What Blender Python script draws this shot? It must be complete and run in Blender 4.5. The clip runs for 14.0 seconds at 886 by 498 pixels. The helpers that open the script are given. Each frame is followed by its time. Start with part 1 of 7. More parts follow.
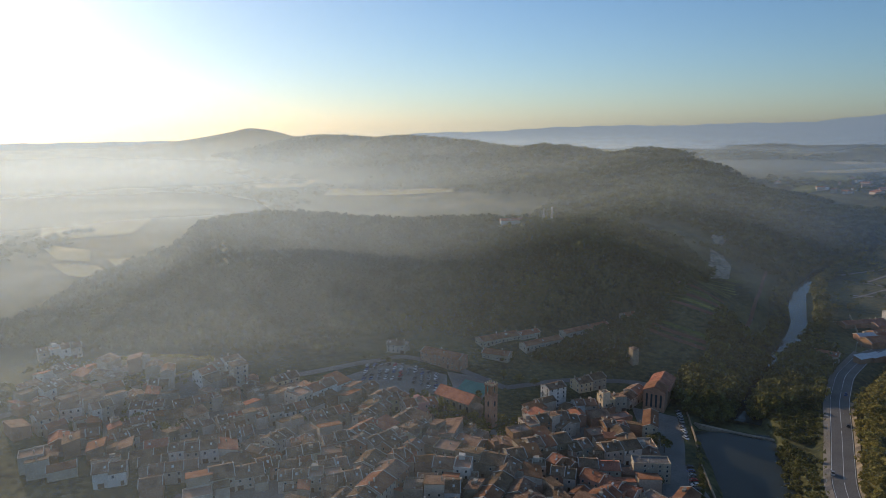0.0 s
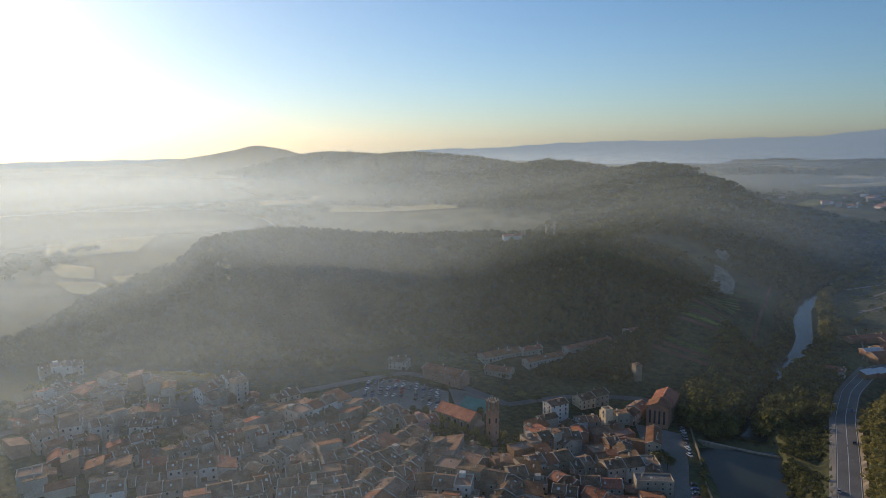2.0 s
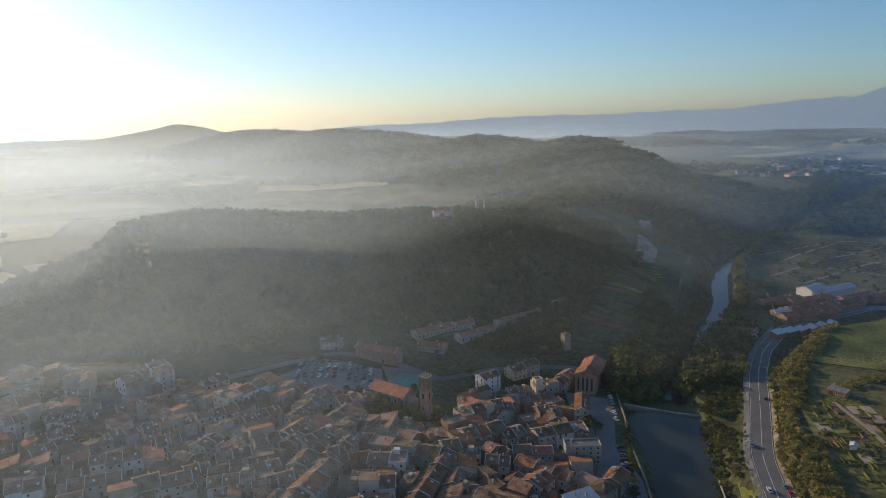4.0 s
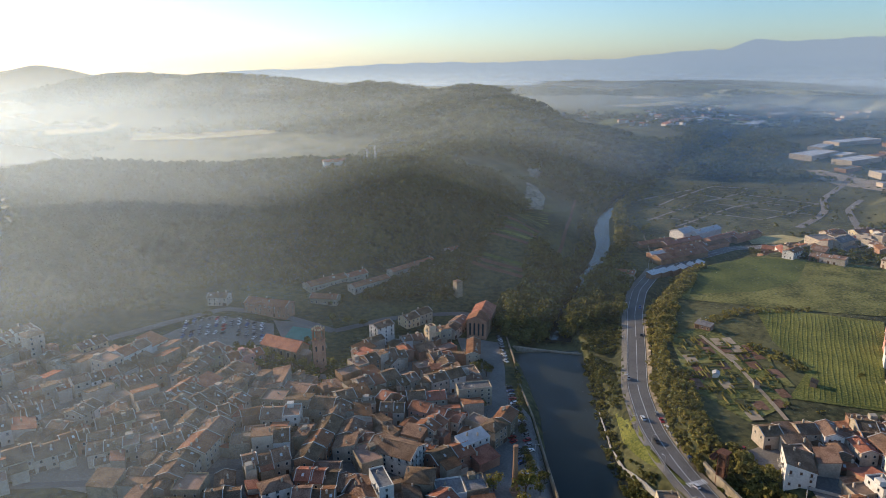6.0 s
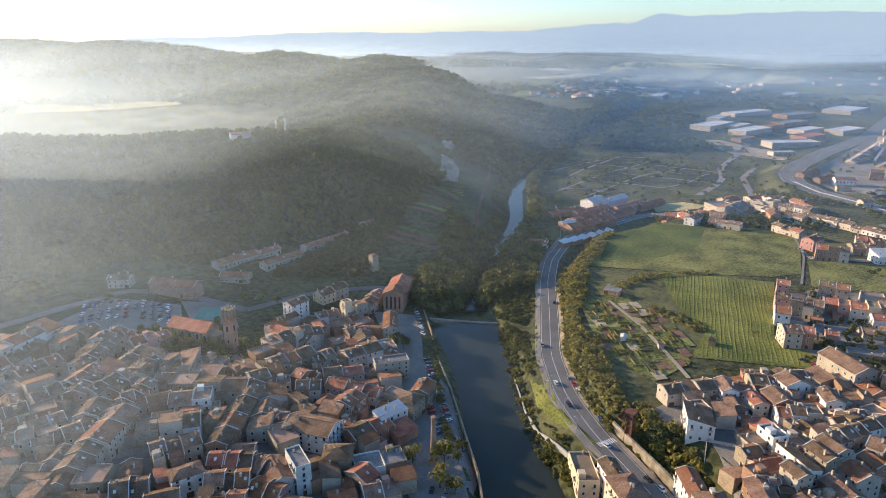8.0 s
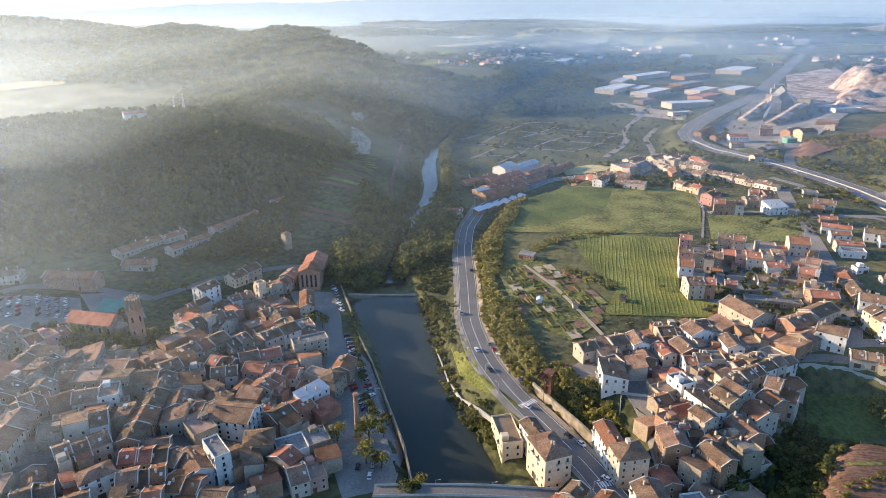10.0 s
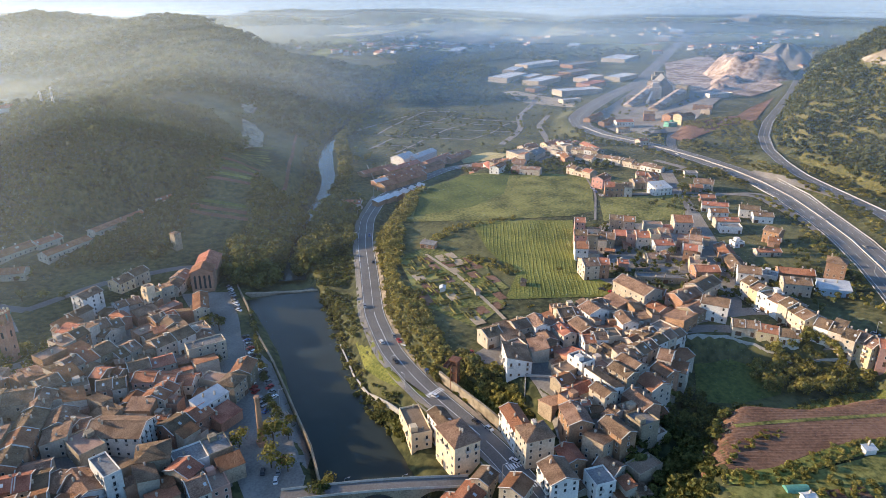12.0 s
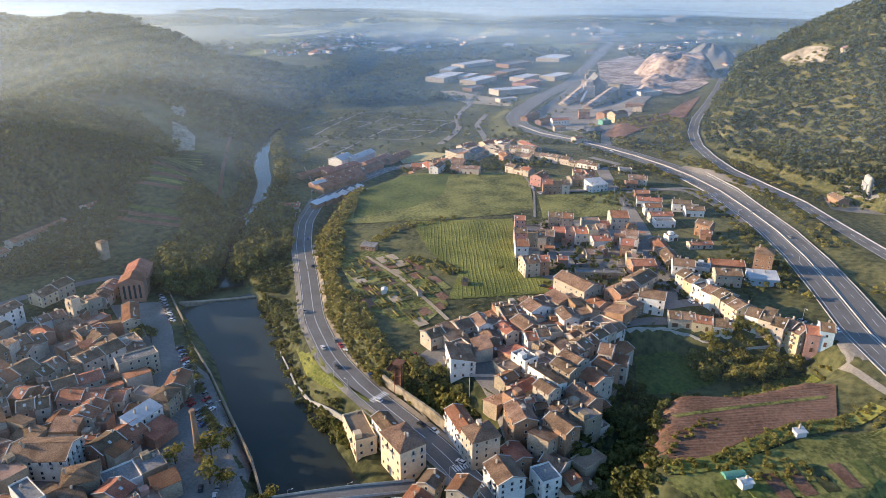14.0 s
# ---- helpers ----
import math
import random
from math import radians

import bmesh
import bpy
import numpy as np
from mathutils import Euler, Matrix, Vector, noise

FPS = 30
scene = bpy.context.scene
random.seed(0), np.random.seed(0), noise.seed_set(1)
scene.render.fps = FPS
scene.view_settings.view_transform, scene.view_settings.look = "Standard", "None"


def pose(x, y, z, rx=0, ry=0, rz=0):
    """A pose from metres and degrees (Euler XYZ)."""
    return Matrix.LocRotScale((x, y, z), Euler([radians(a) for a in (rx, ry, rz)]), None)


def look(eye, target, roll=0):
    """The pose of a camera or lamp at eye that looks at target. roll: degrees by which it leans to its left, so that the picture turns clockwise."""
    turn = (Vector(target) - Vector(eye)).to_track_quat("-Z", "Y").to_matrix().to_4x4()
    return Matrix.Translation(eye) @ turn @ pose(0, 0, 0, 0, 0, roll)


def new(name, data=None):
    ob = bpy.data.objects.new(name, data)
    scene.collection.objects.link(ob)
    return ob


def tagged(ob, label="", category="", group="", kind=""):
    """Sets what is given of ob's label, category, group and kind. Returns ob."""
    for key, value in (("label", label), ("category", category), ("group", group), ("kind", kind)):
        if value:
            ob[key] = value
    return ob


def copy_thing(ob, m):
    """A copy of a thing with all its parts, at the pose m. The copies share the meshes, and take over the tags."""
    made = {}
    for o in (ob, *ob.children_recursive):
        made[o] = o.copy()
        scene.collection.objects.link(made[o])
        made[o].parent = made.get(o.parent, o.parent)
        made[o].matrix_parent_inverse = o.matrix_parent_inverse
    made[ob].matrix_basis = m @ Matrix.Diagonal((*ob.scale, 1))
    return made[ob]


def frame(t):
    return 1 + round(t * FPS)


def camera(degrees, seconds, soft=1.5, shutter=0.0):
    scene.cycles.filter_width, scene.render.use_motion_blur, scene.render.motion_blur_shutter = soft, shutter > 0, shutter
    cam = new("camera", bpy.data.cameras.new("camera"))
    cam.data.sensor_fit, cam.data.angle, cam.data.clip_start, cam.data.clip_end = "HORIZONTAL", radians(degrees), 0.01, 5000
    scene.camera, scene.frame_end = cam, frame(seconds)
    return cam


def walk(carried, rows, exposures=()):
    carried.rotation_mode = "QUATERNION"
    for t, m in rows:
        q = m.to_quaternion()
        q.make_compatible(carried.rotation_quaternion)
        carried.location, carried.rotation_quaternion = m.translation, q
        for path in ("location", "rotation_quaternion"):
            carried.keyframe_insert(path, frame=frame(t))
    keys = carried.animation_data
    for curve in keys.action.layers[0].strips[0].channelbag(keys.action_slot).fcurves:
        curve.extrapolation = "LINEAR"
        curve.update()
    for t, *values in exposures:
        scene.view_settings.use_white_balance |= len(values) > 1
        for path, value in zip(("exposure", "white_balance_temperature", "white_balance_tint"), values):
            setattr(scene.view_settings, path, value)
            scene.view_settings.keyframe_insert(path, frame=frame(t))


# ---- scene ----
cam = camera(67.52, 14.0, soft=0.7)
# seconds, place in metres, yaw, pitch, lean in degrees
PATH = [
    (0, 0.00, 0.00, 180.00, 0.00, -10.59, -0.47),
    (0.5, 0.72, 0.13, 179.99, 0.42, -10.05, -0.55),
    (1, 1.57, -0.08, 179.98, 0.81, -9.55, -0.62),
    (1.5, 2.21, 0.14, 179.88, 0.92, -9.25, -0.68),
    (2, 2.89, 0.38, 179.87, 0.45, -9.20, -0.79),
    (2.5, 3.56, 0.56, 179.86, -0.78, -9.43, -0.84),
    (3, 4.23, 0.80, 179.98, -1.91, -9.77, -0.99),
    (5.5, 7.30, 2.52, 179.92, -12.36, -14.84, -1.01),
    (6, 7.77, 2.94, 179.95, -14.60, -15.87, -0.42),
    (6.5, 8.43, 3.47, 179.99, -16.47, -16.68, -0.03),
    (7, 9.10, 4.08, 179.54, -18.52, -17.20, 0.33),
    (9.5, 13.32, 5.98, 178.69, -27.08, -20.06, -0.40),
    (10, 14.12, 6.61, 178.21, -29.36, -20.66, -0.49),
    (10.5, 14.79, 7.27, 177.94, -31.62, -21.13, -0.47),
    (11, 15.66, 7.69, 177.49, -33.62, -21.37, -0.41),
    (11.5, 16.48, 8.06, 177.24, -36.20, -21.52, -0.18),
    (12, 17.16, 8.76, 176.91, -38.30, -21.49, 0.09),
    (12.5, 17.88, 9.27, 176.71, -39.88, -21.49, 0.21),
    (13, 18.50, 9.77, 176.50, -41.40, -21.53, 0.32),
    (13.5, 19.27, 10.18, 176.20, -42.61, -21.46, 0.38),
    (14, 19.93, 10.62, 176.04, -43.64, -21.45, 0.45),
]
walk(cam, [(t, pose(x, y, z, 90 + p, 0, w) @ pose(0, 0, 0, 0, 0, r)) for t, x, y, z, w, p, r in PATH],
     exposures=[(0, -0.25, 6350, 10), (3, -0.22, 6350, 10), (5.5, 0.34, 6350, 10), (7, 0.72, 6350, 10), (9.5, 1.35, 6350, 10), (11, 1.3, 6350, 10), (14, 1.18, 6350, 10)])

# ---- light ----
SUN_AZ, SUN_EL = radians(-40), radians(14)   # from +y towards +x
sun_way = Vector((math.sin(SUN_AZ) * math.cos(SUN_EL), math.cos(SUN_AZ) * math.cos(SUN_EL), math.sin(SUN_EL)))
world = bpy.data.worlds.new("sky")
scene.world = world
world.use_nodes = True
wn = world.node_tree.nodes
sky = wn.new("ShaderNodeTexSky")
sky.sky_type, sky.sun_disc = "NISHITA", False
sky.sun_elevation, sky.sun_rotation = SUN_EL, SUN_AZ
sky.air_density, sky.dust_density, sky.ozone_density = 0.95, 0.5, 4.5
wn["Background"].inputs[1].default_value = 0.145
world.node_tree.links.new(sky.outputs[0], wn["Background"].inputs[0])
sun = bpy.data.lights.new("sun", "SUN")
sun.energy, sun.angle, sun.color = 5.0, radians(0.6), (1.0, 0.76, 0.49)
sun_ob = new("sun", sun)
sun_ob.matrix_world = look(sun_way * 3000, (0, 0, 0))


# ---- materials ----
def surface(name, colour, rough=0.9, vary=0.25, fine=2.0, coarse=0.12, bump=0.3, second=None, metal=0.0, spread=0.0, ribs=0.0, island=0.0, thin=0.0):
    """A rough natural surface: grain and stains at two scales, a tone of its own for each object."""
    m = bpy.data.materials.new(name)
    m.use_nodes = True
    n, l = m.node_tree.nodes, m.node_tree.links
    b = n["Principled BSDF"]
    b.inputs["Roughness"].default_value, b.inputs["Metallic"].default_value = rough, metal
    b.inputs["Specular IOR Level"].default_value = 0.25
    co = n.new("ShaderNodeNewGeometry")
    t1, t2 = n.new("ShaderNodeTexNoise"), n.new("ShaderNodeTexNoise")
    for t, s, d in ((t1, fine, 6.0), (t2, coarse, 3.0)):
        t.inputs["Scale"].default_value, t.inputs["Detail"].default_value = s, d
        l.new(co.outputs["Position"], t.inputs["Vector"])
    add = n.new("ShaderNodeMath")
    add.operation = "ADD"
    l.new(t1.outputs[0], add.inputs[0]), l.new(t2.outputs[0], add.inputs[1])
    ramp = n.new("ShaderNodeMapRange")
    ramp.inputs["From Min"].default_value, ramp.inputs["From Max"].default_value = 0.8, 1.2
    l.new(add.outputs[0], ramp.inputs["Value"])
    mix = n.new("ShaderNodeMix")
    mix.data_type = "RGBA"
    c = Vector(colour)
    lo = c * (1 - vary)
    hi = Vector(second) if second else c * (1 + vary)
    mix.inputs["A"].default_value, mix.inputs["B"].default_value = (*lo, 1), (*hi, 1)
    l.new(ramp.outputs[0], mix.inputs["Factor"])
    out = mix.outputs["Result"]
    if spread or island:
        hsv = n.new("ShaderNodeHueSaturation")
        r2 = n.new("ShaderNodeMapRange")
        w = spread or island
        r2.inputs["To Min"].default_value, r2.inputs["To Max"].default_value = 1 - w, 1 + w
        if spread:
            l.new(n.new("ShaderNodeObjectInfo").outputs["Random"], r2.inputs["Value"])
        else:
            l.new(co.outputs["Random Per Island"], r2.inputs["Value"])
        l.new(r2.outputs[0], hsv.inputs["Value"]), l.new(out, hsv.inputs["Color"])
        r3 = n.new("ShaderNodeMapRange")
        r3.inputs["From Min"].default_value, r3.inputs["From Max"].default_value = 1 - w, 1 + w
        r3.inputs["To Min"].default_value, r3.inputs["To Max"].default_value = 0.515, 0.49
        l.new(r2.outputs[0], r3.inputs["Value"]), l.new(r3.outputs[0], hsv.inputs["Hue"])
        out = hsv.outputs[0]
    l.new(out, b.inputs["Base Color"])
    if thin:   # light shines through leaves
        tl, mx2 = n.new("ShaderNodeBsdfTranslucent"), n.new("ShaderNodeMixShader")
        mx2.inputs[0].default_value = thin
        l.new(out, tl.inputs[0]), l.new(b.outputs[0], mx2.inputs[1]), l.new(tl.outputs[0], mx2.inputs[2])
        l.new(mx2.outputs[0], n["Material Output"].inputs[0])
    if bump:
        bp = n.new("ShaderNodeBump")
        bp.inputs["Strength"].default_value, bp.inputs["Distance"].default_value = bump, 0.2
        h = t1.outputs[0]
        if ribs:
            tc = n.new("ShaderNodeTexCoord")
            wv = n.new("ShaderNodeTexWave")
            wv.inputs["Scale"].default_value, wv.inputs["Distortion"].default_value = ribs, 0.6
            l.new(tc.outputs["Object"], wv.inputs["Vector"])
            mx = n.new("ShaderNodeMath")
            mx.operation = "ADD"
            l.new(wv.outputs[1], mx.inputs[0]), l.new(t1.outputs[0], mx.inputs[1])
            h = mx.outputs[0]
        l.new(h, bp.inputs["Height"]), l.new(bp.outputs[0], b.inputs["Normal"])
    return m


M = dict(
    earth=surface("hill_ground", (0.05, 0.06, 0.025), 1, 0.4, 0.3, 0.02, 0.6, (0.125, 0.122, 0.05)),
    crop=surface("green_crop", (0.1, 0.125, 0.024), 1, 0.3, 0.9, 0.03, 0.8, (0.22, 0.215, 0.05)),
    grass=surface("rough_grass", (0.09, 0.11, 0.026), 1, 0.4, 0.6, 0.045, 0.8, (0.23, 0.22, 0.065)),
    dark_grass=surface("dark_green_meadow", (0.065, 0.095, 0.022), 1, 0.3, 0.6, 0.04, 0.5, (0.125, 0.145, 0.035)),
    scrub=surface("sunny_scrub", (0.085, 0.09, 0.032), 1, 0.35, 0.5, 0.03, 0.8, (0.165, 0.15, 0.058)),
    dirt=surface("tilled_soil", (0.15, 0.08, 0.052), 1, 0.25, 0.8, 0.05, 0.7, (0.22, 0.125, 0.08)),
    stubble=surface("pale_stubble", (0.42, 0.38, 0.17), 1, 0.2, 0.15, 0.008, 0.4),
    dry=surface("dry_field", (0.4, 0.34, 0.16), 1, 0.25, 0.3, 0.01, 0.4),
    sand=surface("pale_dirt", (0.36, 0.29, 0.2), 1, 0.2, 0.5, 0.04, 0.4),
    spoil=surface("salt_spoil", (0.27, 0.18, 0.13), 1, 0.35, 0.12, 0.03, 1.0, (0.52, 0.41, 0.33)),
    rock=surface("pale_rock", (0.34, 0.28, 0.2), 1, 0.45, 0.3, 0.05, 1.0, (0.42, 0.36, 0.27)),
    asphalt=surface("asphalt", (0.155, 0.147, 0.137), 0.85, 0.18, 1.2, 0.08, 0.15),
    paved=surface("worn_paving", (0.22, 0.2, 0.175), 0.9, 0.2, 1.0, 0.07, 0.15),
    concrete=surface("concrete", (0.42, 0.40, 0.36), 0.9, 0.15, 1.0, 0.1, 0.2),
    line=surface("road_paint", (0.72, 0.72, 0.7), 0.8, 0.1, 2.0, 0.2, 0.0),
    white=surface("white_plaster", (0.66, 0.63, 0.58), 0.9, 0.12, 1.2, 0.12, 0.1, spread=0.1),
    pale=surface("pale_plaster", (0.45, 0.38, 0.3), 0.9, 0.15, 1.2, 0.15, 0.15, spread=0.2),
    yellow=surface("ochre_plaster", (0.58, 0.47, 0.31), 0.9, 0.12, 1.2, 0.15, 0.1, spread=0.2),
    stone=surface("rubble_stone", (0.3, 0.24, 0.17), 0.95, 0.3, 1.5, 0.15, 0.5, spread=0.2),
    brick=surface("brick_wall", (0.33, 0.19, 0.12), 0.95, 0.25, 1.5, 0.15, 0.3, spread=0.18),
    pink=surface("pink_plaster", (0.5, 0.27, 0.22), 0.9, 0.1, 1.2, 0.15, 0.1, spread=0.12),
    blue=surface("pale_blue_plaster", (0.42, 0.52, 0.58), 0.9, 0.1, 1.2, 0.15, 0.1, spread=0.05),
    green=surface("green_panels", (0.1, 0.26, 0.2), 0.7, 0.15, 1.2, 0.15, 0.1),
    tile=surface("old_clay_tile", (0.24, 0.145, 0.092), 0.95, 0.28, 2.2, 0.22, 0.7, (0.36, 0.235, 0.155), spread=0.3, ribs=3.5),
    redtile=surface("red_clay_tile", (0.34, 0.135, 0.075), 0.95, 0.25, 2.2, 0.2, 0.6, (0.44, 0.2, 0.115), spread=0.28, ribs=3.5),
    grey=surface("grey_roof", (0.2, 0.19, 0.18), 0.9, 0.25, 1.2, 0.15, 0.3, spread=0.2),
    terracotta=surface("terrace_tile", (0.3, 0.2, 0.14), 0.95, 0.2, 2.0, 0.2, 0.2, spread=0.25),
    metal=surface("sheet_roof", (0.55, 0.55, 0.54), 0.6, 0.12, 0.5, 0.05, 0.2, metal=0.0, spread=0.1, ribs=1.5),
    shutter=surface("brown_shutter", (0.13, 0.075, 0.045), 0.8, 0.2, 4.0, 0.5, 0.2),
    frame=surface("window_trim", (0.5, 0.47, 0.42), 0.8, 0.1, 3.0, 0.4, 0.1),
    bark=surface("bark", (0.1, 0.075, 0.05), 1, 0.3, 5.0, 0.5, 0.6),
    leaf=surface("broad_leaves", (0.085, 0.1, 0.026), 0.8, 0.35, 1.5, 0.1, 0.0, (0.19, 0.18, 0.05), island=0.35, thin=0.4),
    leaf2=surface("yellow_green_leaves", (0.17, 0.165, 0.04), 0.8, 0.3, 1.5, 0.1, 0.0, (0.34, 0.29, 0.08), island=0.35, thin=0.5),
    pine=surface("pine_needles", (0.055, 0.07, 0.024), 0.9, 0.35, 0.8, 0.02, 0.0, (0.13, 0.135, 0.045), island=0.3, thin=0.3),
    steel=surface("painted_steel", (0.5, 0.5, 0.5), 0.5, 0.1, 3.0, 0.3, 0.0, metal=0.6),
    rust=surface("rust_steel", (0.16, 0.07, 0.04), 0.8, 0.3, 2.0, 0.3, 0.2),
    tyre=surface("rubber", (0.02, 0.02, 0.02), 0.9, 0.1, 4.0, 1.0, 0.0),
)


def plain(name, colour, rough, metal=0.0, spec=0.5):
    m = bpy.data.materials.new(name)
    m.use_nodes = True
    b = m.node_tree.nodes["Principled BSDF"]
    b.inputs["Base Color"].default_value = (*colour, 1)
    b.inputs["Roughness"].default_value, b.inputs["Metallic"].default_value = rough, metal
    b.inputs["Specular IOR Level"].default_value = spec
    return m


M["glass"] = plain("dark_window_glass", (0.035, 0.04, 0.045), 0.08)
M["carglass"] = plain("car_glass", (0.02, 0.022, 0.025), 0.05)
for key, c in (("car_white", (0.7, 0.7, 0.7)), ("car_grey", (0.25, 0.26, 0.27)), ("car_black", (0.03, 0.03, 0.035)),
               ("car_red", (0.4, 0.03, 0.03)), ("car_blue", (0.05, 0.1, 0.25))):
    M[key] = plain(key, c, 0.3, 0.2)

water = bpy.data.materials.new("river_water")
water.use_nodes = True
n_, l_ = water.node_tree.nodes, water.node_tree.links
b_ = n_["Principled BSDF"]
b_.inputs["Base Color"].default_value, b_.inputs["Roughness"].default_value = (0.035, 0.042, 0.034, 1), 0.1
t_, bp_ = n_.new("ShaderNodeTexNoise"), n_.new("ShaderNodeBump")
b_.inputs["Specular IOR Level"].default_value = 0.14
t_.inputs["Scale"].default_value, t_.inputs["Detail"].default_value = 0.6, 4
bp_.inputs["Strength"].default_value, bp_.inputs["Distance"].default_value = 0.12, 0.1
g_ = n_.new("ShaderNodeNewGeometry")
l_.new(g_.outputs["Position"], t_.inputs["Vector"]), l_.new(t_.outputs[0], bp_.inputs["Height"]), l_.new(bp_.outputs[0], b_.inputs["Normal"])
M["water"] = water


# ---- mesh helpers ----
rng = random.Random(7)


def data(name, verts, faces, mats, index=None, smooth=False):
    me = bpy.data.meshes.new(name)
    me.from_pydata(verts, [], faces)
    for m in mats if isinstance(mats, (list, tuple)) else [mats]:
        me.materials.append(m)
    if index is not None:
        me.polygons.foreach_set("material_index", index)
    if smooth:
        me.polygons.foreach_set("use_smooth", [True] * len(me.polygons))
    me.update()
    return me


def put(name, me, parent=None, m=None, label=""):
    ob = new(name, me)
    if parent:
        ob.parent = parent
    if m is not None:
        ob.matrix_basis = m
    if label:
        ob["label"] = label
    return ob


def box(x0, x1, y0, y1, z0, z1):
    v = [(x, y, z) for z in (z0, z1) for y in (y0, y1) for x in (x0, x1)]
    f = [(0, 2, 3, 1), (4, 5, 7, 6), (0, 1, 5, 4), (1, 3, 7, 5), (3, 2, 6, 7), (2, 0, 4, 6)]
    return v, f


def join(*pieces):
    v, f = [], []
    for pv, pf in pieces:
        k = len(v)
        v += pv
        f += [tuple(i + k for i in q) for q in pf]
    return v, f


def tube(points, radii, sides=8):
    """A tapered round bar along points."""
    v, f = [], []
    for p, r in zip(points, radii):
        for k in range(sides):
            a = 2 * math.pi * k / sides
            v.append((p[0] + r * math.cos(a), p[1] + r * math.sin(a), p[2]))
    for i in range(len(points) - 1):
        for k in range(sides):
            a, b = i * sides + k, i * sides + (k + 1) % sides
            f.append((a, b, b + sides, a + sides))
    f.append(tuple(range(sides))[::-1])
    f.append(tuple(range(len(v) - sides, len(v))))
    return v, f


def step(a, b, x):
    t = np.clip((x - a) / (b - a), 0, 1)
    return t * t * (3 - 2 * t)


def along(line, x, y):
    """Distance to a polyline, its third value at the nearest spot, and the side (1: right of it)."""
    best = np.full(np.shape(x), 1e9)
    val, side = np.zeros(np.shape(x)), np.ones(np.shape(x))
    for a, b in zip(line, line[1:]):
        dx, dy = b[0] - a[0], b[1] - a[1]
        s = np.clip(((x - a[0]) * dx + (y - a[1]) * dy) / (dx * dx + dy * dy), 0, 1)
        ex, ey = x - a[0] - s * dx, y - a[1] - s * dy
        d = np.hypot(ex, ey)
        near = d < best
        best = np.where(near, d, best)
        val = np.where(near, a[2] + s * (b[2] - a[2]), val)
        side = np.where(near, np.where(dx * ey - dy * ex > 0, -1.0, 1.0), side)
    return best, val, side


def inside(poly, x, y):
    """Signed distance to a polygon, positive inside."""
    ring = [(*p, 0) for p in poly] + [(*poly[0], 0)]
    d = along(ring, x, y)[0]
    odd = np.zeros(np.shape(x), bool)
    for a, b in zip(ring, ring[1:]):
        if a[1] != b[1]:
            odd ^= ((a[1] > y) != (b[1] > y)) & (x < (b[0] - a[0]) * (y - a[1]) / (b[1] - a[1]) + a[0])
    return np.where(odd, d, -d)


def wave(x, y, s, k=0.0):
    """Soft uneven relief between -1 and 1."""
    return (np.sin(x / s + 1.3 * np.sin(y / s * 0.7 + k)) + np.sin(y / s * 0.8 + 1.7 * np.sin(x / s * 0.6 + 2 * k)) + np.sin((x + y) / s * 0.45 + k)) / 3


# ---- the lie of the land ----
RIVER = [(60, -900, 18), (95, 40, 18), (112, 130, 17), (121, 185, 17), (129, 215, 16.5), (140.5, 255, 16), (153, 290, 17), (162, 325, 19), (170, 364, 21),
         (196, 405, 5), (238, 458, 5), (266, 497, 6.5), (283, 518, 7), (302, 543, 7), (325, 580, 7), (351, 634, 8), (377, 680, 6.5), (404, 719, 5.5), (442, 765, 7), (467, 792, 8),
         (560, 860, 9), (760, 1010, 9), (1000, 1250, 9), (1500, 1500, 9), (2500, 2300, 9), (5000, 4200, 9)]
BANK_ROAD = [(470, 500, 10), (420, 512, 9), (344, 484, 9), (316, 472, 9), (274, 429, 9), (246, 388, 9), (217, 336, 9), (190, 289, 9), (175, 250, 9), (169, 218, 9),
             (167, 190, 9), (165, 164, 9.5), (161, 145, 10), (154, 118, 10.5), (140, 70, 11)]
HIGHWAY = [(290, 10, 26), (359, 72, 25), (404, 103, 24.5), (441, 130, 24), (477, 161, 24), (508, 193, 24), (541, 230, 24), (566, 267, 24), (585, 305, 24), (600, 345, 23.5), (612, 390, 23), (619, 440, 23), (624, 485, 22), (642, 530, 22), (677, 568, 22),
           (735, 605, 21), (858, 667, 20), (1036, 739, 20), (1357, 921, 20), (2033, 1304, 22), (3600, 2150, 30)]
HILL_ROAD = [(420, 40, 28), (480, 106, 28), (509, 137, 28), (541, 171, 28.5), (568, 212, 29), (592, 248, 29.5), (624, 281, 30), (665, 315, 30), (720, 348, 30), (803, 386, 30), (913, 427, 29), (1084, 493, 28), (1319, 590, 26), (1610, 701, 26), (1900, 830, 26)]
LOOP_ROAD = [(622, 392, 23), (648, 412, 22.5), (690, 438, 22), (745, 472, 21), (800, 520, 20)]
TOWN_CREST = [(-262, 598, 56), (-226, 612, 88), (-160, 650, 90), (-50, 682, 80), (52, 690, 80), (110, 660, 82), (145, 630, 74), (215, 602, 48), (262, 610, 24)]
SPUR = [(100, 760, 50), (200, 800, 58), (330, 960, 62), (470, 1230, 74), (610, 1500, 96)]
RIDGE = [(880, 1160, 30), (700, 1240, 68), (640, 1340, 92), (600, 1440, 106), (478, 1620, 119), (348, 1655, 84), (281, 1870, 120), (140, 1885, 96), (63, 1990, 126), (-71, 1990, 138),
         (-376, 2260, 142), (-694, 2910, 110), (-1000, 3700, 150), (-1090, 3840, 176), (-1180, 3800, 150), (-1422, 3730, 112), (-1800, 3600, 74), (-3200, 3300, 60)]
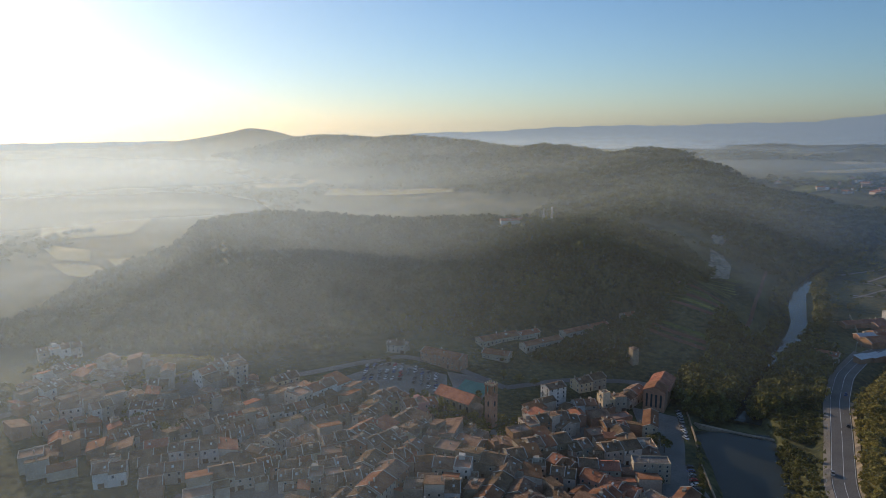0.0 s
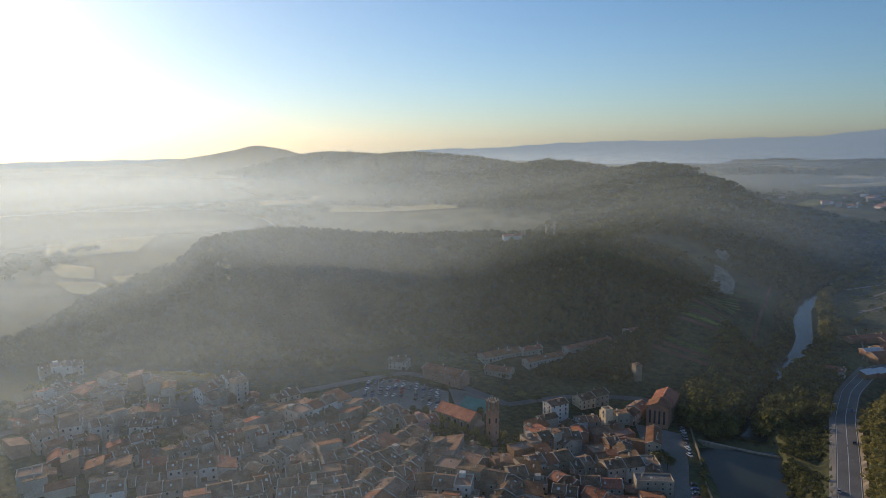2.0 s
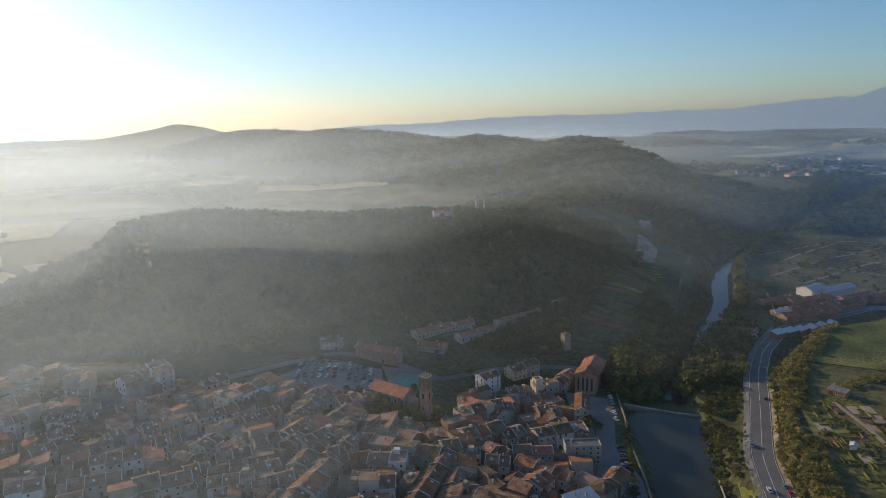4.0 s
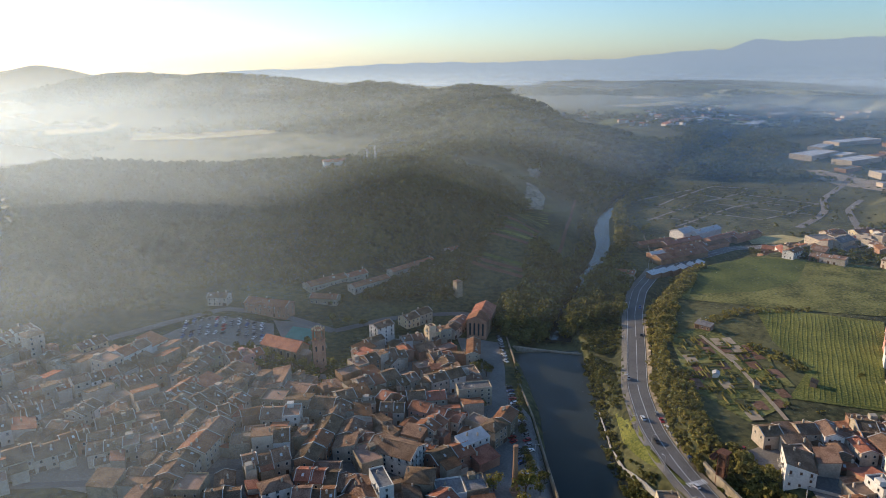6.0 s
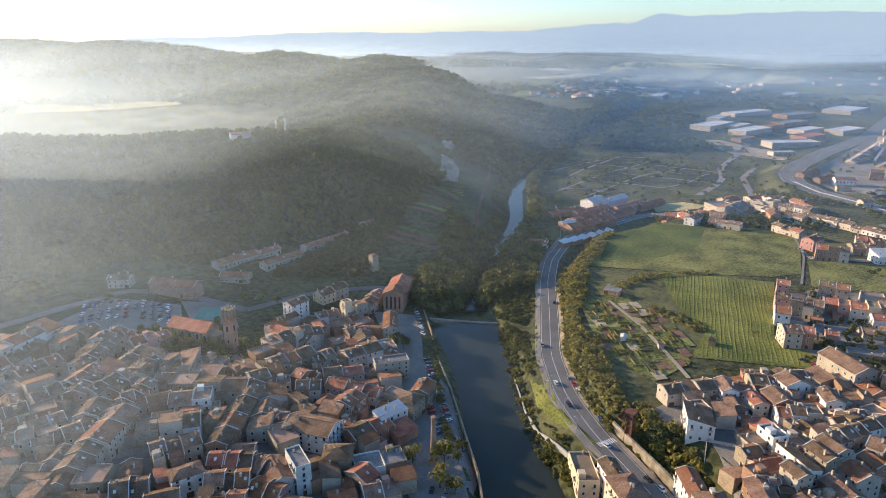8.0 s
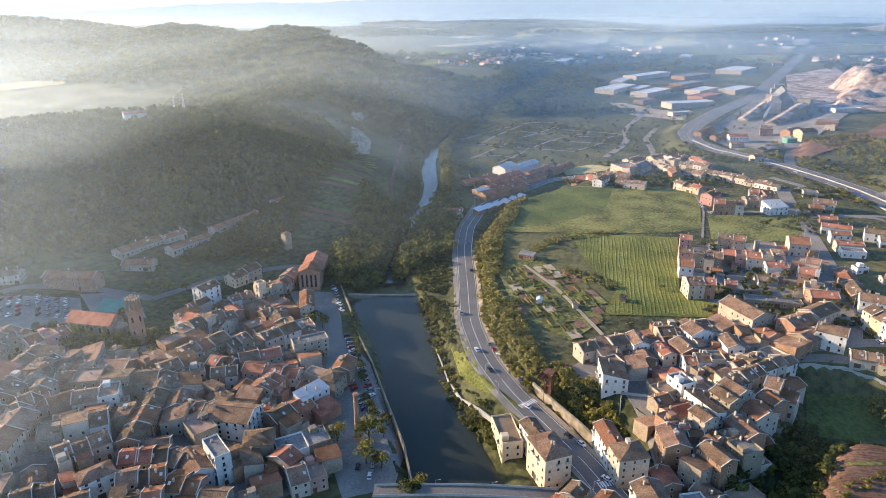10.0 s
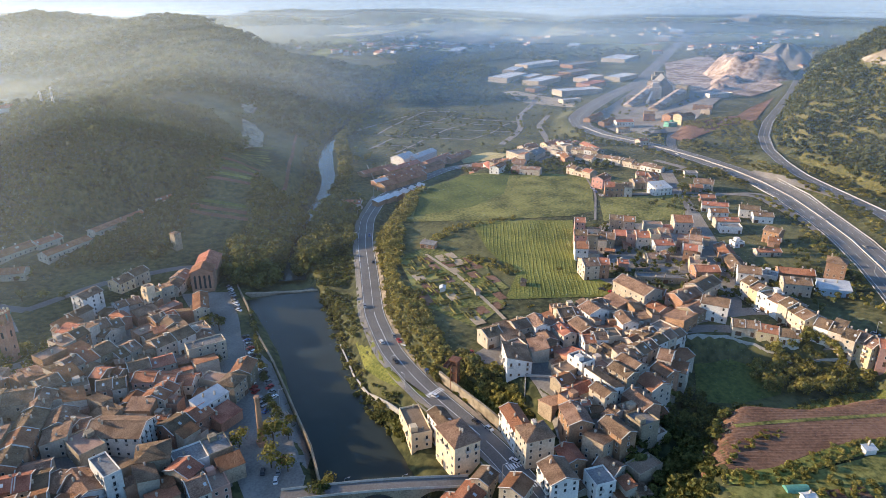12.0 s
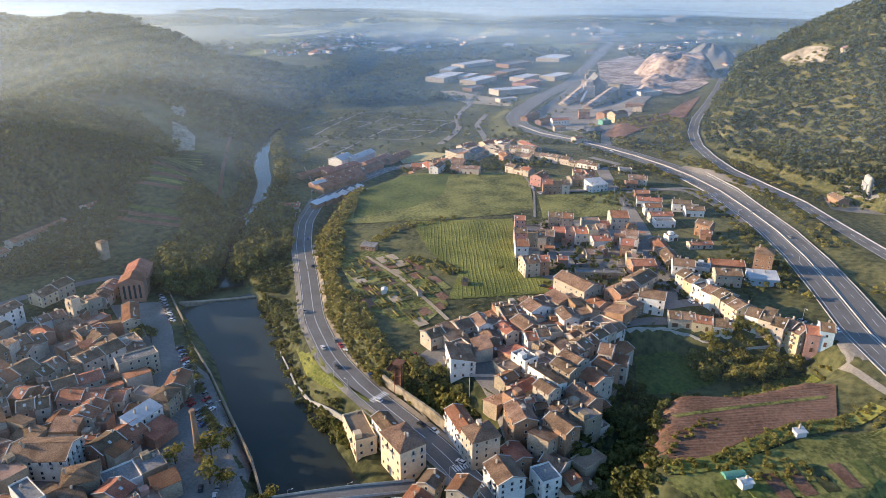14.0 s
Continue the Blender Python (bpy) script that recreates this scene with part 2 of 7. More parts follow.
EAST_CREST = [(1650, 300, 60), (1450, 300, 100), (1180, 300, 146), (1020, 262, 170), (900, 180, 178), (800, 30, 170), (700, -200, 150), (600, -600, 120)]
PLATEAU = [(345, 452), (322, 443), (292, 415), (266, 389), (240, 353), (218, 323), (199, 283), (187, 250), (181, 226), (187, 205), (196, 188), (196, 165), (190, 140), (200, 122),
           (240, 125), (286, 160), (316, 122), (337, 84), (324, 66), (345, 50), (380, 20), (420, -60), (900, -60), (900, 420), (640, 470), (470, 470)]
DELL = [(250, 133), (268, 141), (284, 154), (300, 144), (311, 119), (328, 99), (333, 88), (324, 84), (312, 86), (298, 94), (276, 104), (264, 119)]
PLOUGHED = [(236, 120), (257, 119), (276, 98), (306, 84), (322, 72), (345, 40), (300, 20), (225, 40), (190, 90), (196, 106), (214, 112)]
RAVINE = [(262, 130, 9), (238, 128, 9), (212, 116, 9), (188, 104, 9), (160, 70, 8)]
SCHOOL = [(-50, 452), (-20, 440), (15, 432), (62, 456), (100, 486), (150, 516), (178, 552), (150, 566), (96, 530), (52, 514), (10, 494), (-40, 484)]
TERRACE = [(-225, 415), (-190, 425), (-150, 420), (-140, 400), (-175, 385), (-215, 395)]


def land(x, y):
    x, y = np.asarray(x, float), np.asarray(y, float)
    d, half, side = along(RIVER, x, y)
    e = d - half
    west = 4 + 0.075 * np.clip(e - 36, 0, 150) + 0.05 * np.clip(e - 186, 0, 400)
    east = 4.5 + 0.035 * np.clip(e - 10, 0, 420)
    z = np.where(side > 0, east, west)
    far = np.hypot(x, y)
    z = z + 14 * step(1500, 4600, far) + 1.2 * wave(x, y, 90) * step(30, 120, e)
    # hills
    for crest, width, s in ((TOWN_CREST, 205, 45), (SPUR, 230, 60), (RIDGE, 620, 110), (EAST_CREST, 335, 70)):
        dd, top, _ = along(crest, x, y)
        width = width * (1 - 0.5 * step(-190, -320, x)) if crest is TOWN_CREST else width
        k = 1 - step(0, 1, np.clip(dd / (width * (1 + 0.12 * wave(x, y, s * 1.6, 1))), 0, 1)) ** 0.8
        z = np.maximum(z, z + (top - z) * k + 0.05 * top * wave(x, y, s, 2) * k)
    z = np.where(side > 0, z, np.minimum(z, 3.5 + np.clip(e - 18, 0, None) * 1.1))
    hd, _, hs = along(HILL_ROAD, x, y)   # open ground below the hill road
    z = np.where((hs < 0) & (x > 560) & (x < 1700), np.minimum(z, 24 + 3 * wave(x, y, 45, 2)), z)
    k = step(-14, 6, inside(SCHOOL, x, y))
    z = z * (1 - k) + np.minimum(z, 15.5) * k
    k = step(-14, 14, inside(TERRACE, x, y))
    z = z * (1 - k) + 32 * k
    # the river terrace with its cliff, the hollow and the ravine
    pl = 16.5 + 0.028 * np.clip(e - 40, 0, 420) + 0.3 * wave(x, y, 30)
    k = step(-5, 3, inside(PLATEAU, x, y) + 1.5 * wave(x, y, 6))
    z = np.where(k > 0, np.maximum(z * (1 - k) + pl * k, np.where(z > 34, z, 0)), z)
    k = step(-4, 7, inside(PLOUGHED, x, y))
    z = z * (1 - k) + 19 * k
    k = step(-7, 5, inside(DELL, x, y))
    z = z * (1 - k) + 9 * k
    dd, top, _ = along(RAVINE, x, y)
    k = 1 - step(7, 19, dd)
    z = z * (1 - k) + np.minimum(z, top) * k
    # roads lie on level beds
    for line, w, soft in ((BANK_ROAD, 8.5, 5), (HIGHWAY, 14, 22), (HILL_ROAD, 8, 22), (LOOP_ROAD, 7, 10)):
        dd, top, _ = along(line, x, y)
        k = 1 - step(w, w + soft, dd)
        z = z * (1 - k) + top * k
    # river bed
    k = 1 - step(-2, 5, e)
    return z * (1 - k) - 2.0 * k


def g(x, y):
    return float(land(np.array([x]), np.array([y]))[0])


def axis(lo, hi, fine, grow, end_lo, end_hi):
    mid = list(np.arange(lo, hi + fine / 2, fine))
    a, s = [lo], fine
    while a[-1] > end_lo:
        s = fine + (lo - a[-1]) * grow
        a.append(a[-1] - s)
    b = [hi]
    while b[-1] < end_hi:
        s = fine + (b[-1] - hi) * grow
        b.append(b[-1] + s)
    return np.array(a[:0:-1] + mid + b[1:])


gx, gy = axis(-280, 660, 4, 0.04, -4900, 4900), axis(20, 600, 4, 0.035, -4900, 4900)
GX, GY = np.meshgrid(gx, gy)
GZ = land(GX, GY)
nx, ny = len(gx), len(gy)
q = np.arange(nx * ny).reshape(ny, nx)
quads = np.stack([q[:-1, :-1], q[:-1, 1:], q[1:, 1:], q[1:, :-1]], -1).reshape(-1, 4)
tagged(put("ground", data("ground", np.stack([GX, GY, GZ], -1).reshape(-1, 3).tolist(), quads.tolist(), M["earth"], smooth=True)),
       "scrubby green and brown valley ground", "ground", kind="structure")


def drape(x, y, up):
    """Height on the ground sheet itself, between its grid lines."""
    i, j = np.clip(np.searchsorted(gx, x) - 1, 0, nx - 2), np.clip(np.searchsorted(gy, y) - 1, 0, ny - 2)
    u, v = (x - gx[i]) / (gx[i + 1] - gx[i]), (y - gy[j]) / (gy[j + 1] - gy[j])
    a = GZ[j, i] * (1 - u) * (1 - v) + GZ[j, i + 1] * u * (1 - v) + GZ[j + 1, i] * (1 - u) * v + GZ[j + 1, i + 1] * u * v
    return a + up


def strip(name, line, width, mat, up, label="", category="", shift=0.0, gaps=None, level=None, kind="structure"):
    """A band that follows a line over the ground; gaps: (painted, pause) for dashes."""
    pts, heights = [], []
    for a, b in zip(line, line[1:]):
        k = max(1, int(math.dist(a[:2], b[:2]) / (4 if math.dist(a[:2], b[:2]) < 150 else 12)))
        for i in range(k):
            pts.append(Vector((a[0] + (b[0] - a[0]) * i / k, a[1] + (b[1] - a[1]) * i / k)))
    pts.append(Vector(line[-1][:2]))
    for _ in range(6):   # round the corners off
        pts = [pts[0]] + [(pts[i - 1] + 2 * pts[i] + pts[i + 1]) / 4 for i in range(1, len(pts) - 1)] + [pts[-1]]
    v, f, run = [], [], 0.0
    cross = max(2, int(width / 4) + 1)
    for i, p in enumerate(pts):
        t = (pts[min(i + 1, len(pts) - 1)] - pts[max(i - 1, 0)]).normalized()
        nrm = Vector((t.y, -t.x))
        for c in range(cross):
            w = p + nrm * (shift + width * (c / (cross - 1) - 0.5))
            v.append((w.x, w.y, level if level is not None else float(drape(w.x, w.y, up))))
        if i:
            run += (p - pts[i - 1]).length
            if not gaps or run % sum(gaps) < gaps[0]:
                for c in range(cross - 1):
                    a = (i - 1) * cross + c
                    f.append((a, a + 1, a + cross + 1, a + cross))
    ob = put(name, data(name, v, f, mat))
    return tagged(ob, label, category, kind=kind)


def patch(name, poly, mat, up, label, category="field", rings=14, kind="structure", level=None):
    """A piece of ground with an outline of its own, laid over the sheet."""
    ring, gap = [], max(5, sum(math.dist(a, b) for a, b in zip(poly, poly[1:] + poly[:1])) / 90)
    for a, b in zip(poly, poly[1:] + poly[:1]):
        k = max(1, int(math.dist(a, b) / gap))
        ring += [(a[0] + (b[0] - a[0]) * i / k, a[1] + (b[1] - a[1]) * i / k) for i in range(k)]
    cx, cy = sum(p[0] for p in ring) / len(ring), sum(p[1] for p in ring) / len(ring)
    v, f, m = [], [], len(ring)
    for r in range(1, rings + 1):
        for px, py in ring:
            x, y = cx + (px - cx) * r / rings, cy + (py - cy) * r / rings
            v.append((x, y, level if level is not None else float(drape(x, y, up))))
    v.append((cx, cy, level if level is not None else float(drape(cx, cy, up))))
    for r in range(rings - 1):
        for i in range(m):
            a, b = r * m + i, r * m + (i + 1) % m
            f.append((a, b, b + m, a + m))
    f += [(len(v) - 1, (i + 1) % m, i)[::-1] for i in range(m)]
    me = data(name, v, f, mat)
    bm = bmesh.new()
    bm.from_mesh(me)
    bmesh.ops.recalc_face_normals(bm, faces=bm.faces)
    if sum(q.normal.z for q in bm.faces) < 0:
        bmesh.ops.reverse_faces(bm, faces=bm.faces)
    bm.to_mesh(me)
    bm.free()
    return tagged(put(name, me), label, category, kind=kind)


# water
strip("water", [(60, -900), (95, 40), (112, 130), (122, 185), (130, 215), (142, 255), (155, 290), (163, 325), (170, 364)], 56, M["water"], 0,
      "still grey-green river pool above the bridge", "river", level=0.0)
strip("water", [(180, 380), (196, 405), (238, 458), (266, 497), (283, 518), (302, 543), (325, 580), (351, 634), (377, 680), (404, 719), (442, 765), (467, 792), (560, 860), (760, 1010)], 26, M["water"], 0,
      "bright shallow river reach between wooded banks", "river", level=0.15)

# roads and paved ground
strip("road", BANK_ROAD, 11, M["asphalt"], 0.3, "grey asphalt river road with painted lines", "road")
strip("road", HIGHWAY, 25, M["asphalt"], 0.35, "dark dual carriageway with white barriers", "road")
strip("road", HILL_ROAD, 11, M["asphalt"], 0.35, "grey two-lane hill road", "road")
strip("road", LOOP_ROAD, 10, M["asphalt"], 0.35, "grey asphalt slip road", "road")


# ---- houses ----
def unit_window(name, inner):
    """A 1 x 1 window in the xz plane facing -y: trim, a recessed pane and a sill."""
    ring = join(box(-.5, -.4, -.06, .04, 0, 1), box(.4, .5, -.06, .04, 0, 1), box(-.4, .4, -.06, .04, .92, 1), box(-.58, .58, -.14, .04, -.06, .04))
    pane = box(-.4, .4, -.02, .03, .04, .92)
    v, f = join(ring, pane)
    return data(name, v, f, [M["frame"], inner], [0] * len(ring[1]) + [1] * len(pane[1]))


FRAME = data("window_frame", *join(box(-.5, -.4, -.06, .04, 0, 1), box(.4, .5, -.06, .04, 0, 1), box(-.4, .4, -.06, .04, .92, 1), box(-.58, .58, -.14, .04, -.06, .04)), M["frame"])
PANE = data("window_pane", *join(box(-.4, -.02, -.02, .03, .04, .92), box(.02, .4, -.02, .03, .04, .92)), M["glass"])
WINDOWS = [unit_window("window_glass", M["glass"]), unit_window("window_shutter", M["shutter"]), unit_window("window_dark", M["glass"])]
DOOR = data("door", *join(box(-.5, .5, -.08, .03, 0, 1), box(-.56, -.5, -.12, .03, 0, 1.04), box(.5, .56, -.12, .03, 0, 1.04), box(-.5, .5, -.12, .03, 1, 1.04)), M["shutter"])
CHIMNEY = data("chimney", *join(box(-.35, .35, -.3, .3, -.8, 1.0), box(-.45, .45, -.4, .4, 1.0, 1.12), box(-.25, .25, -.2, .2, 1.12, 1.4)), M["pale"])
ROOFBOX = data("roof_box", *join(box(-.9, .9, -.7, .7, -.6, 1.1), box(-1.0, 1.0, -.8, .8, 1.1, 1.2)), M["pale"])
SKYLIGHT = data("skylight", *box(-.5, .5, -.7, .7, -.1, .12), M["metal"])
BALCONY = data("balcony", *join(box(-1.2, 1.2, -.9, 0, -.12, 0), box(-1.2, 1.2, -.9, -.84, 0, .95), box(-1.2, -1.14, -.84, 0, 0, .95), box(1.14, 1.2, -.84, 0, 0, .95)), M["frame"])
WALLS = dict(o=("pale", "stone", "brick", "pale"), p=("pale", "pale", "white", "yellow", "stone"), w=("white", "pale", "pale", "white"), r=("pale", "brick", "pale", "pink"), s=("stone",),
             g=("white", "stone", "pale"), y=("yellow", "white", "yellow", "pale"), k=("pink",), b=("blue",))
SAY = dict(pale="pale plastered", stone="rough stone", brick="brown brick", white="white plastered", yellow="ochre plastered", pink="pink plastered", blue="pale blue plastered", green="green panelled")
SAYROOF = dict(tile="weathered brown clay tile", redtile="red clay tile", grey="flat grey", terracotta="terracotta terrace", metal="light sheet metal")


FOOT = []


def house(x, y, L, W, turn, eave, wall="pale", roof="tile", form="gable", floors=0, ends=True, z=None, name="house", extra=True, group="", glaze=True):
    """One house: walls, roof, chimney, and windows and a door on the sides that open to the valley. turn: degrees of the ridge."""
    FOOT.append((x, y, L, W, turn))
    c, s = math.cos(radians(turn)), math.sin(radians(turn))
    corners = [(x + c * a * L / 2 - s * b * W / 2, y + s * a * L / 2 + c * b * W / 2) for a in (-1, 1) for b in (-1, 1)]
    hs = [g(*p) for p in corners]
    z0 = (sum(hs) / 4 if z is None else z)
    deep = z0 - min(hs) + 1.5
    top = eave
    rise = {"gable": 0.2 * W, "hip": 0.2 * W, "shed": 0.22 * W, "flat": 0.0}[form]
    ob = new(name)
    ob.matrix_basis = pose(x, y, z0, 0, 0, turn)
    tagged(ob, f"{SAY.get(wall, wall)} {'building' if eave > 9 else 'house'} with a {SAYROOF[roof]} roof", "house", group)
    a, b = L / 2, W / 2
    o = 0.4
    t = 0.25
    if form == "gable":
        wv = [(-a, -b, -deep), (a, -b, -deep), (a, b, -deep), (-a, b, -deep), (-a, -b, top), (a, -b, top), (a, b, top), (-a, b, top), (-a, 0, top + rise), (a, 0, top + rise)]
        wf = [(0, 1, 5, 4), (1, 2, 6, 9, 5), (2, 3, 7, 6), (3, 0, 4, 8, 7), (4, 5, 9, 8), (6, 7, 8, 9)]
        k = rise / b * o
        rv = [(-a - o, -b - o, top - k), (a + o, -b - o, top - k), (a + o, 0, top + rise), (-a - o, 0, top + rise), (a + o, b + o, top - k), (-a - o, b + o, top - k)]
        rv = [(p, q_, r + .03) for p, q_, r in rv] + [(p, q_, r + t) for p, q_, r in rv]
        rf = [(6, 7, 8, 9), (9, 8, 10, 11), (1, 0, 3, 2), (2, 3, 5, 4), (0, 1, 7, 6), (4, 5, 11, 10), (1, 2, 8, 7), (2, 4, 10, 8), (3, 0, 6, 9), (5, 3, 9, 11)]
        ridge = box(-a - o, a + o, -.16, .16, top + rise + t - .1, top + rise + t + .1)
        rv, rf = join((rv, rf), ridge)
        tiled, tip = len(rf), top + rise + t
        for gx_ in (-a - o, a + o - .35):
            for sy_ in (-1, 1):
                low_, e0 = top - k + t, sy_ * (b + o)
                pv = [(gx_, e0, low_ - .02), (gx_ + .35, e0, low_ - .02), (gx_ + .35, 0, tip - .02), (gx_, 0, tip - .02), (gx_, e0, low_ + .14), (gx_ + .35, e0, low_ + .14), (gx_ + .35, 0, tip + .14), (gx_, 0, tip + .14)]
                pf = [(4, 5, 6, 7), (0, 4, 7, 3), (1, 2, 6, 5), (0, 1, 5, 4)]
                rv, rf = join((rv, rf), (pv, [q[::-1] for q in pf] if sy_ > 0 else pf))
    elif form == "hip":
        wv, wf = box(-a, a, -b, b, -deep, top)
        h = max(a - b, 0.3)
        rv = [(-a - o, -b - o, top), (a + o, -b - o, top), (a + o, b + o, top), (-a - o, b + o, top), (-a - o, -b - o, top + t), (a + o, -b - o, top + t), (a + o, b + o, top + t), (-a - o, b + o, top + t), (-h, 0, top + rise + t), (h, 0, top + rise + t)]
        rf = [(3, 2, 1, 0), (0, 1, 5, 4), (1, 2, 6, 5), (2, 3, 7, 6), (3, 0, 4, 7), (4, 5, 9, 8), (5, 6, 9), (6, 7, 8, 9), (7, 4, 8)]
    elif form == "shed":
        wv = [(-a, -b, -deep), (a, -b, -deep), (a, b, -deep), (-a, b, -deep), (-a, -b, top), (a, -b, top), (a, b, top + rise), (-a, b, top + rise)]
        wf = [(0, 1, 5, 4), (1, 2, 6, 5), (2, 3, 7, 6), (3, 0, 4, 7), (4, 5, 6, 7)]
        k = rise / W * o
        rv = [(-a - .2, -b - o, top - k), (a + .2, -b - o, top - k), (a + .2, b + .2, top + rise + k / 2), (-a - .2, b + .2, top + rise + k / 2)]
        rv = [(p, q_, r + .03) for p, q_, r in rv] + [(p, q_, r + t) for p, q_, r in rv]
        rf = [(3, 2, 1, 0), (4, 5, 6, 7), (0, 1, 5, 4), (1, 2, 6, 5), (2, 3, 7, 6), (3, 0, 4, 7)]
    else:
        w = 0.25
        wv, wf = join(box(-a, a, -b, b, -deep, top), box(-a, a, -b, -b + w, top, top + .8), box(-a, a, b - w, b, top, top + .8), box(-a, -a + w, -b + w, b - w, top, top + .8), box(a - w, a, -b + w, b - w, top, top + .8))
        rv, rf = box(-a + w, a - w, -b + w, b - w, top - .02, top + .1)
        if extra and L > 6 and rng.random() < .6:   # stair head on the terrace
            sx = rng.uniform(-a + 2.2, a - 2.2)
            wv, wf = join((wv, wf), box(sx - 1.5, sx + 1.5, b - 3.2, b - .3, top, top + 2.3))
    put("wall", data("wall", wv, wf, M[wall]), ob)
    if form == "gable":
        put("roof", data("roof", rv, rf, [M[roof], M["frame"]], [0] * tiled + [1] * (len(rf) - tiled)), ob)
    else:
        put("roof", data("roof", rv, rf, M[roof]), ob)

    def slope(px, py):
        if form in ("gable", "hip"):
            return top + rise * (1 - abs(py) / b) + t
        return top + rise * (py + b) / W + t if form == "shed" else top
    if extra:
        for _ in range(1 if L < 13 else 2):
            px, py = rng.uniform(-a + .8, a - .8), rng.uniform(-b * .6, b * .6)
            put("chimney", CHIMNEY, ob, Matrix.Translation((px, py, slope(px, py))) @ Matrix.Diagonal((1, 1, rng.uniform(.8, 1.5), 1)))
        if form == "gable" and rng.random() < .6:
            px = rng.uniform(-a + 1, a - 1)
            put("skylight", SKYLIGHT, ob, Matrix.Translation((px, -b * .5, slope(px, -b * .5))) @ Matrix.Rotation(math.atan2(rise, b), 4, "X"))
        if rng.random() < .14:
            px, py = rng.uniform(-a * .6, a * .6), rng.uniform(-b * .5, b * .5)
            put("roof_box", ROOFBOX, ob, Matrix.Translation((px, py, slope(px, py))) @ Matrix.Diagonal((rng.uniform(.6, 1.3), rng.uniform(.6, 1.2), rng.uniform(.6, 1.1), 1)))
    if not glaze:
        return ob
    n_floor = floors or max(1, int(eave / 2.8))
    fh = eave / n_floor
    kind = rng.choice((0, 0, 1, 2))
    for face in range(4):
        turned = turn - 90 + 90 * face      # way the face looks
        nxv, nyv = math.cos(radians(turned)), math.sin(radians(turned))
        fx, fy = x + nxv * (b if face % 2 == 0 else a), y + nyv * (b if face % 2 == 0 else a)
        d = math.hypot(20 - fx, 8 - fy)
        if (nxv * (20 - fx) + nyv * (8 - fy)) / d < 0.12 or (face % 2 and not ends):
            continue
        width, dist = (L, b) if face % 2 == 0 else (W, a)
        m = Matrix.Rotation(radians(90 * face), 4, "Z") @ Matrix.Translation((0, -dist, 0))
        k = max(1, int(width / 3.3))
        if face % 2 and wall in ("stone", "brick"):
            k = max(1, k - 1)
        door_at = rng.randrange(k)
        for fl in range(n_floor):
            for i in range(k):
                px = (i + .5) * width / k - width / 2
                if fl == 0 and i == door_at and face % 2 == 0:
                    put("door", DOOR, ob, m @ Matrix.Translation((px, -.01, 0)) @ Matrix.Diagonal((rng.choice((1.1, 1.3, 2.4)), 1, 2.2, 1)))
                    continue
                if rng.random() < .18:
                    continue
                tall = fl > 0 and wall in ("yellow", "white") and rng.random() < .3
                win = put("window", FRAME if floors >= 4 else WINDOWS[kind], ob, m @ Matrix.Translation((px, -.01, fl * fh + (.35 if tall else 1.0))) @ Matrix.Diagonal((1.1, 1, 2.1 if tall else 1.35, 1)))
                if floors >= 4:
                    put("pane", PANE, win)
                if tall:
                    put("balcony", BALCONY, ob, m @ Matrix.Translation((px, 0, fl * fh + .25)) @ Matrix.Diagonal((.75, 1, 1, 1)))
    return ob


def row(x0, y0, x1, y1, depth, n, eave, style, group="terraced houses", name="house"):
    """Houses side by side along a ridge line."""
    dx, dy = x1 - x0, y1 - y0
    length, turn = math.hypot(dx, dy), math.degrees(math.atan2(dy, dx))
    if length / n < 5.2 and n > 1:
        n = max(1, round(length / 6))
    length = max(length, 6 * n)
    cuts = [0.0]
    for i in range(n):
        cuts.append(cuts[-1] + rng.uniform(.8, 1.2))
    for i in range(n):
        s0, s1 = cuts[i] / cuts[-1], cuts[i + 1] / cuts[-1]
        mid, L = (s0 + s1) / 2, (s1 - s0) * length - .06
        wall = rng.choice(WALLS[style])
        roof = "redtile" if style == "r" and rng.random() < .7 else "grey" if style == "g" else ("redtile" if rng.random() < .12 else "tile")
        form = "gable"
        r = rng.random()
        if style == "g" or r < .06:
            form, roof = "flat", ("grey" if style == "g" else "terracotta")
        elif r < .16:
            form = "shed"
        off = rng.uniform(-.35, .35)
        a = radians(turn)
        house(x0 + dx * mid - math.sin(a) * off, y0 + dy * mid + math.cos(a) * off, L, depth * rng.uniform(1.02, 1.18), turn + (180 if form == "shed" and rng.random() < .5 else 0), max(3, eave - 1.2 + rng.uniform(-1.0, 1.0)),
              wall, roof, form, ends=i in (0, n - 1), group=group, name=name)



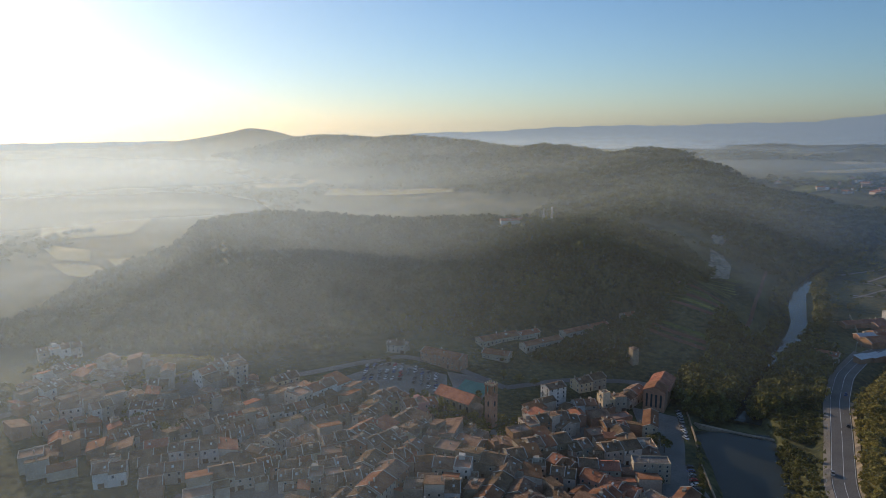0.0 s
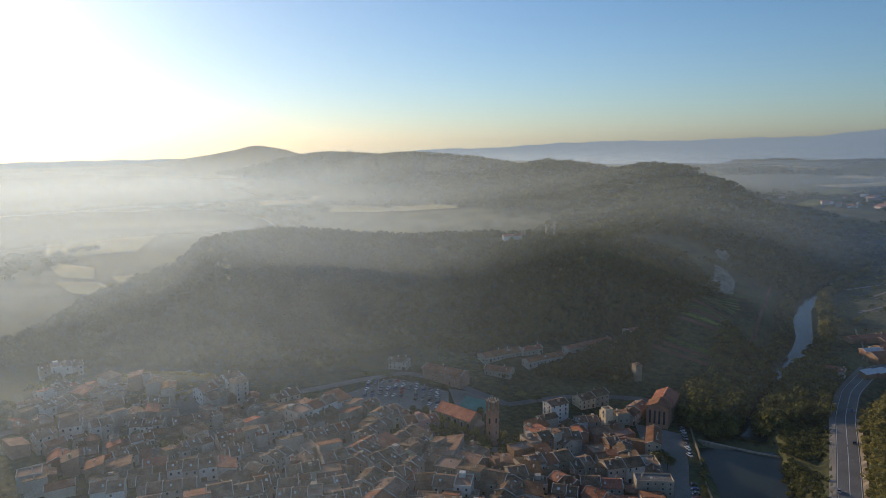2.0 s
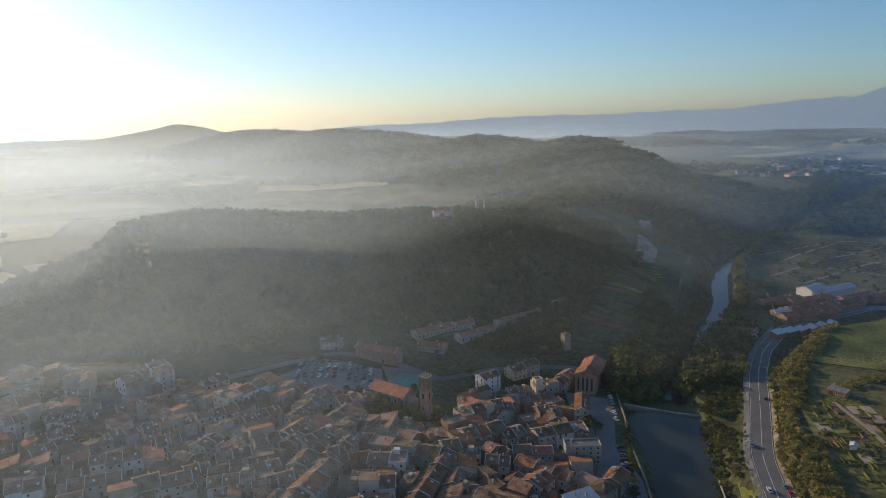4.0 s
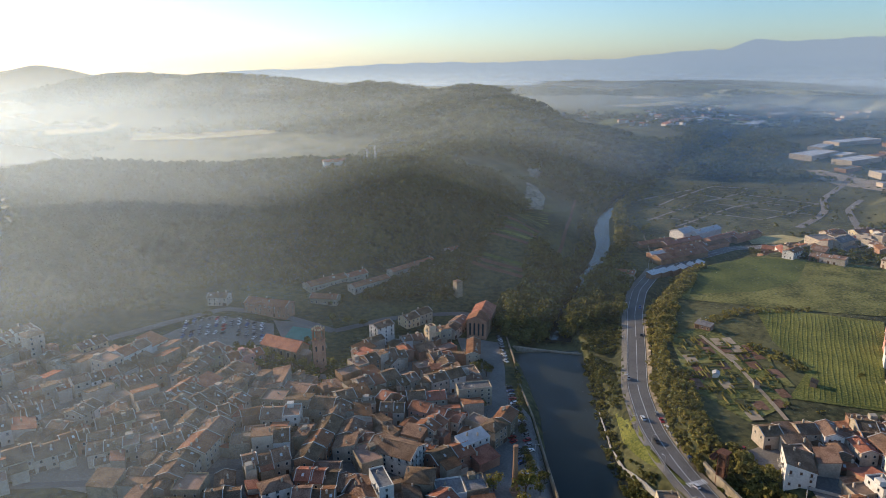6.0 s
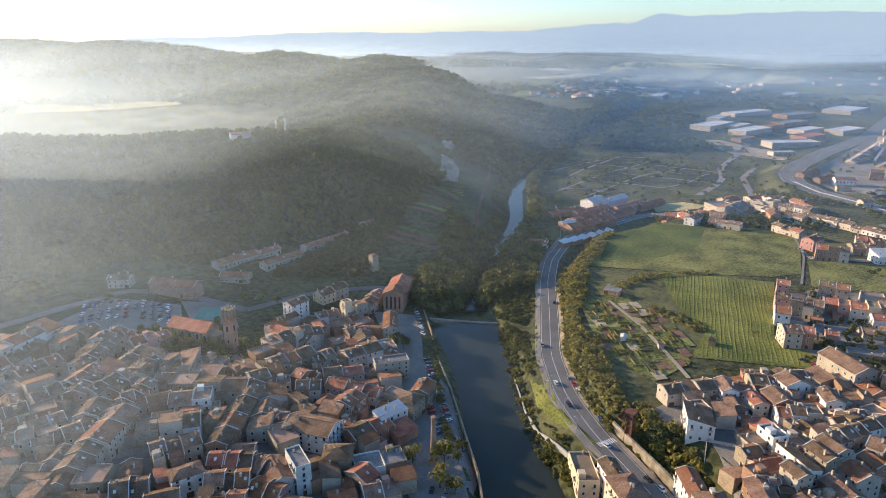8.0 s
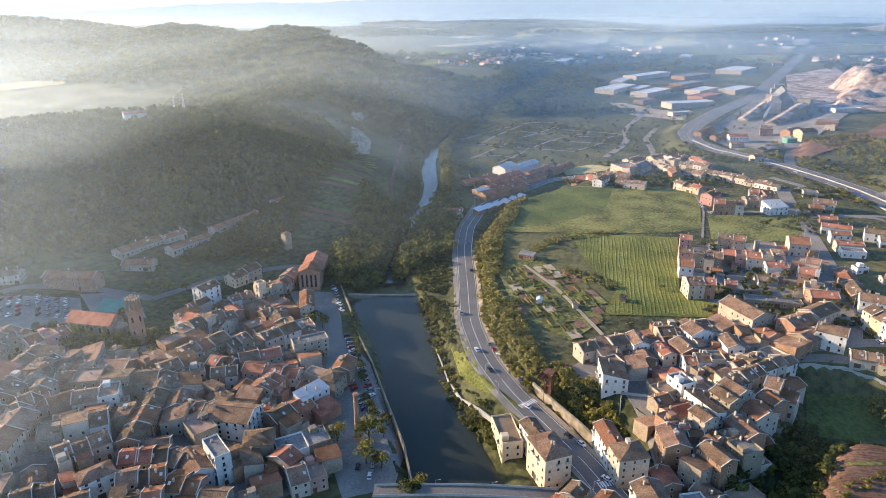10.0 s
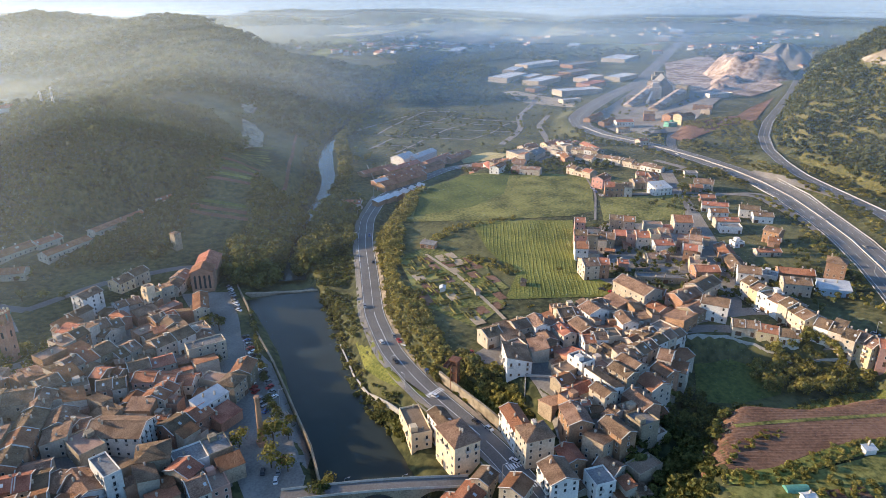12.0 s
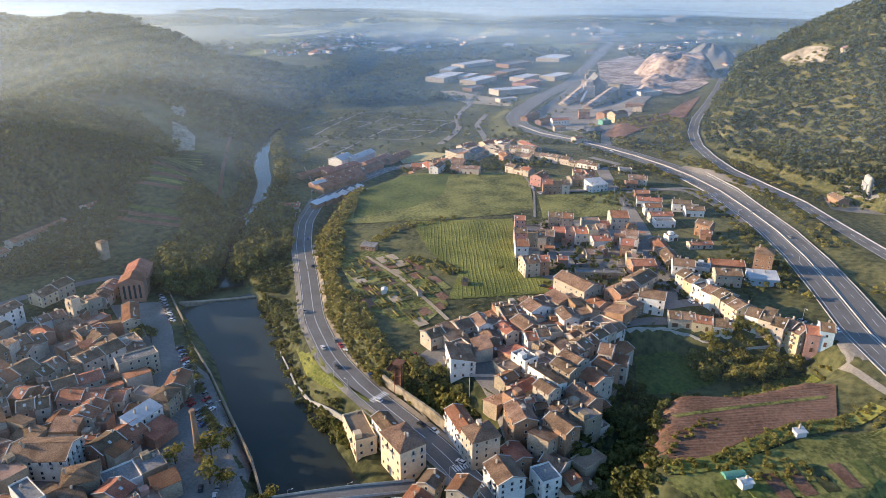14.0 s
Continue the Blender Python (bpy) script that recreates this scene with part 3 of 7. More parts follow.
def infill(outline, gap, high, most, keep_off=()):
    """Low back buildings, sheds and terraces that fill the yards between the houses."""
    xs, ys = [p[0] for p in outline], [p[1] for p in outline]
    spots = [(x + rng.uniform(-.4, .4) * gap, y + rng.uniform(-.4, .4) * gap) for x in np.arange(min(xs), max(xs), gap) for y in np.arange(min(ys), max(ys), gap)]
    rng.shuffle(spots)
    made = 0
    for x, y in spots:
        if made >= most or float(inside(outline, np.array([x]), np.array([y]))[0]) < 1:
            continue
        if any(math.hypot(x - a, y - b) < r for a, b, r in keep_off):
            continue
        best, near = 9, None
        for hx, hy, L, W, t in FOOT:
            if abs(hx - x) < 30 and abs(hy - y) < 30:
                c, s = math.cos(radians(t)), math.sin(radians(t))
                u, v = abs((x - hx) * c + (y - hy) * s) - L / 2, abs((y - hy) * c - (x - hx) * s) - W / 2
                d = math.hypot(max(u, 0), max(v, 0))
                if d < best:
                    best, near = d, t
        if best < 1.2 or near is None:
            continue
        size = min(2.0 * best + 1.2, 9.5)
        form = rng.choice(("gable", "gable", "shed", "shed", "shed", "flat"))
        house(x, y, size * rng.uniform(1.0, 1.35), size * rng.uniform(.75, 1), near + rng.choice((0, 90, 180)), high + rng.uniform(-1.8, 2.0), rng.choice(("pale", "stone", "brick", "pale")),
              "terracotta" if form == "flat" else rng.choice(("tile", "tile", "redtile")), form, name="outbuilding", extra=rng.random() < .6, group="back buildings", glaze=False)
        made += 1
    return made

# old town
row(-38, 249, -27, 246, 11, 1, 8, 'o', 'old town houses', 'townhouse')
row(-26, 238, -13, 238, 12, 2, 7, 'p', 'old town houses', 'townhouse')
row(-34, 267, -23, 290, 11, 2, 9, 'o', 'old town houses', 'townhouse')
row(-41, 253, -35, 268, 11, 2, 8, 'o', 'old town houses', 'townhouse')
row(-42, 279, -34, 301, 10, 2, 8, 'o', 'old town houses', 'townhouse')
row(-13, 259, 6, 262, 9, 3, 8, 'p', 'old town houses', 'townhouse')
row(-9, 277, 7, 276, 11, 2, 10, 'w', 'old town houses', 'townhouse')
row(-5, 297, 13, 294, 10, 2, 9, 'p', 'old town houses', 'townhouse')
row(-4, 313, 30, 300, 11, 3, 10, 's', 'old town houses', 'townhouse')
row(1, 326, 6, 345, 9, 1, 8, 'o', 'old town houses', 'townhouse')
row(8, 326, 19, 318, 10, 1, 8, 'o', 'old town houses', 'townhouse')
row(12, 255, 33, 301, 9, 4, 9, 'o', 'old town houses', 'townhouse')
row(31, 308, 48, 312, 10, 2, 8, 'o', 'old town houses', 'townhouse')
row(9, 247, 25, 242, 9, 3, 9, 'r', 'old town houses', 'townhouse')
row(7, 232, 22, 229, 9, 3, 9, 'o', 'old town houses', 'townhouse')
row(3, 221, 19, 216, 10, 3, 9, 'o', 'old town houses', 'townhouse')
row(29, 263, 37, 285, 9, 2, 8, 'w', 'old town houses', 'townhouse')
row(25, 242, 35, 232, 10, 2, 8, 'o', 'old town houses', 'townhouse')
row(23, 226, 33, 219, 10, 2, 8, 'r', 'old town houses', 'townhouse')
row(-31, 311, -17, 336, 9, 3, 8, 'o', 'old town houses', 'townhouse')
row(-35, 327, -17, 351, 9, 3, 8, 'o', 'old town houses', 'townhouse')
row(-19, 322, -11, 348, 8, 2, 8, 'p', 'old town houses', 'townhouse')
row(-25, 302, -14, 304, 9, 2, 8, 'o', 'old town houses', 'townhouse')
row(-47, 341, -34, 362, 9, 3, 8, 'o', 'old town houses', 'townhouse')
row(-42, 366, -28, 371, 9, 2, 8, 'p', 'old town houses', 'townhouse')
row(-24, 361, -6, 370, 9, 3, 8, 'r', 'old town houses', 'townhouse')
row(-45, 311, -39, 328, 10, 2, 8, 'o', 'old town houses', 'townhouse')
row(-39, 290, -31, 295, 9, 2, 8, 'w', 'old town houses', 'townhouse')
row(35, 282, 45, 263, 9, 2, 8, 'o', 'old town houses', 'townhouse')
row(37, 304, 50, 303, 8, 2, 7, 'o', 'old town houses', 'townhouse')
row(44, 346, 63, 354, 10, 3, 9, 'o', 'old town houses', 'townhouse')
row(64, 355, 76, 357, 10, 2, 9, 'o', 'old town houses', 'townhouse')
row(43, 320, 65, 329, 10, 3, 9, 'o', 'old town houses', 'townhouse')
row(65, 322, 75, 326, 9, 2, 8, 'p', 'old town houses', 'townhouse')
row(68, 297, 89, 280, 9, 3, 8, 'r', 'old town houses', 'townhouse')
row(68, 272, 84, 288, 10, 3, 9, 'r', 'old town houses', 'townhouse')
row(66, 250, 85, 257, 11, 2, 8, 'r', 'old town houses', 'townhouse')
row(63, 230, 84, 229, 10, 2, 8, 'g', 'old town houses', 'townhouse')
row(62, 213, 76, 212, 11, 2, 8, 'r', 'old town houses', 'townhouse')
row(61, 220, 68, 224, 10, 1, 8, 'o', 'old town houses', 'townhouse')
row(67, 307, 87, 305, 9, 2, 8, 'r', 'old town houses', 'townhouse')
row(82, 322, 102, 327, 10, 2, 10, 'p', 'old town houses', 'townhouse')
row(90, 351, 103, 354, 9, 2, 8, 'o', 'old town houses', 'townhouse')
row(86, 413, 106, 423, 9, 2, 8, 'p', 'old town houses', 'townhouse')
row(97, 388, 112, 390, 10, 2, 9, 'p', 'old town houses', 'townhouse')
row(112, 392, 127, 408, 9, 2, 8, 'o', 'old town houses', 'townhouse')
row(79, 381, 92, 383, 9, 2, 7, 'w', 'old town houses', 'townhouse')
row(58, 364, 70, 346, 9, 2, 7, 'o', 'old town houses', 'townhouse')
row(50, 314, 58, 304, 9, 2, 8, 'o', 'old town houses', 'townhouse')
row(98, 348, 98, 324, 9, 2, 8, 'o', 'old town houses', 'townhouse')
row(52, 297, 63, 294, 9, 2, 8, 'o', 'old town houses', 'townhouse')
row(37, 264, 40, 249, 9, 1, 9, 'o', 'old town houses', 'townhouse')
row(32, 241, 34, 225, 9, 1, 9, 'p', 'old town houses', 'townhouse')
row(-152, 387, -133, 412, 9, 3, 8, 'w', 'old town houses', 'townhouse')
row(-88, 359, -62, 391, 11, 4, 11, 'p', 'old town houses', 'townhouse')
row(-210, 341, -200, 345, 9, 1, 9, 'w', 'old town houses', 'townhouse')
row(-192, 339, -185, 345, 9, 2, 9, 'w', 'old town houses', 'townhouse')
row(-174, 347, -157, 350, 9, 3, 7, 'w', 'old town houses', 'townhouse')
row(-176, 375, -166, 378, 9, 2, 7, 'w', 'old town houses', 'townhouse')
row(-106, 389, -94, 399, 9, 2, 8, 'p', 'old town houses', 'townhouse')
row(-109, 316, -100, 320, 10, 2, 9, 'w', 'old town houses', 'townhouse')
row(-44, 356, -30, 380, 9, 3, 9, 'o', 'old town houses', 'townhouse')
row(-48, 320, -38, 334, 9, 2, 9, 'w', 'old town houses', 'townhouse')
row(-28, 320, -11, 339, 9, 3, 8, 'o', 'old town houses', 'townhouse')
row(-88, 307, -82, 319, 9, 2, 9, 'w', 'old town houses', 'townhouse')
row(-142, 314, -130, 326, 9, 3, 8, 'p', 'old town houses', 'townhouse')
row(-165, 310, -158, 316, 9, 2, 8, 'w', 'old town houses', 'townhouse')
row(-160, 278, -147, 283, 10, 3, 8, 'w', 'old town houses', 'townhouse')
row(-107, 277, -85, 286, 12, 2, 8, 'p', 'old town houses', 'townhouse')
row(-77, 299, -62, 304, 9, 2, 8, 'p', 'old town houses', 'townhouse')
row(-60, 289, -47, 294, 9, 2, 8, 'w', 'old town houses', 'townhouse')
row(-39, 311, -28, 323, 9, 2, 8, 'o', 'old town houses', 'townhouse')
row(-122, 333, -104, 344, 9, 3, 7, 'o', 'old town houses', 'townhouse')
row(-170, 325, -157, 334, 8, 3, 7, 'w', 'old town houses', 'townhouse')
row(-269, 419, -249, 435, 9, 4, 8, 'w', 'old town houses', 'townhouse')
row(-233, 359, -224, 377, 9, 4, 8, 'w', 'old town houses', 'townhouse')
row(-246, 381, -240, 398, 9, 3, 8, 'w', 'old town houses', 'townhouse')
row(-213, 322, -208, 328, 9, 3, 9, 'w', 'old town houses', 'townhouse')
row(-136, 281, -116, 288, 9, 3, 8, 'o', 'old town houses', 'townhouse')
row(-134, 299, -112, 306, 9, 3, 8, 'p', 'old town houses', 'townhouse')
row(-188, 311, -177, 317, 9, 2, 8, 'o', 'old town houses', 'townhouse')
row(-76, 279, -56, 282, 9, 3, 8, 'o', 'old town houses', 'townhouse')
row(-72, 339, -56, 350, 9, 3, 8, 'o', 'old town houses', 'townhouse')
row(-62, 314, -46, 321, 9, 3, 8, 'o', 'old town houses', 'townhouse')
row(-88, 288, -79, 292, 9, 3, 8, 'o', 'old town houses', 'townhouse')
row(-98, 344, -79, 355, 9, 3, 8, 'p', 'old town houses', 'townhouse')
row(-152, 349, -134, 360, 9, 2, 8, 'o', 'old town houses', 'townhouse')
row(-46, 280, -26, 287, 9, 3, 8, 'o', 'old town houses', 'townhouse')
row(-24, 299, -14, 315, 9, 3, 8, 'o', 'old town houses', 'townhouse')

# village and new quarter
row(205, 216, 230, 212, 9, 3, 7, 'p')
row(249, 209, 262, 203, 9, 2, 6, 'o')
row(238, 183, 253, 174, 8, 3, 8, 'w')
row(246, 160, 280, 159, 8, 5, 8, 'w')
row(251, 167, 268, 166, 8, 3, 8, 'o')
row(236, 161, 249, 159, 8, 2, 8, 'o')
row(254, 152, 259, 140, 9, 2, 8, 'o')
row(286, 167, 320, 168, 11, 3, 7, 'o')
row(438, 332, 452, 316, 10, 3, 10.2, 'r', 'houses of the new quarter')
row(470, 329, 486, 320, 10.9091, 2, 6.2, 'o', 'houses of the new quarter')
house(472, 304, 15, 12, -21, 6, "white", "metal", "shed", group="houses of the new quarter")
house(455, 349, 15, 10, 12, 8, "pink", "redtile", "gable", group="houses of the new quarter")
house(483, 331, 7, 9, -48, 9, "yellow", "redtile", "gable", group="houses of the new quarter")
house(488, 323, 8, 9, -21, 9, "brick", "redtile", "gable", group="houses of the new quarter")
row(374, 276, 384, 263, 9.09091, 2, 10.2, 'p', 'houses of the new quarter')
house(411, 244, 12, 14, -46, 8, "pale", "redtile", "gable", group="houses of the new quarter")
house(356, 287, 7, 9, -46, 9, "pink", "redtile", "gable", group="houses of the new quarter")
row(340, 266, 350, 253, 10, 3, 9.2, 'p', 'houses of the new quarter')
house(361, 257, 7, 10, -45, 7, "brick", "redtile", "gable", group="houses of the new quarter")
house(364, 251, 6, 10, -46, 8, "pink", "terracotta", "flat", group="houses of the new quarter")
row(364, 247, 379, 232, 10, 3, 10.2, 'p', 'houses of the new quarter')
house(369, 230, 12, 9, -36, 6, "white", "redtile", "gable", group="houses of the new quarter")
row(382, 228, 389, 215, 9.09091, 2, 8.2, 'r', 'houses of the new quarter')
house(382, 217, 12, 9, -60, 6, "white", "terracotta", "flat", group="houses of the new quarter")
house(338, 271, 8, 10, -45, 9, "pink", "tile", "gable", group="houses of the new quarter")
house(324, 258, 8, 12, -45, 8, "white", "redtile", "gable", group="houses of the new quarter")
house(305, 236, 9, 12, -29, 9, "pale", "tile", "gable", group="houses of the new quarter")
house(312, 231, 6, 10, -45, 9, "brick", "redtile", "gable", group="houses of the new quarter")
house(328, 229, 6, 6, -46, 5, "pink", "redtile", "gable", group="houses of the new quarter")
house(370, 211, 8, 10, -60, 8, "brick", "redtile", "gable", group="houses of the new quarter")
house(361, 200, 10, 11, -55, 5, "yellow", "terracotta", "flat", group="houses of the new quarter")
house(356, 192, 14, 10, -38, 4.5, "brick", "redtile", "gable", group="houses of the new quarter")
house(331, 204, 29, 7, -45, 3, "stone", "grey", "flat", group="houses of the new quarter")
house(301, 199, 23, 13, -98, 8, "pale", "tile", "gable", group="houses of the new quarter")
house(309, 192, 9, 9, -68, 5, "brick", "redtile", "gable", group="houses of the new quarter")
house(311, 177, 16, 11, -6, 8, "brick", "tile", "gable", group="houses of the new quarter")
house(330, 178, 18, 11, 1, 8, "pale", "tile", "gable", group="houses of the new quarter")
house(314, 161, 13, 11, -65, 9, "white", "tile", "gable", group="houses of the new quarter")
house(533, 315, 11, 8, -47, 4, "pale", "grey", "flat", group="houses of the new quarter")
house(509, 288, 15, 12, -60, 6, "pale", "tile", "gable", group="houses of the new quarter")
house(499, 288, 9, 8, -46, 4, "brick", "redtile", "gable", group="houses of the new quarter")
house(480, 267, 11, 8, -46, 4, "brick", "redtile", "gable", group="houses of the new quarter")
house(464, 251, 18, 8, -55, 5, "white", "redtile", "gable", group="houses of the new quarter")
house(450, 240, 12, 8, -45, 6, "white", "redtile", "gable", group="houses of the new quarter")
house(440, 228, 16, 8, -41, 5, "pale", "redtile", "gable", group="houses of the new quarter")
house(433, 221, 14, 8, -45, 4, "white", "grey", "flat", group="houses of the new quarter")
house(472, 229, 13, 9, -57, 6, "white", "tile", "gable", group="houses of the new quarter")
house(468, 217, 13, 9, -51, 5, "white", "tile", "gable", group="houses of the new quarter")
house(436, 193, 10, 9, -86, 8, "brick", "tile", "gable", group="houses of the new quarter")
house(430, 189, 7, 7, -63, 4, "brick", "redtile", "gable", group="houses of the new quarter")
house(412, 184, 15, 6, -38, 3, "pale", "redtile", "gable", group="houses of the new quarter")
house(412, 204, 7, 6, -27, 3, "white", "grey", "flat", group="houses of the new quarter")
house(391, 200, 19, 9, -135, 4, "brick", "redtile", "gable", group="houses of the new quarter")
house(378, 186, 18, 10, -134, 4, "brick", "tile", "gable", group="houses of the new quarter")
house(367, 172, 12, 11, -57, 7, "white", "tile", "gable", group="houses of the new quarter")
house(377, 165, 9, 8, -66, 4, "white", "grey", "flat", group="houses of the new quarter")
house(391, 157, 19, 9, -53, 4, "brick", "redtile", "gable", group="houses of the new quarter")
house(372, 148, 14, 10, -52, 7, "pale", "tile", "gable", group="houses of the new quarter")
house(403, 141, 10, 11, -70, 12, "brick", "tile", "hip", group="houses of the new quarter")
house(386, 134, 16, 9, -54, 4, "blue", "metal", "shed", group="houses of the new quarter")
row(349, 163, 340, 137, 10, 4, 10.2, 'y', 'houses of the new quarter')
row(340, 137, 332, 120, 10, 3, 10.2, 'y', 'houses of the new quarter')
row(332, 119, 334, 101, 10, 4, 10.2, 'y', 'houses of the new quarter')
row(337, 102, 335, 93, 9.09091, 2, 9.2, 'y', 'houses of the new quarter')
house(337, 91, 6, 10, -59, 9, "pink", "redtile", "gable", group="houses of the new quarter")
house(340, 86, 6, 10, -65, 8, "blue", "tile", "gable", group="houses of the new quarter")
row(308, 148, 315, 138, 8.18182, 2, 5.2, 'o', 'houses of the new quarter')
house(316, 134, 9, 9, -64, 4, "yellow", "redtile", "gable", group="houses of the new quarter")
house(320, 126, 9, 9, -55, 4, "white", "tile", "gable", group="houses of the new quarter")
row(524, 492, 546, 479, 7, 2, 6, 'r')
row(502, 440, 509, 402, 8, 4, 6, 'p')
row(520, 438, 527, 411, 8, 4, 9, 'p')
row(432, 432, 445, 409, 8, 3, 6, 'o')
row(520, 412, 526, 369, 8, 4, 6, 'w')
row(470, 397, 470, 370, 8, 3, 6, 'o')
row(524, 368, 529, 340, 7, 3, 5, 'w')

# village houses, one by one
house(175, 162, 16.5, 7.5, 68, 12, "white", "redtile", "gable", 4)        # long front on the road
house(172, 149, 10, 11.5, 70, 14.5, "pale", "tile", "hip", 5)             # tall corner house with balconies
house(151, 169, 15, 11, 80, 14, "yellow", "tile", "hip", 4, z=5.5)        # house at the bridge head
house(155, 184, 12, 7, 78, 11, "white", "tile", "gable", 3, z=5.5)
house(149, 194, 19, 8.5, 70, 7, "yellow", "terracotta", "flat", 2, z=5.0)
house(166.5, 132, 12, 10.5, 68, 10, "white", "tile", "gable", 4)          # white house at the bend
house(192.6, 147, 13, 9.5, 60, 9, "brick", "tile", "gable", 3, z=13)
house(204, 192, 15, 11, 56, 8, "white", "tile", "shed", 3)                # white house over the cliff
house(246.7, 144, 9, 8, 84, 8, "brick", "redtile", "gable", 3)
house(235, 141.5, 10, 11, 80, 8, "pale", "redtile", "gable", 3)
house(220.6, 137, 13, 9, 79, 8, "brick", "tile", "gable", 3)
house(212, 130, 9, 9, 79, 8, "stone", "grey", "flat", 3)
house(199, 132, 12, 8, 84, 8, "brick", "tile", "gable", 3)
house(191, 134, 9, 9, 98, 8, "stone", "tile", "shed", 3)
house(188, 126, 9, 8, 98, 7, "pale", "tile", "gable", 2)
house(180, 138, 10, 8, 70, 9, "brick", "redtile", "gable", 3)
house(180, 124, 9, 8, 70, 8, "white", "grey", "flat", 3)
house(218.4, 154.4, 18, 5.5, 83, 7, "white", "tile", "shed", 2)           # long blank white side wall
house(210, 148, 9, 7, 83, 8, "pale", "tile", "gable", 3)
house(222, 170, 9.5, 7.5, 82, 8, "white", "grey", "flat", 3)
house(264, 198, 10, 12, 76, 7, "white", "tile", "gable", 2)
house(247, 190, 12, 10, 74, 7, "brick", "tile", "gable", 2)
house(233.6, 207, 12, 7.5, 65, 7, "white", "tile", "gable", 2)
house(238, 194, 11, 7, 72, 6, "pale", "redtile", "gable", 2)
house(267.7, 181, 12, 8, 61, 7, "white", "tile", "gable", 2)
house(236, 154, 11, 7.5, 85, 8, "pale", "tile", "gable", 3)
house(228, 152, 11, 7.5, 85, 8, "stone", "tile", "gable", 3)

# ---- streets, fields and yards ----
for outline, label in (([(-170, 306), (-110, 276), (-45, 244), (-20, 300), (-30, 345), (-60, 385), (-110, 380), (-160, 395), (-205, 375)], "worn grey yards and lanes of the upper town"),
                       ([(-60, 240), (-20, 226), (40, 206), (78, 212), (96, 262), (108, 300), (110, 345), (96, 392), (66, 396), (34, 350), (-16, 340), (-40, 300)], "worn grey yards and lanes of the old town"),
                       ([(200, 208), (232, 216), (282, 206), (290, 178), (278, 162), (255, 150), (232, 130), (190, 122), (178, 130), (196, 165), (204, 185)], "worn grey yards and lanes of the village"),
                       ([(312, 246), (350, 286), (385, 286), (424, 248), (392, 204), (360, 192), (330, 222)], "dusty grey yards of the new quarter")):
    patch("yard_ground", outline, M["paved"], 0.14, label, "yard", rings=26)
STREETS = [([(296, 237), (310, 221), (340, 207), (355, 183)], 6), ([(483, 282), (512, 264), (534, 250), (506, 213), (476, 182)], 5), ([(322, 158), (342, 148), (341, 126), (337, 106), (342, 94), (358, 77)], 8), ([(530, 337), (484, 295), (434, 246), (405, 219), (369, 190), (329, 158), (300, 168)], 11), ([(361, 186), (362, 170), (343, 133), (341, 112), (346, 100), (352, 84)], 8),
           ([(303, 224), (342, 204), (359, 184)], 7), ([(289, 164), (309, 151), (320, 123), (336, 103), (348, 83), (338, 66)], 7), ([(475, 384), (435, 338), (384, 296)], 1.6),
           ([(434, 334), (484, 295)], 6), ([(486, 294), (522, 251), (480, 180), (416, 118)], 6), ([(304, 226), (292, 196)], 6), ([(326, 73), (314, 60), (304, 44)], 3.5),
           ([(470, 500), (520, 470), (560, 455), (605, 470)], 7), ([(520, 440), (575, 520), (640, 600), (700, 640)], 7), ([(560, 370), (555, 330), (530, 337)], 7),
           ([(240, 180), (252, 172), (290, 165)], 4), ([(205, 160), (222, 150), (240, 148), (262, 158)], 3.5), ([(186, 120), (200, 135), (214, 150), (225, 178)], 3.5)]
for line, w in STREETS:
    strip("street", line, w, M["paved"], 0.34, "pale grey village street", "street")
for line, w in (([(5, 236), (10, 264), (13, 293), (28, 320), (36, 329), (55, 350)], 4.5), ([(53, 215), (62, 244), (69, 273), (66, 300), (72, 318), (92, 330)], 4.5), ([(-14, 300), (-8, 346), (-13, 374)], 9),
                ([(-111, 404), (-69, 433), (-32, 459), (8, 440), (40, 410)], 7), ([(-120, 270), (-60, 262), (0, 266), (40, 280)], 4), ([(-200, 300), (-120, 318), (-60, 320), (-14, 330)], 5),
                ([(-250, 330), (-205, 390), (-190, 420)], 6), ([(40, 410), (80, 428), (130, 430), (150, 420)], 6)):
    strip("street", line, w, M["asphalt"], 0.32, "narrow old town street", "street")
patch("pavement", [(118, 392), (143, 378), (133, 340), (126, 320), (127, 285), (119, 250), (112, 215), (98, 195), (78, 198), (84, 235), (100, 268), (108, 302), (112, 340)], M["paved"], 0.25, "grey riverside parking ground", "car park")
patch("pavement", [(-66, 414), (-38, 446), (2, 426), (2, 394), (-35, 388)], M["paved"], 0.3, "grey asphalt car park", "car park")
patch("pavement", [(2, 432), (32, 424), (33, 384), (8, 392)], M["paved"], 0.3, "pale sports court and square", "square")
patch("pavement", [(326, 71), (338, 80), (351, 79), (350, 61), (336, 57)], M["paved"], 0.3, "pale gravel yard", "yard")
patch("pavement", [(190, 212), (204, 214), (212, 206), (200, 196)], M["paved"], 0.35, "small parking yard on the cliff top", "yard")
CROP = [(316, 356), (371, 306), (303, 243), (306, 219), (293, 210), (247, 245), (274, 264), (288, 305)]
patch("field", CROP, M["crop"], 0.35, "bright green crop field with furrows", "field")
patch("field", [(333, 444), (395, 462), (449, 414), (473, 375), (400, 310), (378, 314), (341, 338), (287, 380), (272, 388)], M["grass"], 0.33, "uneven green meadow", "field")
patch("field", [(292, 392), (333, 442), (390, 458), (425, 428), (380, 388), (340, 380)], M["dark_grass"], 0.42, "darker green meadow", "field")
patch("field", [(427, 328), (482, 290), (430, 252), (386, 290)], M["grass"], 0.4, "dry green meadow between houses", "field")
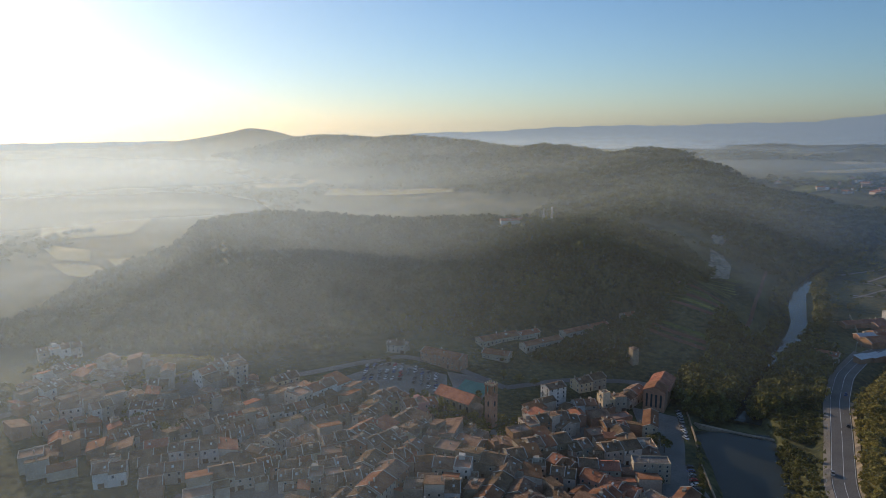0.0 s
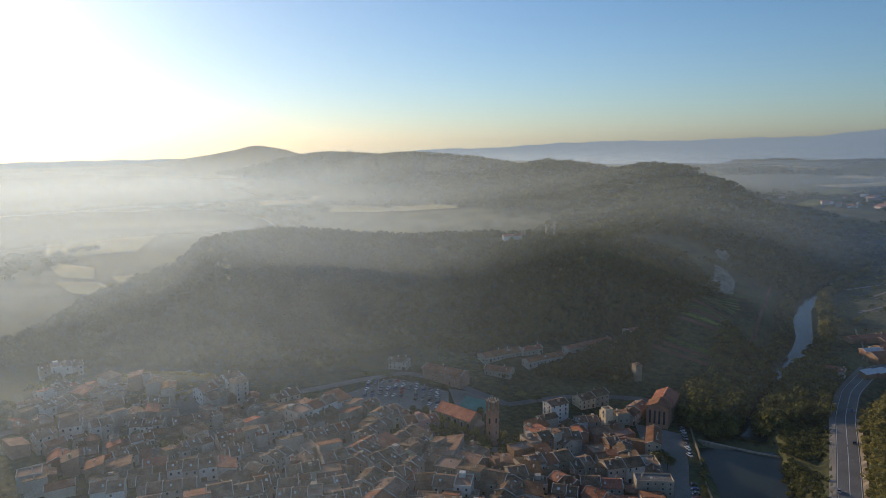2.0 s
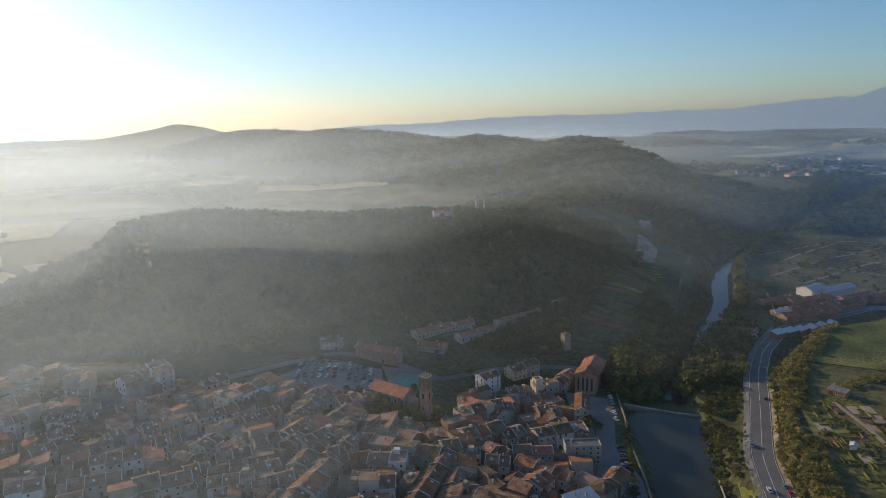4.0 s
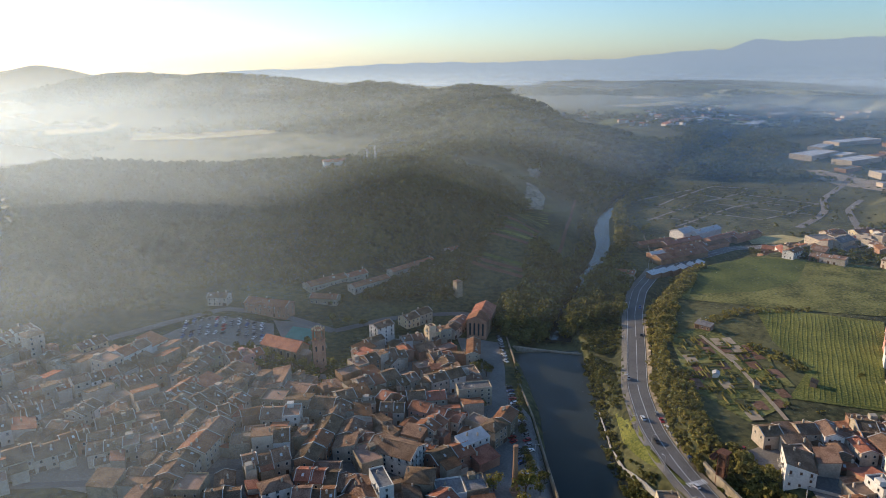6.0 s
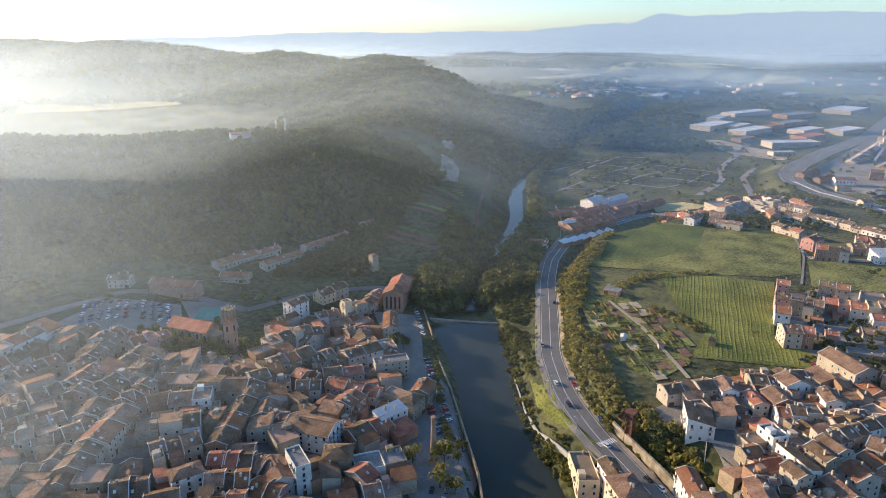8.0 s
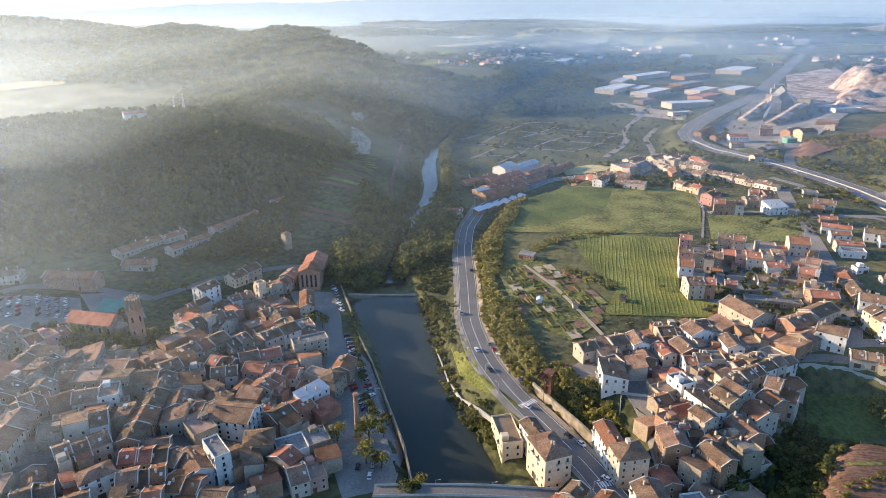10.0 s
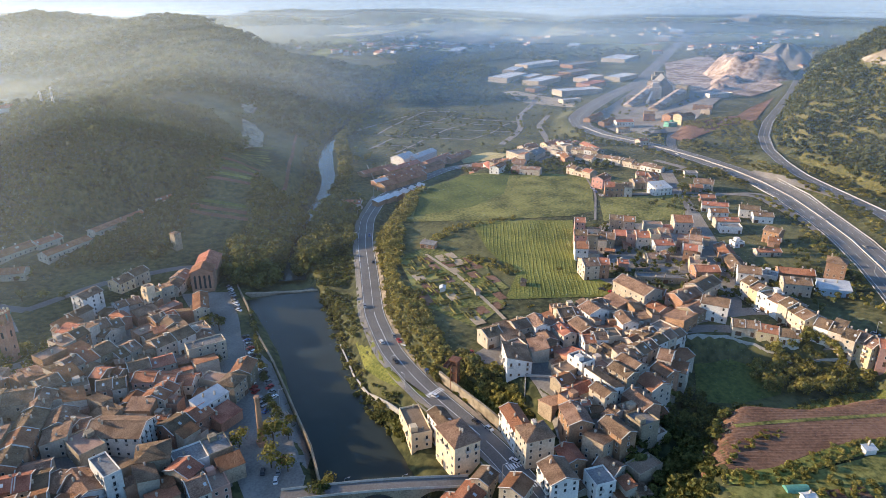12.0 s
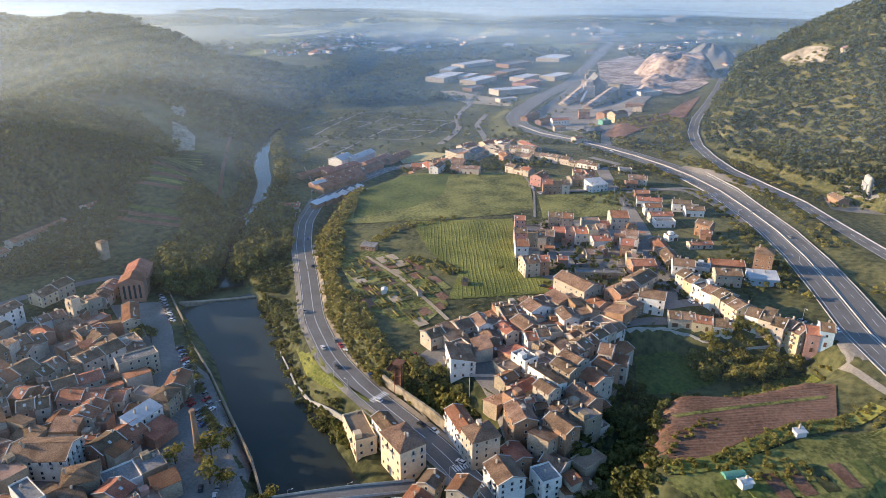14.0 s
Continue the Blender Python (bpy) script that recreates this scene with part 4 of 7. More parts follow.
patch("field", [(236, 332), (262, 335), (274, 292), (243, 240), (214, 232), (209, 271)], M["grass"], 0.3, "weedy allotment ground", "field")
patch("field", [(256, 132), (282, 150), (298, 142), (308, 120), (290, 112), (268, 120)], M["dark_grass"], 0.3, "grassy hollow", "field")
patch("field", [(238, 117), (250, 118), (264, 102), (287, 89), (308, 84), (309, 70), (282, 61), (264, 72), (243, 81), (222, 86), (212, 94), (210, 102), (220, 109)], M["dirt"], 0.3, "reddish brown ploughed field", "field")
patch("field", [(200, 92), (229, 78), (262, 66), (292, 44), (276, 30), (235, 50), (205, 72)], M["grass"], 0.25, "weedy allotment ground below the field", "field")
patch("field", [(228, 55), (255, 46), (285, 25), (260, 5), (225, 20)], M["grass"], 0.35, "green grassy slope", "field")
patch("field", [(165, 205), (160, 225), (160, 250), (170, 276), (176, 272), (169, 250), (164, 228), (166, 208)], M["crop"], 0.3, "mown grass strip above the river", "verge", rings=4)

# furrows across the crop and the ploughed field
def furrows(name, inside_of, mat, gap, turn, width, high, label):
    """Low parallel ridges of soil or crop inside an outline."""
    c, s = math.cos(radians(turn)), math.sin(radians(turn))
    xs, ys = [p[0] for p in inside_of], [p[1] for p in inside_of]
    cx, cy, r = (min(xs) + max(xs)) / 2, (min(ys) + max(ys)) / 2, math.hypot(max(xs) - min(xs), max(ys) - min(ys)) / 2
    v, f = [], []
    k = -r
    while k < r:
        t = np.arange(-r, r, 3.0)
        x, y = cx + c * t - s * k + 0.4 * np.sin(t / 9 + k), cy + s * t + c * k + 0.3 * np.sin(t / 7)
        ok = inside(inside_of, x, y) > 1.5
        z = np.array([float(drape(a, b, 0.3)) for a, b in zip(x, y)]) if ok.any() else x
        for i in range(len(t) - 1):
            if ok[i] and ok[i + 1]:
                n0 = len(v)
                for j in (i, i + 1):
                    h = high * (0.85 + 0.15 * math.sin(j * 0.7 + k))
                    v += [(x[j] + s * width / 2, y[j] - c * width / 2, z[j]), (x[j], y[j], z[j] + h), (x[j] - s * width / 2, y[j] + c * width / 2, z[j])]
                f += [(n0, n0 + 3, n0 + 4, n0 + 1), (n0 + 1, n0 + 4, n0 + 5, n0 + 2)]
        k += gap
    return tagged(put(name, data(name, v, f, mat)), label, "crop rows", kind="stuff")


furrows("crop_rows", CROP, M["crop"], 2.4, 48, 1.6, 0.19, "rows of green crop in the field")
furrows("soil_furrows", [(238, 117), (250, 118), (264, 102), (287, 89), (308, 84), (309, 70), (282, 61), (264, 72), (243, 81), (222, 86), (212, 94), (210, 102), (220, 109)], M["dirt"], 1.6, -38, 1.2, 0.2, "furrows of tilled brown soil")
# allotment beds
bed_rng = random.Random(3)
for side in (-1, 1):
    for i in range(9):
        for j in range(4 if side < 0 else 3):
            k = 7 + i * 10.6 + bed_rng.uniform(-1, 1)
            bx, by = 254 - .25 * k + side * (4.6 + j * 6.9), 322 - .97 * k - side * (1.1 + j * 1.7)
            if float(inside([(236, 332), (262, 335), (274, 292), (262, 258), (243, 238), (214, 232), (208, 271)], np.array([bx]), np.array([by]))[0]) > 2.5 and bed_rng.random() < .9:
                L, W = bed_rng.uniform(8.2, 10), bed_rng.uniform(5.2, 6.4)
                tone = bed_rng.choice(("dirt", "dirt", "sand", "crop", "earth", "dirt", "grass"))
                patch("garden_bed", [(bx - .25 * p * L + .97 * q_ * W, by - .97 * p * L - .25 * q_ * W) for p, q_ in ((-.5, -.5), (.5, -.5), (.5, .5), (-.5, .5))], M[tone], 0.5, "brown allotment bed" if tone in ("dirt", "sand") else "green planted allotment bed", "garden bed", rings=3)
bed_rows = []
for k in range(150):   # planted rows of low vegetables
    x0, y0 = bed_rng.uniform(214, 268), bed_rng.uniform(236, 326)
    if float(inside([(236, 332), (262, 335), (274, 292), (262, 258), (243, 238), (214, 232), (208, 271)], np.array([x0]), np.array([y0]))[0]) > 5 and abs((x0 - 231) * .97 - (y0 - 228) * .23) > 4:
        n0, length, high = len(bed_rows), bed_rng.uniform(5, 9), bed_rng.uniform(.5, 1.0)
        z0 = float(drape(x0, y0, .4))
        v, f = box(-length / 2, length / 2, -.45, .45, -.3, high)
        m = pose(x0, y0, z0, 0, 0, bed_rng.choice((75, 75, -14)))
        bed_rows.append(([tuple(m @ Vector((p[0], p[1] * (.5 if p[2] > 0 else 1), p[2]))) for p in v], f))
tagged(put("vegetable_rows", data("vegetable_rows", *join(*bed_rows), M["leaf2"])), "low green rows of allotment vegetables", "plants", kind="stuff")
strip("path", [(253, 325), (248, 287), (236, 244), (231, 228)], 2.2, M["sand"], 0.6, "pale dirt path through the allotments", "path")
for k in range(9):
    x0, y0 = 214 + k * 7.5, 78 - k * 4.6
    patch("garden_bed", [(x0, y0), (x0 + 4.5, y0 - 3), (x0 - 3, y0 - 13), (x0 - 7.5, y0 - 10)], M[bed_rng.choice(("dirt", "dark_grass", "earth"))], 0.5, "tended allotment bed", "garden bed", rings=3)

# gardens by the river under the wood: long narrow terraces, bare soil between grassy edges
for k in range(26):
    a0, b0 = 190 + k * 4.4, 462 + k * 7.4
    r0, r1 = bed_rng.uniform(-2, 4), bed_rng.uniform(42, 60)
    patch("garden_bed", [(a0 - .8 * r0, b0 + .6 * r0), (a0 - .8 * r0 + 2.6, b0 + .6 * r0 + 3.6), (a0 - .8 * r1 + 2.6, b0 + .6 * r1 + 3.6), (a0 - .8 * r1, b0 + .6 * r1)], M[bed_rng.choice(("dirt", "earth", "dark_grass", "grass", "dirt"))], 0.6, "narrow terraced riverside garden plot", "garden bed", rings=5)
strip("lane", [(205, 462), (262, 545), (315, 640), (350, 705), (372, 745)], 2.6, M["dirt"], 0.5, "brown dirt lane between gardens and river", "lane")

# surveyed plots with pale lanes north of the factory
LANES = [[(454, 739), (552, 764)],
         [(457, 701), (499, 728), (586, 771), (622, 745)],
         [(543, 738), (558, 711), (618, 736)],
         [(403, 631), (452, 666), (515, 701), (558, 711)],
         [(419, 601), (491, 644), (546, 669), (620, 676)],
         [(460, 702), (482, 666), (504, 639), (526, 602)],
         [(530, 691), (558, 650), (582, 612), (594, 592)],
         [(543, 738), (574, 681), (596, 655)],
         [(595, 718), (620, 676), (639, 641)],
         [(526, 602), (572, 612), (613, 636), (644, 641)],
         [(410, 643), (442, 639), (453, 615)]]
for line in LANES:
    strip("lane", line, 2.8, M["paved"], 0.45, "pale dirt lane between grassy plots", "lane")
strip("road", [(827, 775), (745, 715), (665, 662), (619, 610), (583, 583), (535, 557)], 8, M["paved"], 0.45, "pale grey road beside the plots", "road")
patch("field", [(470, 745), (600, 770), (660, 660), (590, 590), (520, 600), (420, 610), (405, 640)], M["earth"], 0.3, "grassy building plots divided by lanes", "field", rings=20)
patch("bare_ground", [(767, 826), (809, 816), (808, 750), (825, 700), (769, 651), (746, 727)], M["sand"], 0.4, "pale bare strip of earth by the halls", "yard", rings=8)
patch("bare_ground", [(461, 544), (499, 541), (512, 519), (487, 510), (450, 522)], M["dry"], 0.4, "strip of dry yellow grass behind the works", "field", rings=6)

# the plain: a patchwork of fields
plain_rng = random.Random(11)
laid = []
for k in range(900):
    az, r = radians(plain_rng.uniform(14, 84)), math.exp(plain_rng.uniform(math.log(720), math.log(4300)))
    cx, cy = r * math.sin(az), r * math.cos(az)
    X, Y = np.array([cx]), np.array([cy])
    L, W, a = r * plain_rng.uniform(.06, .15), r * plain_rng.uniform(.035, .07), radians(plain_rng.uniform(20, 45))
    if along(RIDGE, X, Y)[0][0] < 480 or along(SPUR, X, Y)[0][0] < 260 or along(EAST_CREST, X, Y)[0][0] < 380 or along(HIGHWAY, X, Y)[0][0] < W + 40 or along(RIVER, X, Y)[0][0] < W + 16 or along(HILL_ROAD, X, Y)[0][0] < 120:
        continue
    if float(inside([(740, 640), (820, 960), (1300, 1120), (1460, 1080), (1120, 760), (1500, 900), (1800, 900), (1500, 600), (1000, 500), (860, 540)], X, Y)[0]) > -W or r < 1100 and float(inside([(340, 480), (380, 720), (600, 800), (760, 800), (760, 640), (600, 440)], X, Y)[0]) > -W:
        continue
    if any(math.hypot(cx - p[0], cy - p[1]) < .55 * (L + p[2]) for p in laid):
        continue
    laid.append((cx, cy, L))
    c, s = math.cos(a), math.sin(a)
    patch("far_field", [(cx + c * p * L - s * q_ * W, cy + s * p * L + c * q_ * W) for p, q_ in ((-.5, -.5), (.5, -.45), (.48, .5), (-.55, .48))], M[plain_rng.choice(("dry", "crop", "dry", "grass", "crop", "dark_grass"))], .5 + r * .0006, "pale or green field on the plain", "field", rings=5)
for poly in ([(-603, 989), (-561, 1047), (-470, 1075), (-425, 898), (-490, 854), (-528, 856)], [(-503, 814), (-419, 774), (-385, 708), (-428, 719)], [(-370, 717), (-317, 738), (-296, 702), (-319, 648)], [(-300, 728), (-186, 570), (-181, 541), (-288, 699)], [(-420, 695), (-368, 688), (-304, 617), (-372, 640)], [(-700, 1250), (-420, 1300), (-380, 1180), (-640, 1130)],
             [(-260, 1500), (40, 1420), (20, 1360), (-250, 1400)], [(-620, 1650), (-300, 1620), (-320, 1540), (-600, 1560)]):
    patch("far_field", poly, M["dry"], 1.5, "pale stubble field in the mist", "field", rings=6)
for poly, key in (([(1945, 2039), (2359, 2304), (2618, 2228), (1973, 1690), (1866, 1853)], "stubble"), ([(1519, 1274), (1738, 1339), (1850, 1232), (1575, 1075), (1500, 1164)], "crop"),
                  ([(2040, 1238), (2433, 1399), (2565, 1225), (2206, 1104), (1981, 1157)], "crop"), ([(2932, 2002), (3574, 2187), (3449, 1919), (2921, 1851)], "crop"),
                  ([(1584, 2275), (2009, 2664), (2481, 2681), (2832, 2661), (1993, 2255)], "stubble"), ([(751, 1470), (1123, 1872), (1190, 1855), (797, 1446)], "crop"),
                  ([(1123, 1523), (1340, 1507), (1260, 1445), (1098, 1477)], "stubble"), ([(1156, 1121), (1429, 1314), (1573, 1364), (1284, 1111)], "crop"),
                  ([(1250, 1949), (1521, 2015), (2016, 2142), (1820, 1964), (1374, 1820)], "stubble"), ([(2446, 2561), (3271, 2856), (3300, 2600), (2375, 2373)], "stubble")):
    patch("far_field", poly, M[key], 3.0, "pale stubble field on the plain" if key == "stubble" else "fresh green field on the plain", "field", rings=16)
    laid.append((sum(p[0] for p in poly) / len(poly), sum(p[1] for p in poly) / len(poly), 400))
patch("quarry_floor", [(1363, 910), (1612, 955), (1470, 840), (1344, 685), (1174, 550), (1006, 515), (1005, 601), (1089, 716)], M["spoil"], 1.5, "pale pinkish quarry floor with salt crust", "quarry", rings=14)
patch("quarry_floor", [(678, 556), (814, 620), (1021, 722), (1093, 713), (1102, 662), (982, 544), (851, 493), (708, 442), (644, 440), (676, 520)], M["paved"], 1.2, "dusty grey yard round the mineral works", "yard", rings=14)
patch("bare_ground", [(670, 428), (776, 470), (839, 427), (941, 472), (1021, 488), (805, 401), (740, 408), (651, 395)], M["dirt"], 1.0, "bare brown earth slope below the works", "slope", rings=10)

# road markings, barriers and walls
strip("lane_line", BANK_ROAD, 0.25, M["line"], 0.36, "white centre line", "road marking", gaps=(60, 4))
for sh in (-5.1, 5.1):
    strip("edge_line", BANK_ROAD, 0.2, M["line"], 0.36, "white edge line", "road marking", shift=sh)
for sh in (-11.2, -1.6, 1.6, 11.2):
    strip("edge_line", HIGHWAY, 0.22, M["line"], 0.42, "white edge line", "road marking", shift=sh)
for sh in (-6.4, 6.4):
    strip("lane_line", HIGHWAY, 0.22, M["line"], 0.42, "dashed white lane line", "road marking", shift=sh, gaps=(6, 9))
strip("lane_line", HILL_ROAD, 0.25, M["line"], 0.42, "dashed white lane line", "road marking", gaps=(6, 6))
for sh in (-5, 5):
    strip("edge_line", HILL_ROAD, 0.25, M["line"], 0.42, "white edge line", "road marking", shift=sh)
for cx, cy, turn in ((170, 208, 4), (164.5, 150, -14), (160, 139, -14)):
    c, s = math.cos(radians(turn)), math.sin(radians(turn))
    for k in range(9):
        u = (k - 4) * 1.05
        px, py = cx + c * u, cy + s * u
        patch("crossing_bar", [(px - .28 * c - 1.6 * -s, py - .28 * s - 1.6 * c), (px + .28 * c - 1.6 * -s, py + .28 * s - 1.6 * c), (px + .28 * c + 1.6 * -s, py + .28 * s + 1.6 * c), (px - .28 * c + 1.6 * -s, py - .28 * s + 1.6 * c)],
              M["line"], 0.4, "white bar of a pedestrian crossing", "road marking", rings=1)
strip("road_shoulder", BANK_ROAD[3:13], 3.2, M["paved"], 0.4, "grey pavement beside the river road", "pavement", shift=7.2)
strip("road_shoulder", BANK_ROAD[5:13], 2.6, M["sand"], 0.4, "dusty tan parking strip beside the river road", "pavement", shift=-7.0)


def wall_along(name, line, high, thick, mat, label, category="wall", sink=2.0, top=None):
    """An upright wall that follows the ground along a line."""
    pts = []
    for a, b in zip(line, line[1:]):
        k = max(1, int(math.dist(a[:2], b[:2]) / 4))
        pts += [(a[0] + (b[0] - a[0]) * i / k, a[1] + (b[1] - a[1]) * i / k) for i in range(k)]
    pts.append(line[-1][:2])
    v, f = [], []
    for i, p in enumerate(pts):
        a, b = pts[max(i - 1, 0)], pts[min(i + 1, len(pts) - 1)]
        t = Vector((b[0] - a[0], b[1] - a[1])).normalized()
        n0, n1 = t.y * thick / 2, -t.x * thick / 2
        z = float(drape(p[0], p[1], 0))
        z1 = top if top is not None else z + high
        v += [(p[0] - n0, p[1] - n1, min(z, z1) - sink), (p[0] + n0, p[1] + n1, min(z, z1) - sink), (p[0] + n0, p[1] + n1, z1), (p[0] - n0, p[1] - n1, z1)]
        if i:
            k = 4 * (i - 1)
            f += [(k + j, k + (j + 1) % 4, k + 4 + (j + 1) % 4, k + 4 + j) for j in range(4)]
    f += [(3, 2, 1, 0), (len(v) - 4, len(v) - 3, len(v) - 2, len(v) - 1)]
    return tagged(put(name, data(name, v, f, mat)), label, category, kind="structure")


def beside(line, shift):
    out = []
    for i, p in enumerate(line):
        a, b = line[max(i - 1, 0)], line[min(i + 1, len(line) - 1)]
        t = Vector((b[0] - a[0], b[1] - a[1])).normalized()
        out.append((p[0] + t.y * shift, p[1] - t.x * shift))
    return out


wall_along("road_barrier", HIGHWAY[:14], 0.9, 0.45, M["concrete"], "white concrete motorway divider", "barrier")
wall_along("road_barrier", beside(HIGHWAY[:9], -13.2), 0.7, 0.2, M["steel"], "pale steel motorway barrier", "barrier")
wall_along("road_barrier", beside(HIGHWAY[:8], 13.2), 0.8, 0.2, M["steel"], "grey steel guard rail", "barrier")
wall_along("road_barrier", beside(HILL_ROAD, 6), 0.8, 0.2, M["steel"], "grey steel guard rail", "barrier")
wall_along("river_wall", [(166, 285), (161, 270), (155, 252), (152, 235), (151.5, 222), (152, 209)], 2.6, 0.6, M["concrete"], "pale curved river retaining wall", "wall", sink=4)
wall_along("river_wall", [(150, 384), (143, 352), (134, 318), (128, 284), (120, 250), (112, 215), (104, 192)], 1.0, 0.7, M["stone"], "stone quay wall above the water", "wall", sink=5, top=4.6)
wall_along("village_wall", [(288, 159), (303, 147), (314, 120), (331, 100), (339, 88)], 1.0, 0.4, M["concrete"], "low pale wall above the hollow", "wall", sink=5)
wall_along("weir", [(147, 380), (165, 368), (180, 359), (194, 352)], 1.0, 2.2, M["stone"], "low stone river weir with white water", "weir", top=0.7)
wall_along("court_wall", [(194, 176), (202, 184), (210, 176), (202, 166)], 1.4, 0.3, M["concrete"], "pale courtyard wall", "wall")
wall_along("factory_wall", [(356, 560), (338, 520), (322, 488)], 2.5, 0.4, M["sand"], "ochre factory wall", "wall")
wall_along("slope_wall", [(186, 222), (184, 205), (178, 192), (174, 180)], 0.6, 0.8, M["rock"], "ochre cut rock face over the road", "rock face", sink=8)
patch("sports_court", [(8, 402), (27, 394), (33, 411), (14, 420)], M["green"], 0.5, "teal painted sports court", "court", rings=5)
strip("road", [(592, 292), (580, 262), (566, 232), (554, 203), (546, 180)], 9, M["paved"], 0.5, "pale ramp between motorway and hill road", "road")
patch("bare_slope", [(845, 316), (832, 286), (798, 251), (772, 244), (786, 276), (812, 300)], M["rock"], 1.2, "bare ochre cut in the wooded slope", "slope", rings=8)
wall_along("retaining_wall", [(179, 216), (178, 200), (177, 186), (175, 168)], 5.5, 1.0, M["rock"], "rough tan rock wall below the cliff", "wall")

# ---- landmarks of the old town ----
def thing(name, label, category, x, y, z, turn=0.0, group=""):
    ob = new(name)
    ob.matrix_basis = pose(x, y, z, 0, 0, turn)
    return tagged(ob, label, category, group)


def part(name, vf, mat, parent, m=None, label=""):
    return put(name, data(name, vf[0], vf[1], mat), parent, m, label)


def arch_window(parent, x, z, w, h, m):
    """A tall dark round-headed opening with a stone surround."""
    pts = [(-w / 2, 0), (w / 2, 0), (w / 2, h - w / 2)] + [(w / 2 * math.cos(a), h - w / 2 + w / 2 * math.sin(a)) for a in (math.pi * k / 6 for k in range(1, 6))] + [(-w / 2, h - w / 2)]
    n0 = len(pts)
    v = [(px, -.06, pz) for px, pz in pts] + [(px, .05, pz) for px, pz in pts]
    f = [tuple(range(n0))] + [(i, i + n0, (i + 1) % n0 + n0, (i + 1) % n0) for i in range(n0)]
    return put("window", data("window", v, f, M["glass"]), parent, m @ Matrix.Translation((x, 0, z)))


church = thing("church", "large stone church nave with a clay tile roof", "church", 8, 372, g(8, 372), -42)
a, b, h = 13, 5.6, 9
part("wall", ([(-a, -b, -4), (a, -b, -4), (a, b, -4), (-a, b, -4), (-a, -b, h), (a, -b, h), (a, b, h), (-a, b, h), (-a, 0, h + 4), (a, 0, h + 4)],
              [(0, 1, 5, 4), (1, 2, 6, 9, 5), (2, 3, 7, 6), (3, 0, 4, 8, 7)]), M["stone"], church)
part("roof", ([(-a - .5, -b - .6, h - .2), (a + .5, -b - .6, h - .2), (a + .5, 0, h + 4.1), (-a - .5, 0, h + 4.1), (a + .5, b + .6, h - .2), (-a - .5, b + .6, h - .2),
               (-a - .5, -b - .6, h + .1), (a + .5, -b - .6, h + .1), (a + .5, 0, h + 4.4), (-a - .5, 0, h + 4.4), (a + .5, b + .6, h + .1), (-a - .5, b + .6, h + .1)],
              [(6, 7, 8, 9), (9, 8, 10, 11), (1, 0, 3, 2), (2, 3, 5, 4), (0, 1, 7, 6), (4, 5, 11, 10), (1, 2, 8, 7), (2, 4, 10, 8), (3, 0, 6, 9), (5, 3, 9, 11)]), M["redtile"], church)
for k in range(5):
    part("buttress", box(-a + 2 + k * 5, -a + 2.9 + k * 5, -b - 1.2, -b, -4, 9), M["stone"], church)
    arch_window(church, -a + 4.9 + k * 5, 4, 1.4, 3.4, Matrix.Translation((0, -b, 0)))
part("apse", tube([(a + 1.5, 0, -4), (a + 1.5, 0, 7), (a + 1.5, 0, 9)], [4, 4, .3], 10), M["stone"], church)

tower = thing("bell_tower", "tall ochre brick bell tower with open arches", "tower", 26.6, 354, g(26.6, 354), -40)
part("shaft", join(box(-2.6, 2.6, -2.6, 2.6, -3, 19), box(-2.9, 2.9, -2.9, 2.9, 18.6, 19.1)), M["brick"], tower)
part("belfry", join(*[box(sx * 2.1 - .5, sx * 2.1 + .5, sy * 2.1 - .5, sy * 2.1 + .5, 19.1, 25) for sx in (-1, 1) for sy in (-1, 1)], box(-2.9, 2.9, -2.9, 2.9, 24.6, 25.2), box(-1.2, 1.2, -1.2, 1.2, 19.1, 24.6)), M["brick"], tower)
for k in range(12):
    part("merlon", box(-.4, .4, -.2, .2, 25.2, 26.2), M["yellow"], tower, Matrix.Rotation(radians(90 * (k % 4)), 4, "Z") @ Matrix.Translation(((k // 4 - 1) * 1.9, -2.6, 0)))
for f_ in range(4):
    m = Matrix.Rotation(radians(90 * f_), 4, "Z") @ Matrix.Translation((0, -2.6, 0))
    arch_window(tower, 0, 12.5, 1.2, 3.2, m)
    arch_window(tower, 0, 6, .7, 1.8, m)

stack = thing("factory_chimney", "tall tapering round brick chimney on the quay", "chimney", 97, 228.5, 3.4)
part("plinth", box(-1.8, 1.8, -1.8, 1.8, -1, 2.4), M["brick"], stack)
part("shaft", tube([(0, 0, 2.4), (0, 0, 12), (0, 0, 22.5)], [1.45, 1.15, .9], 14), M["brick"], stack)
part("rim", tube([(0, 0, 22.3), (0, 0, 22.8), (0, 0, 23.6)], [1.05, 1.2, 1.05], 14), M["brick"], stack)

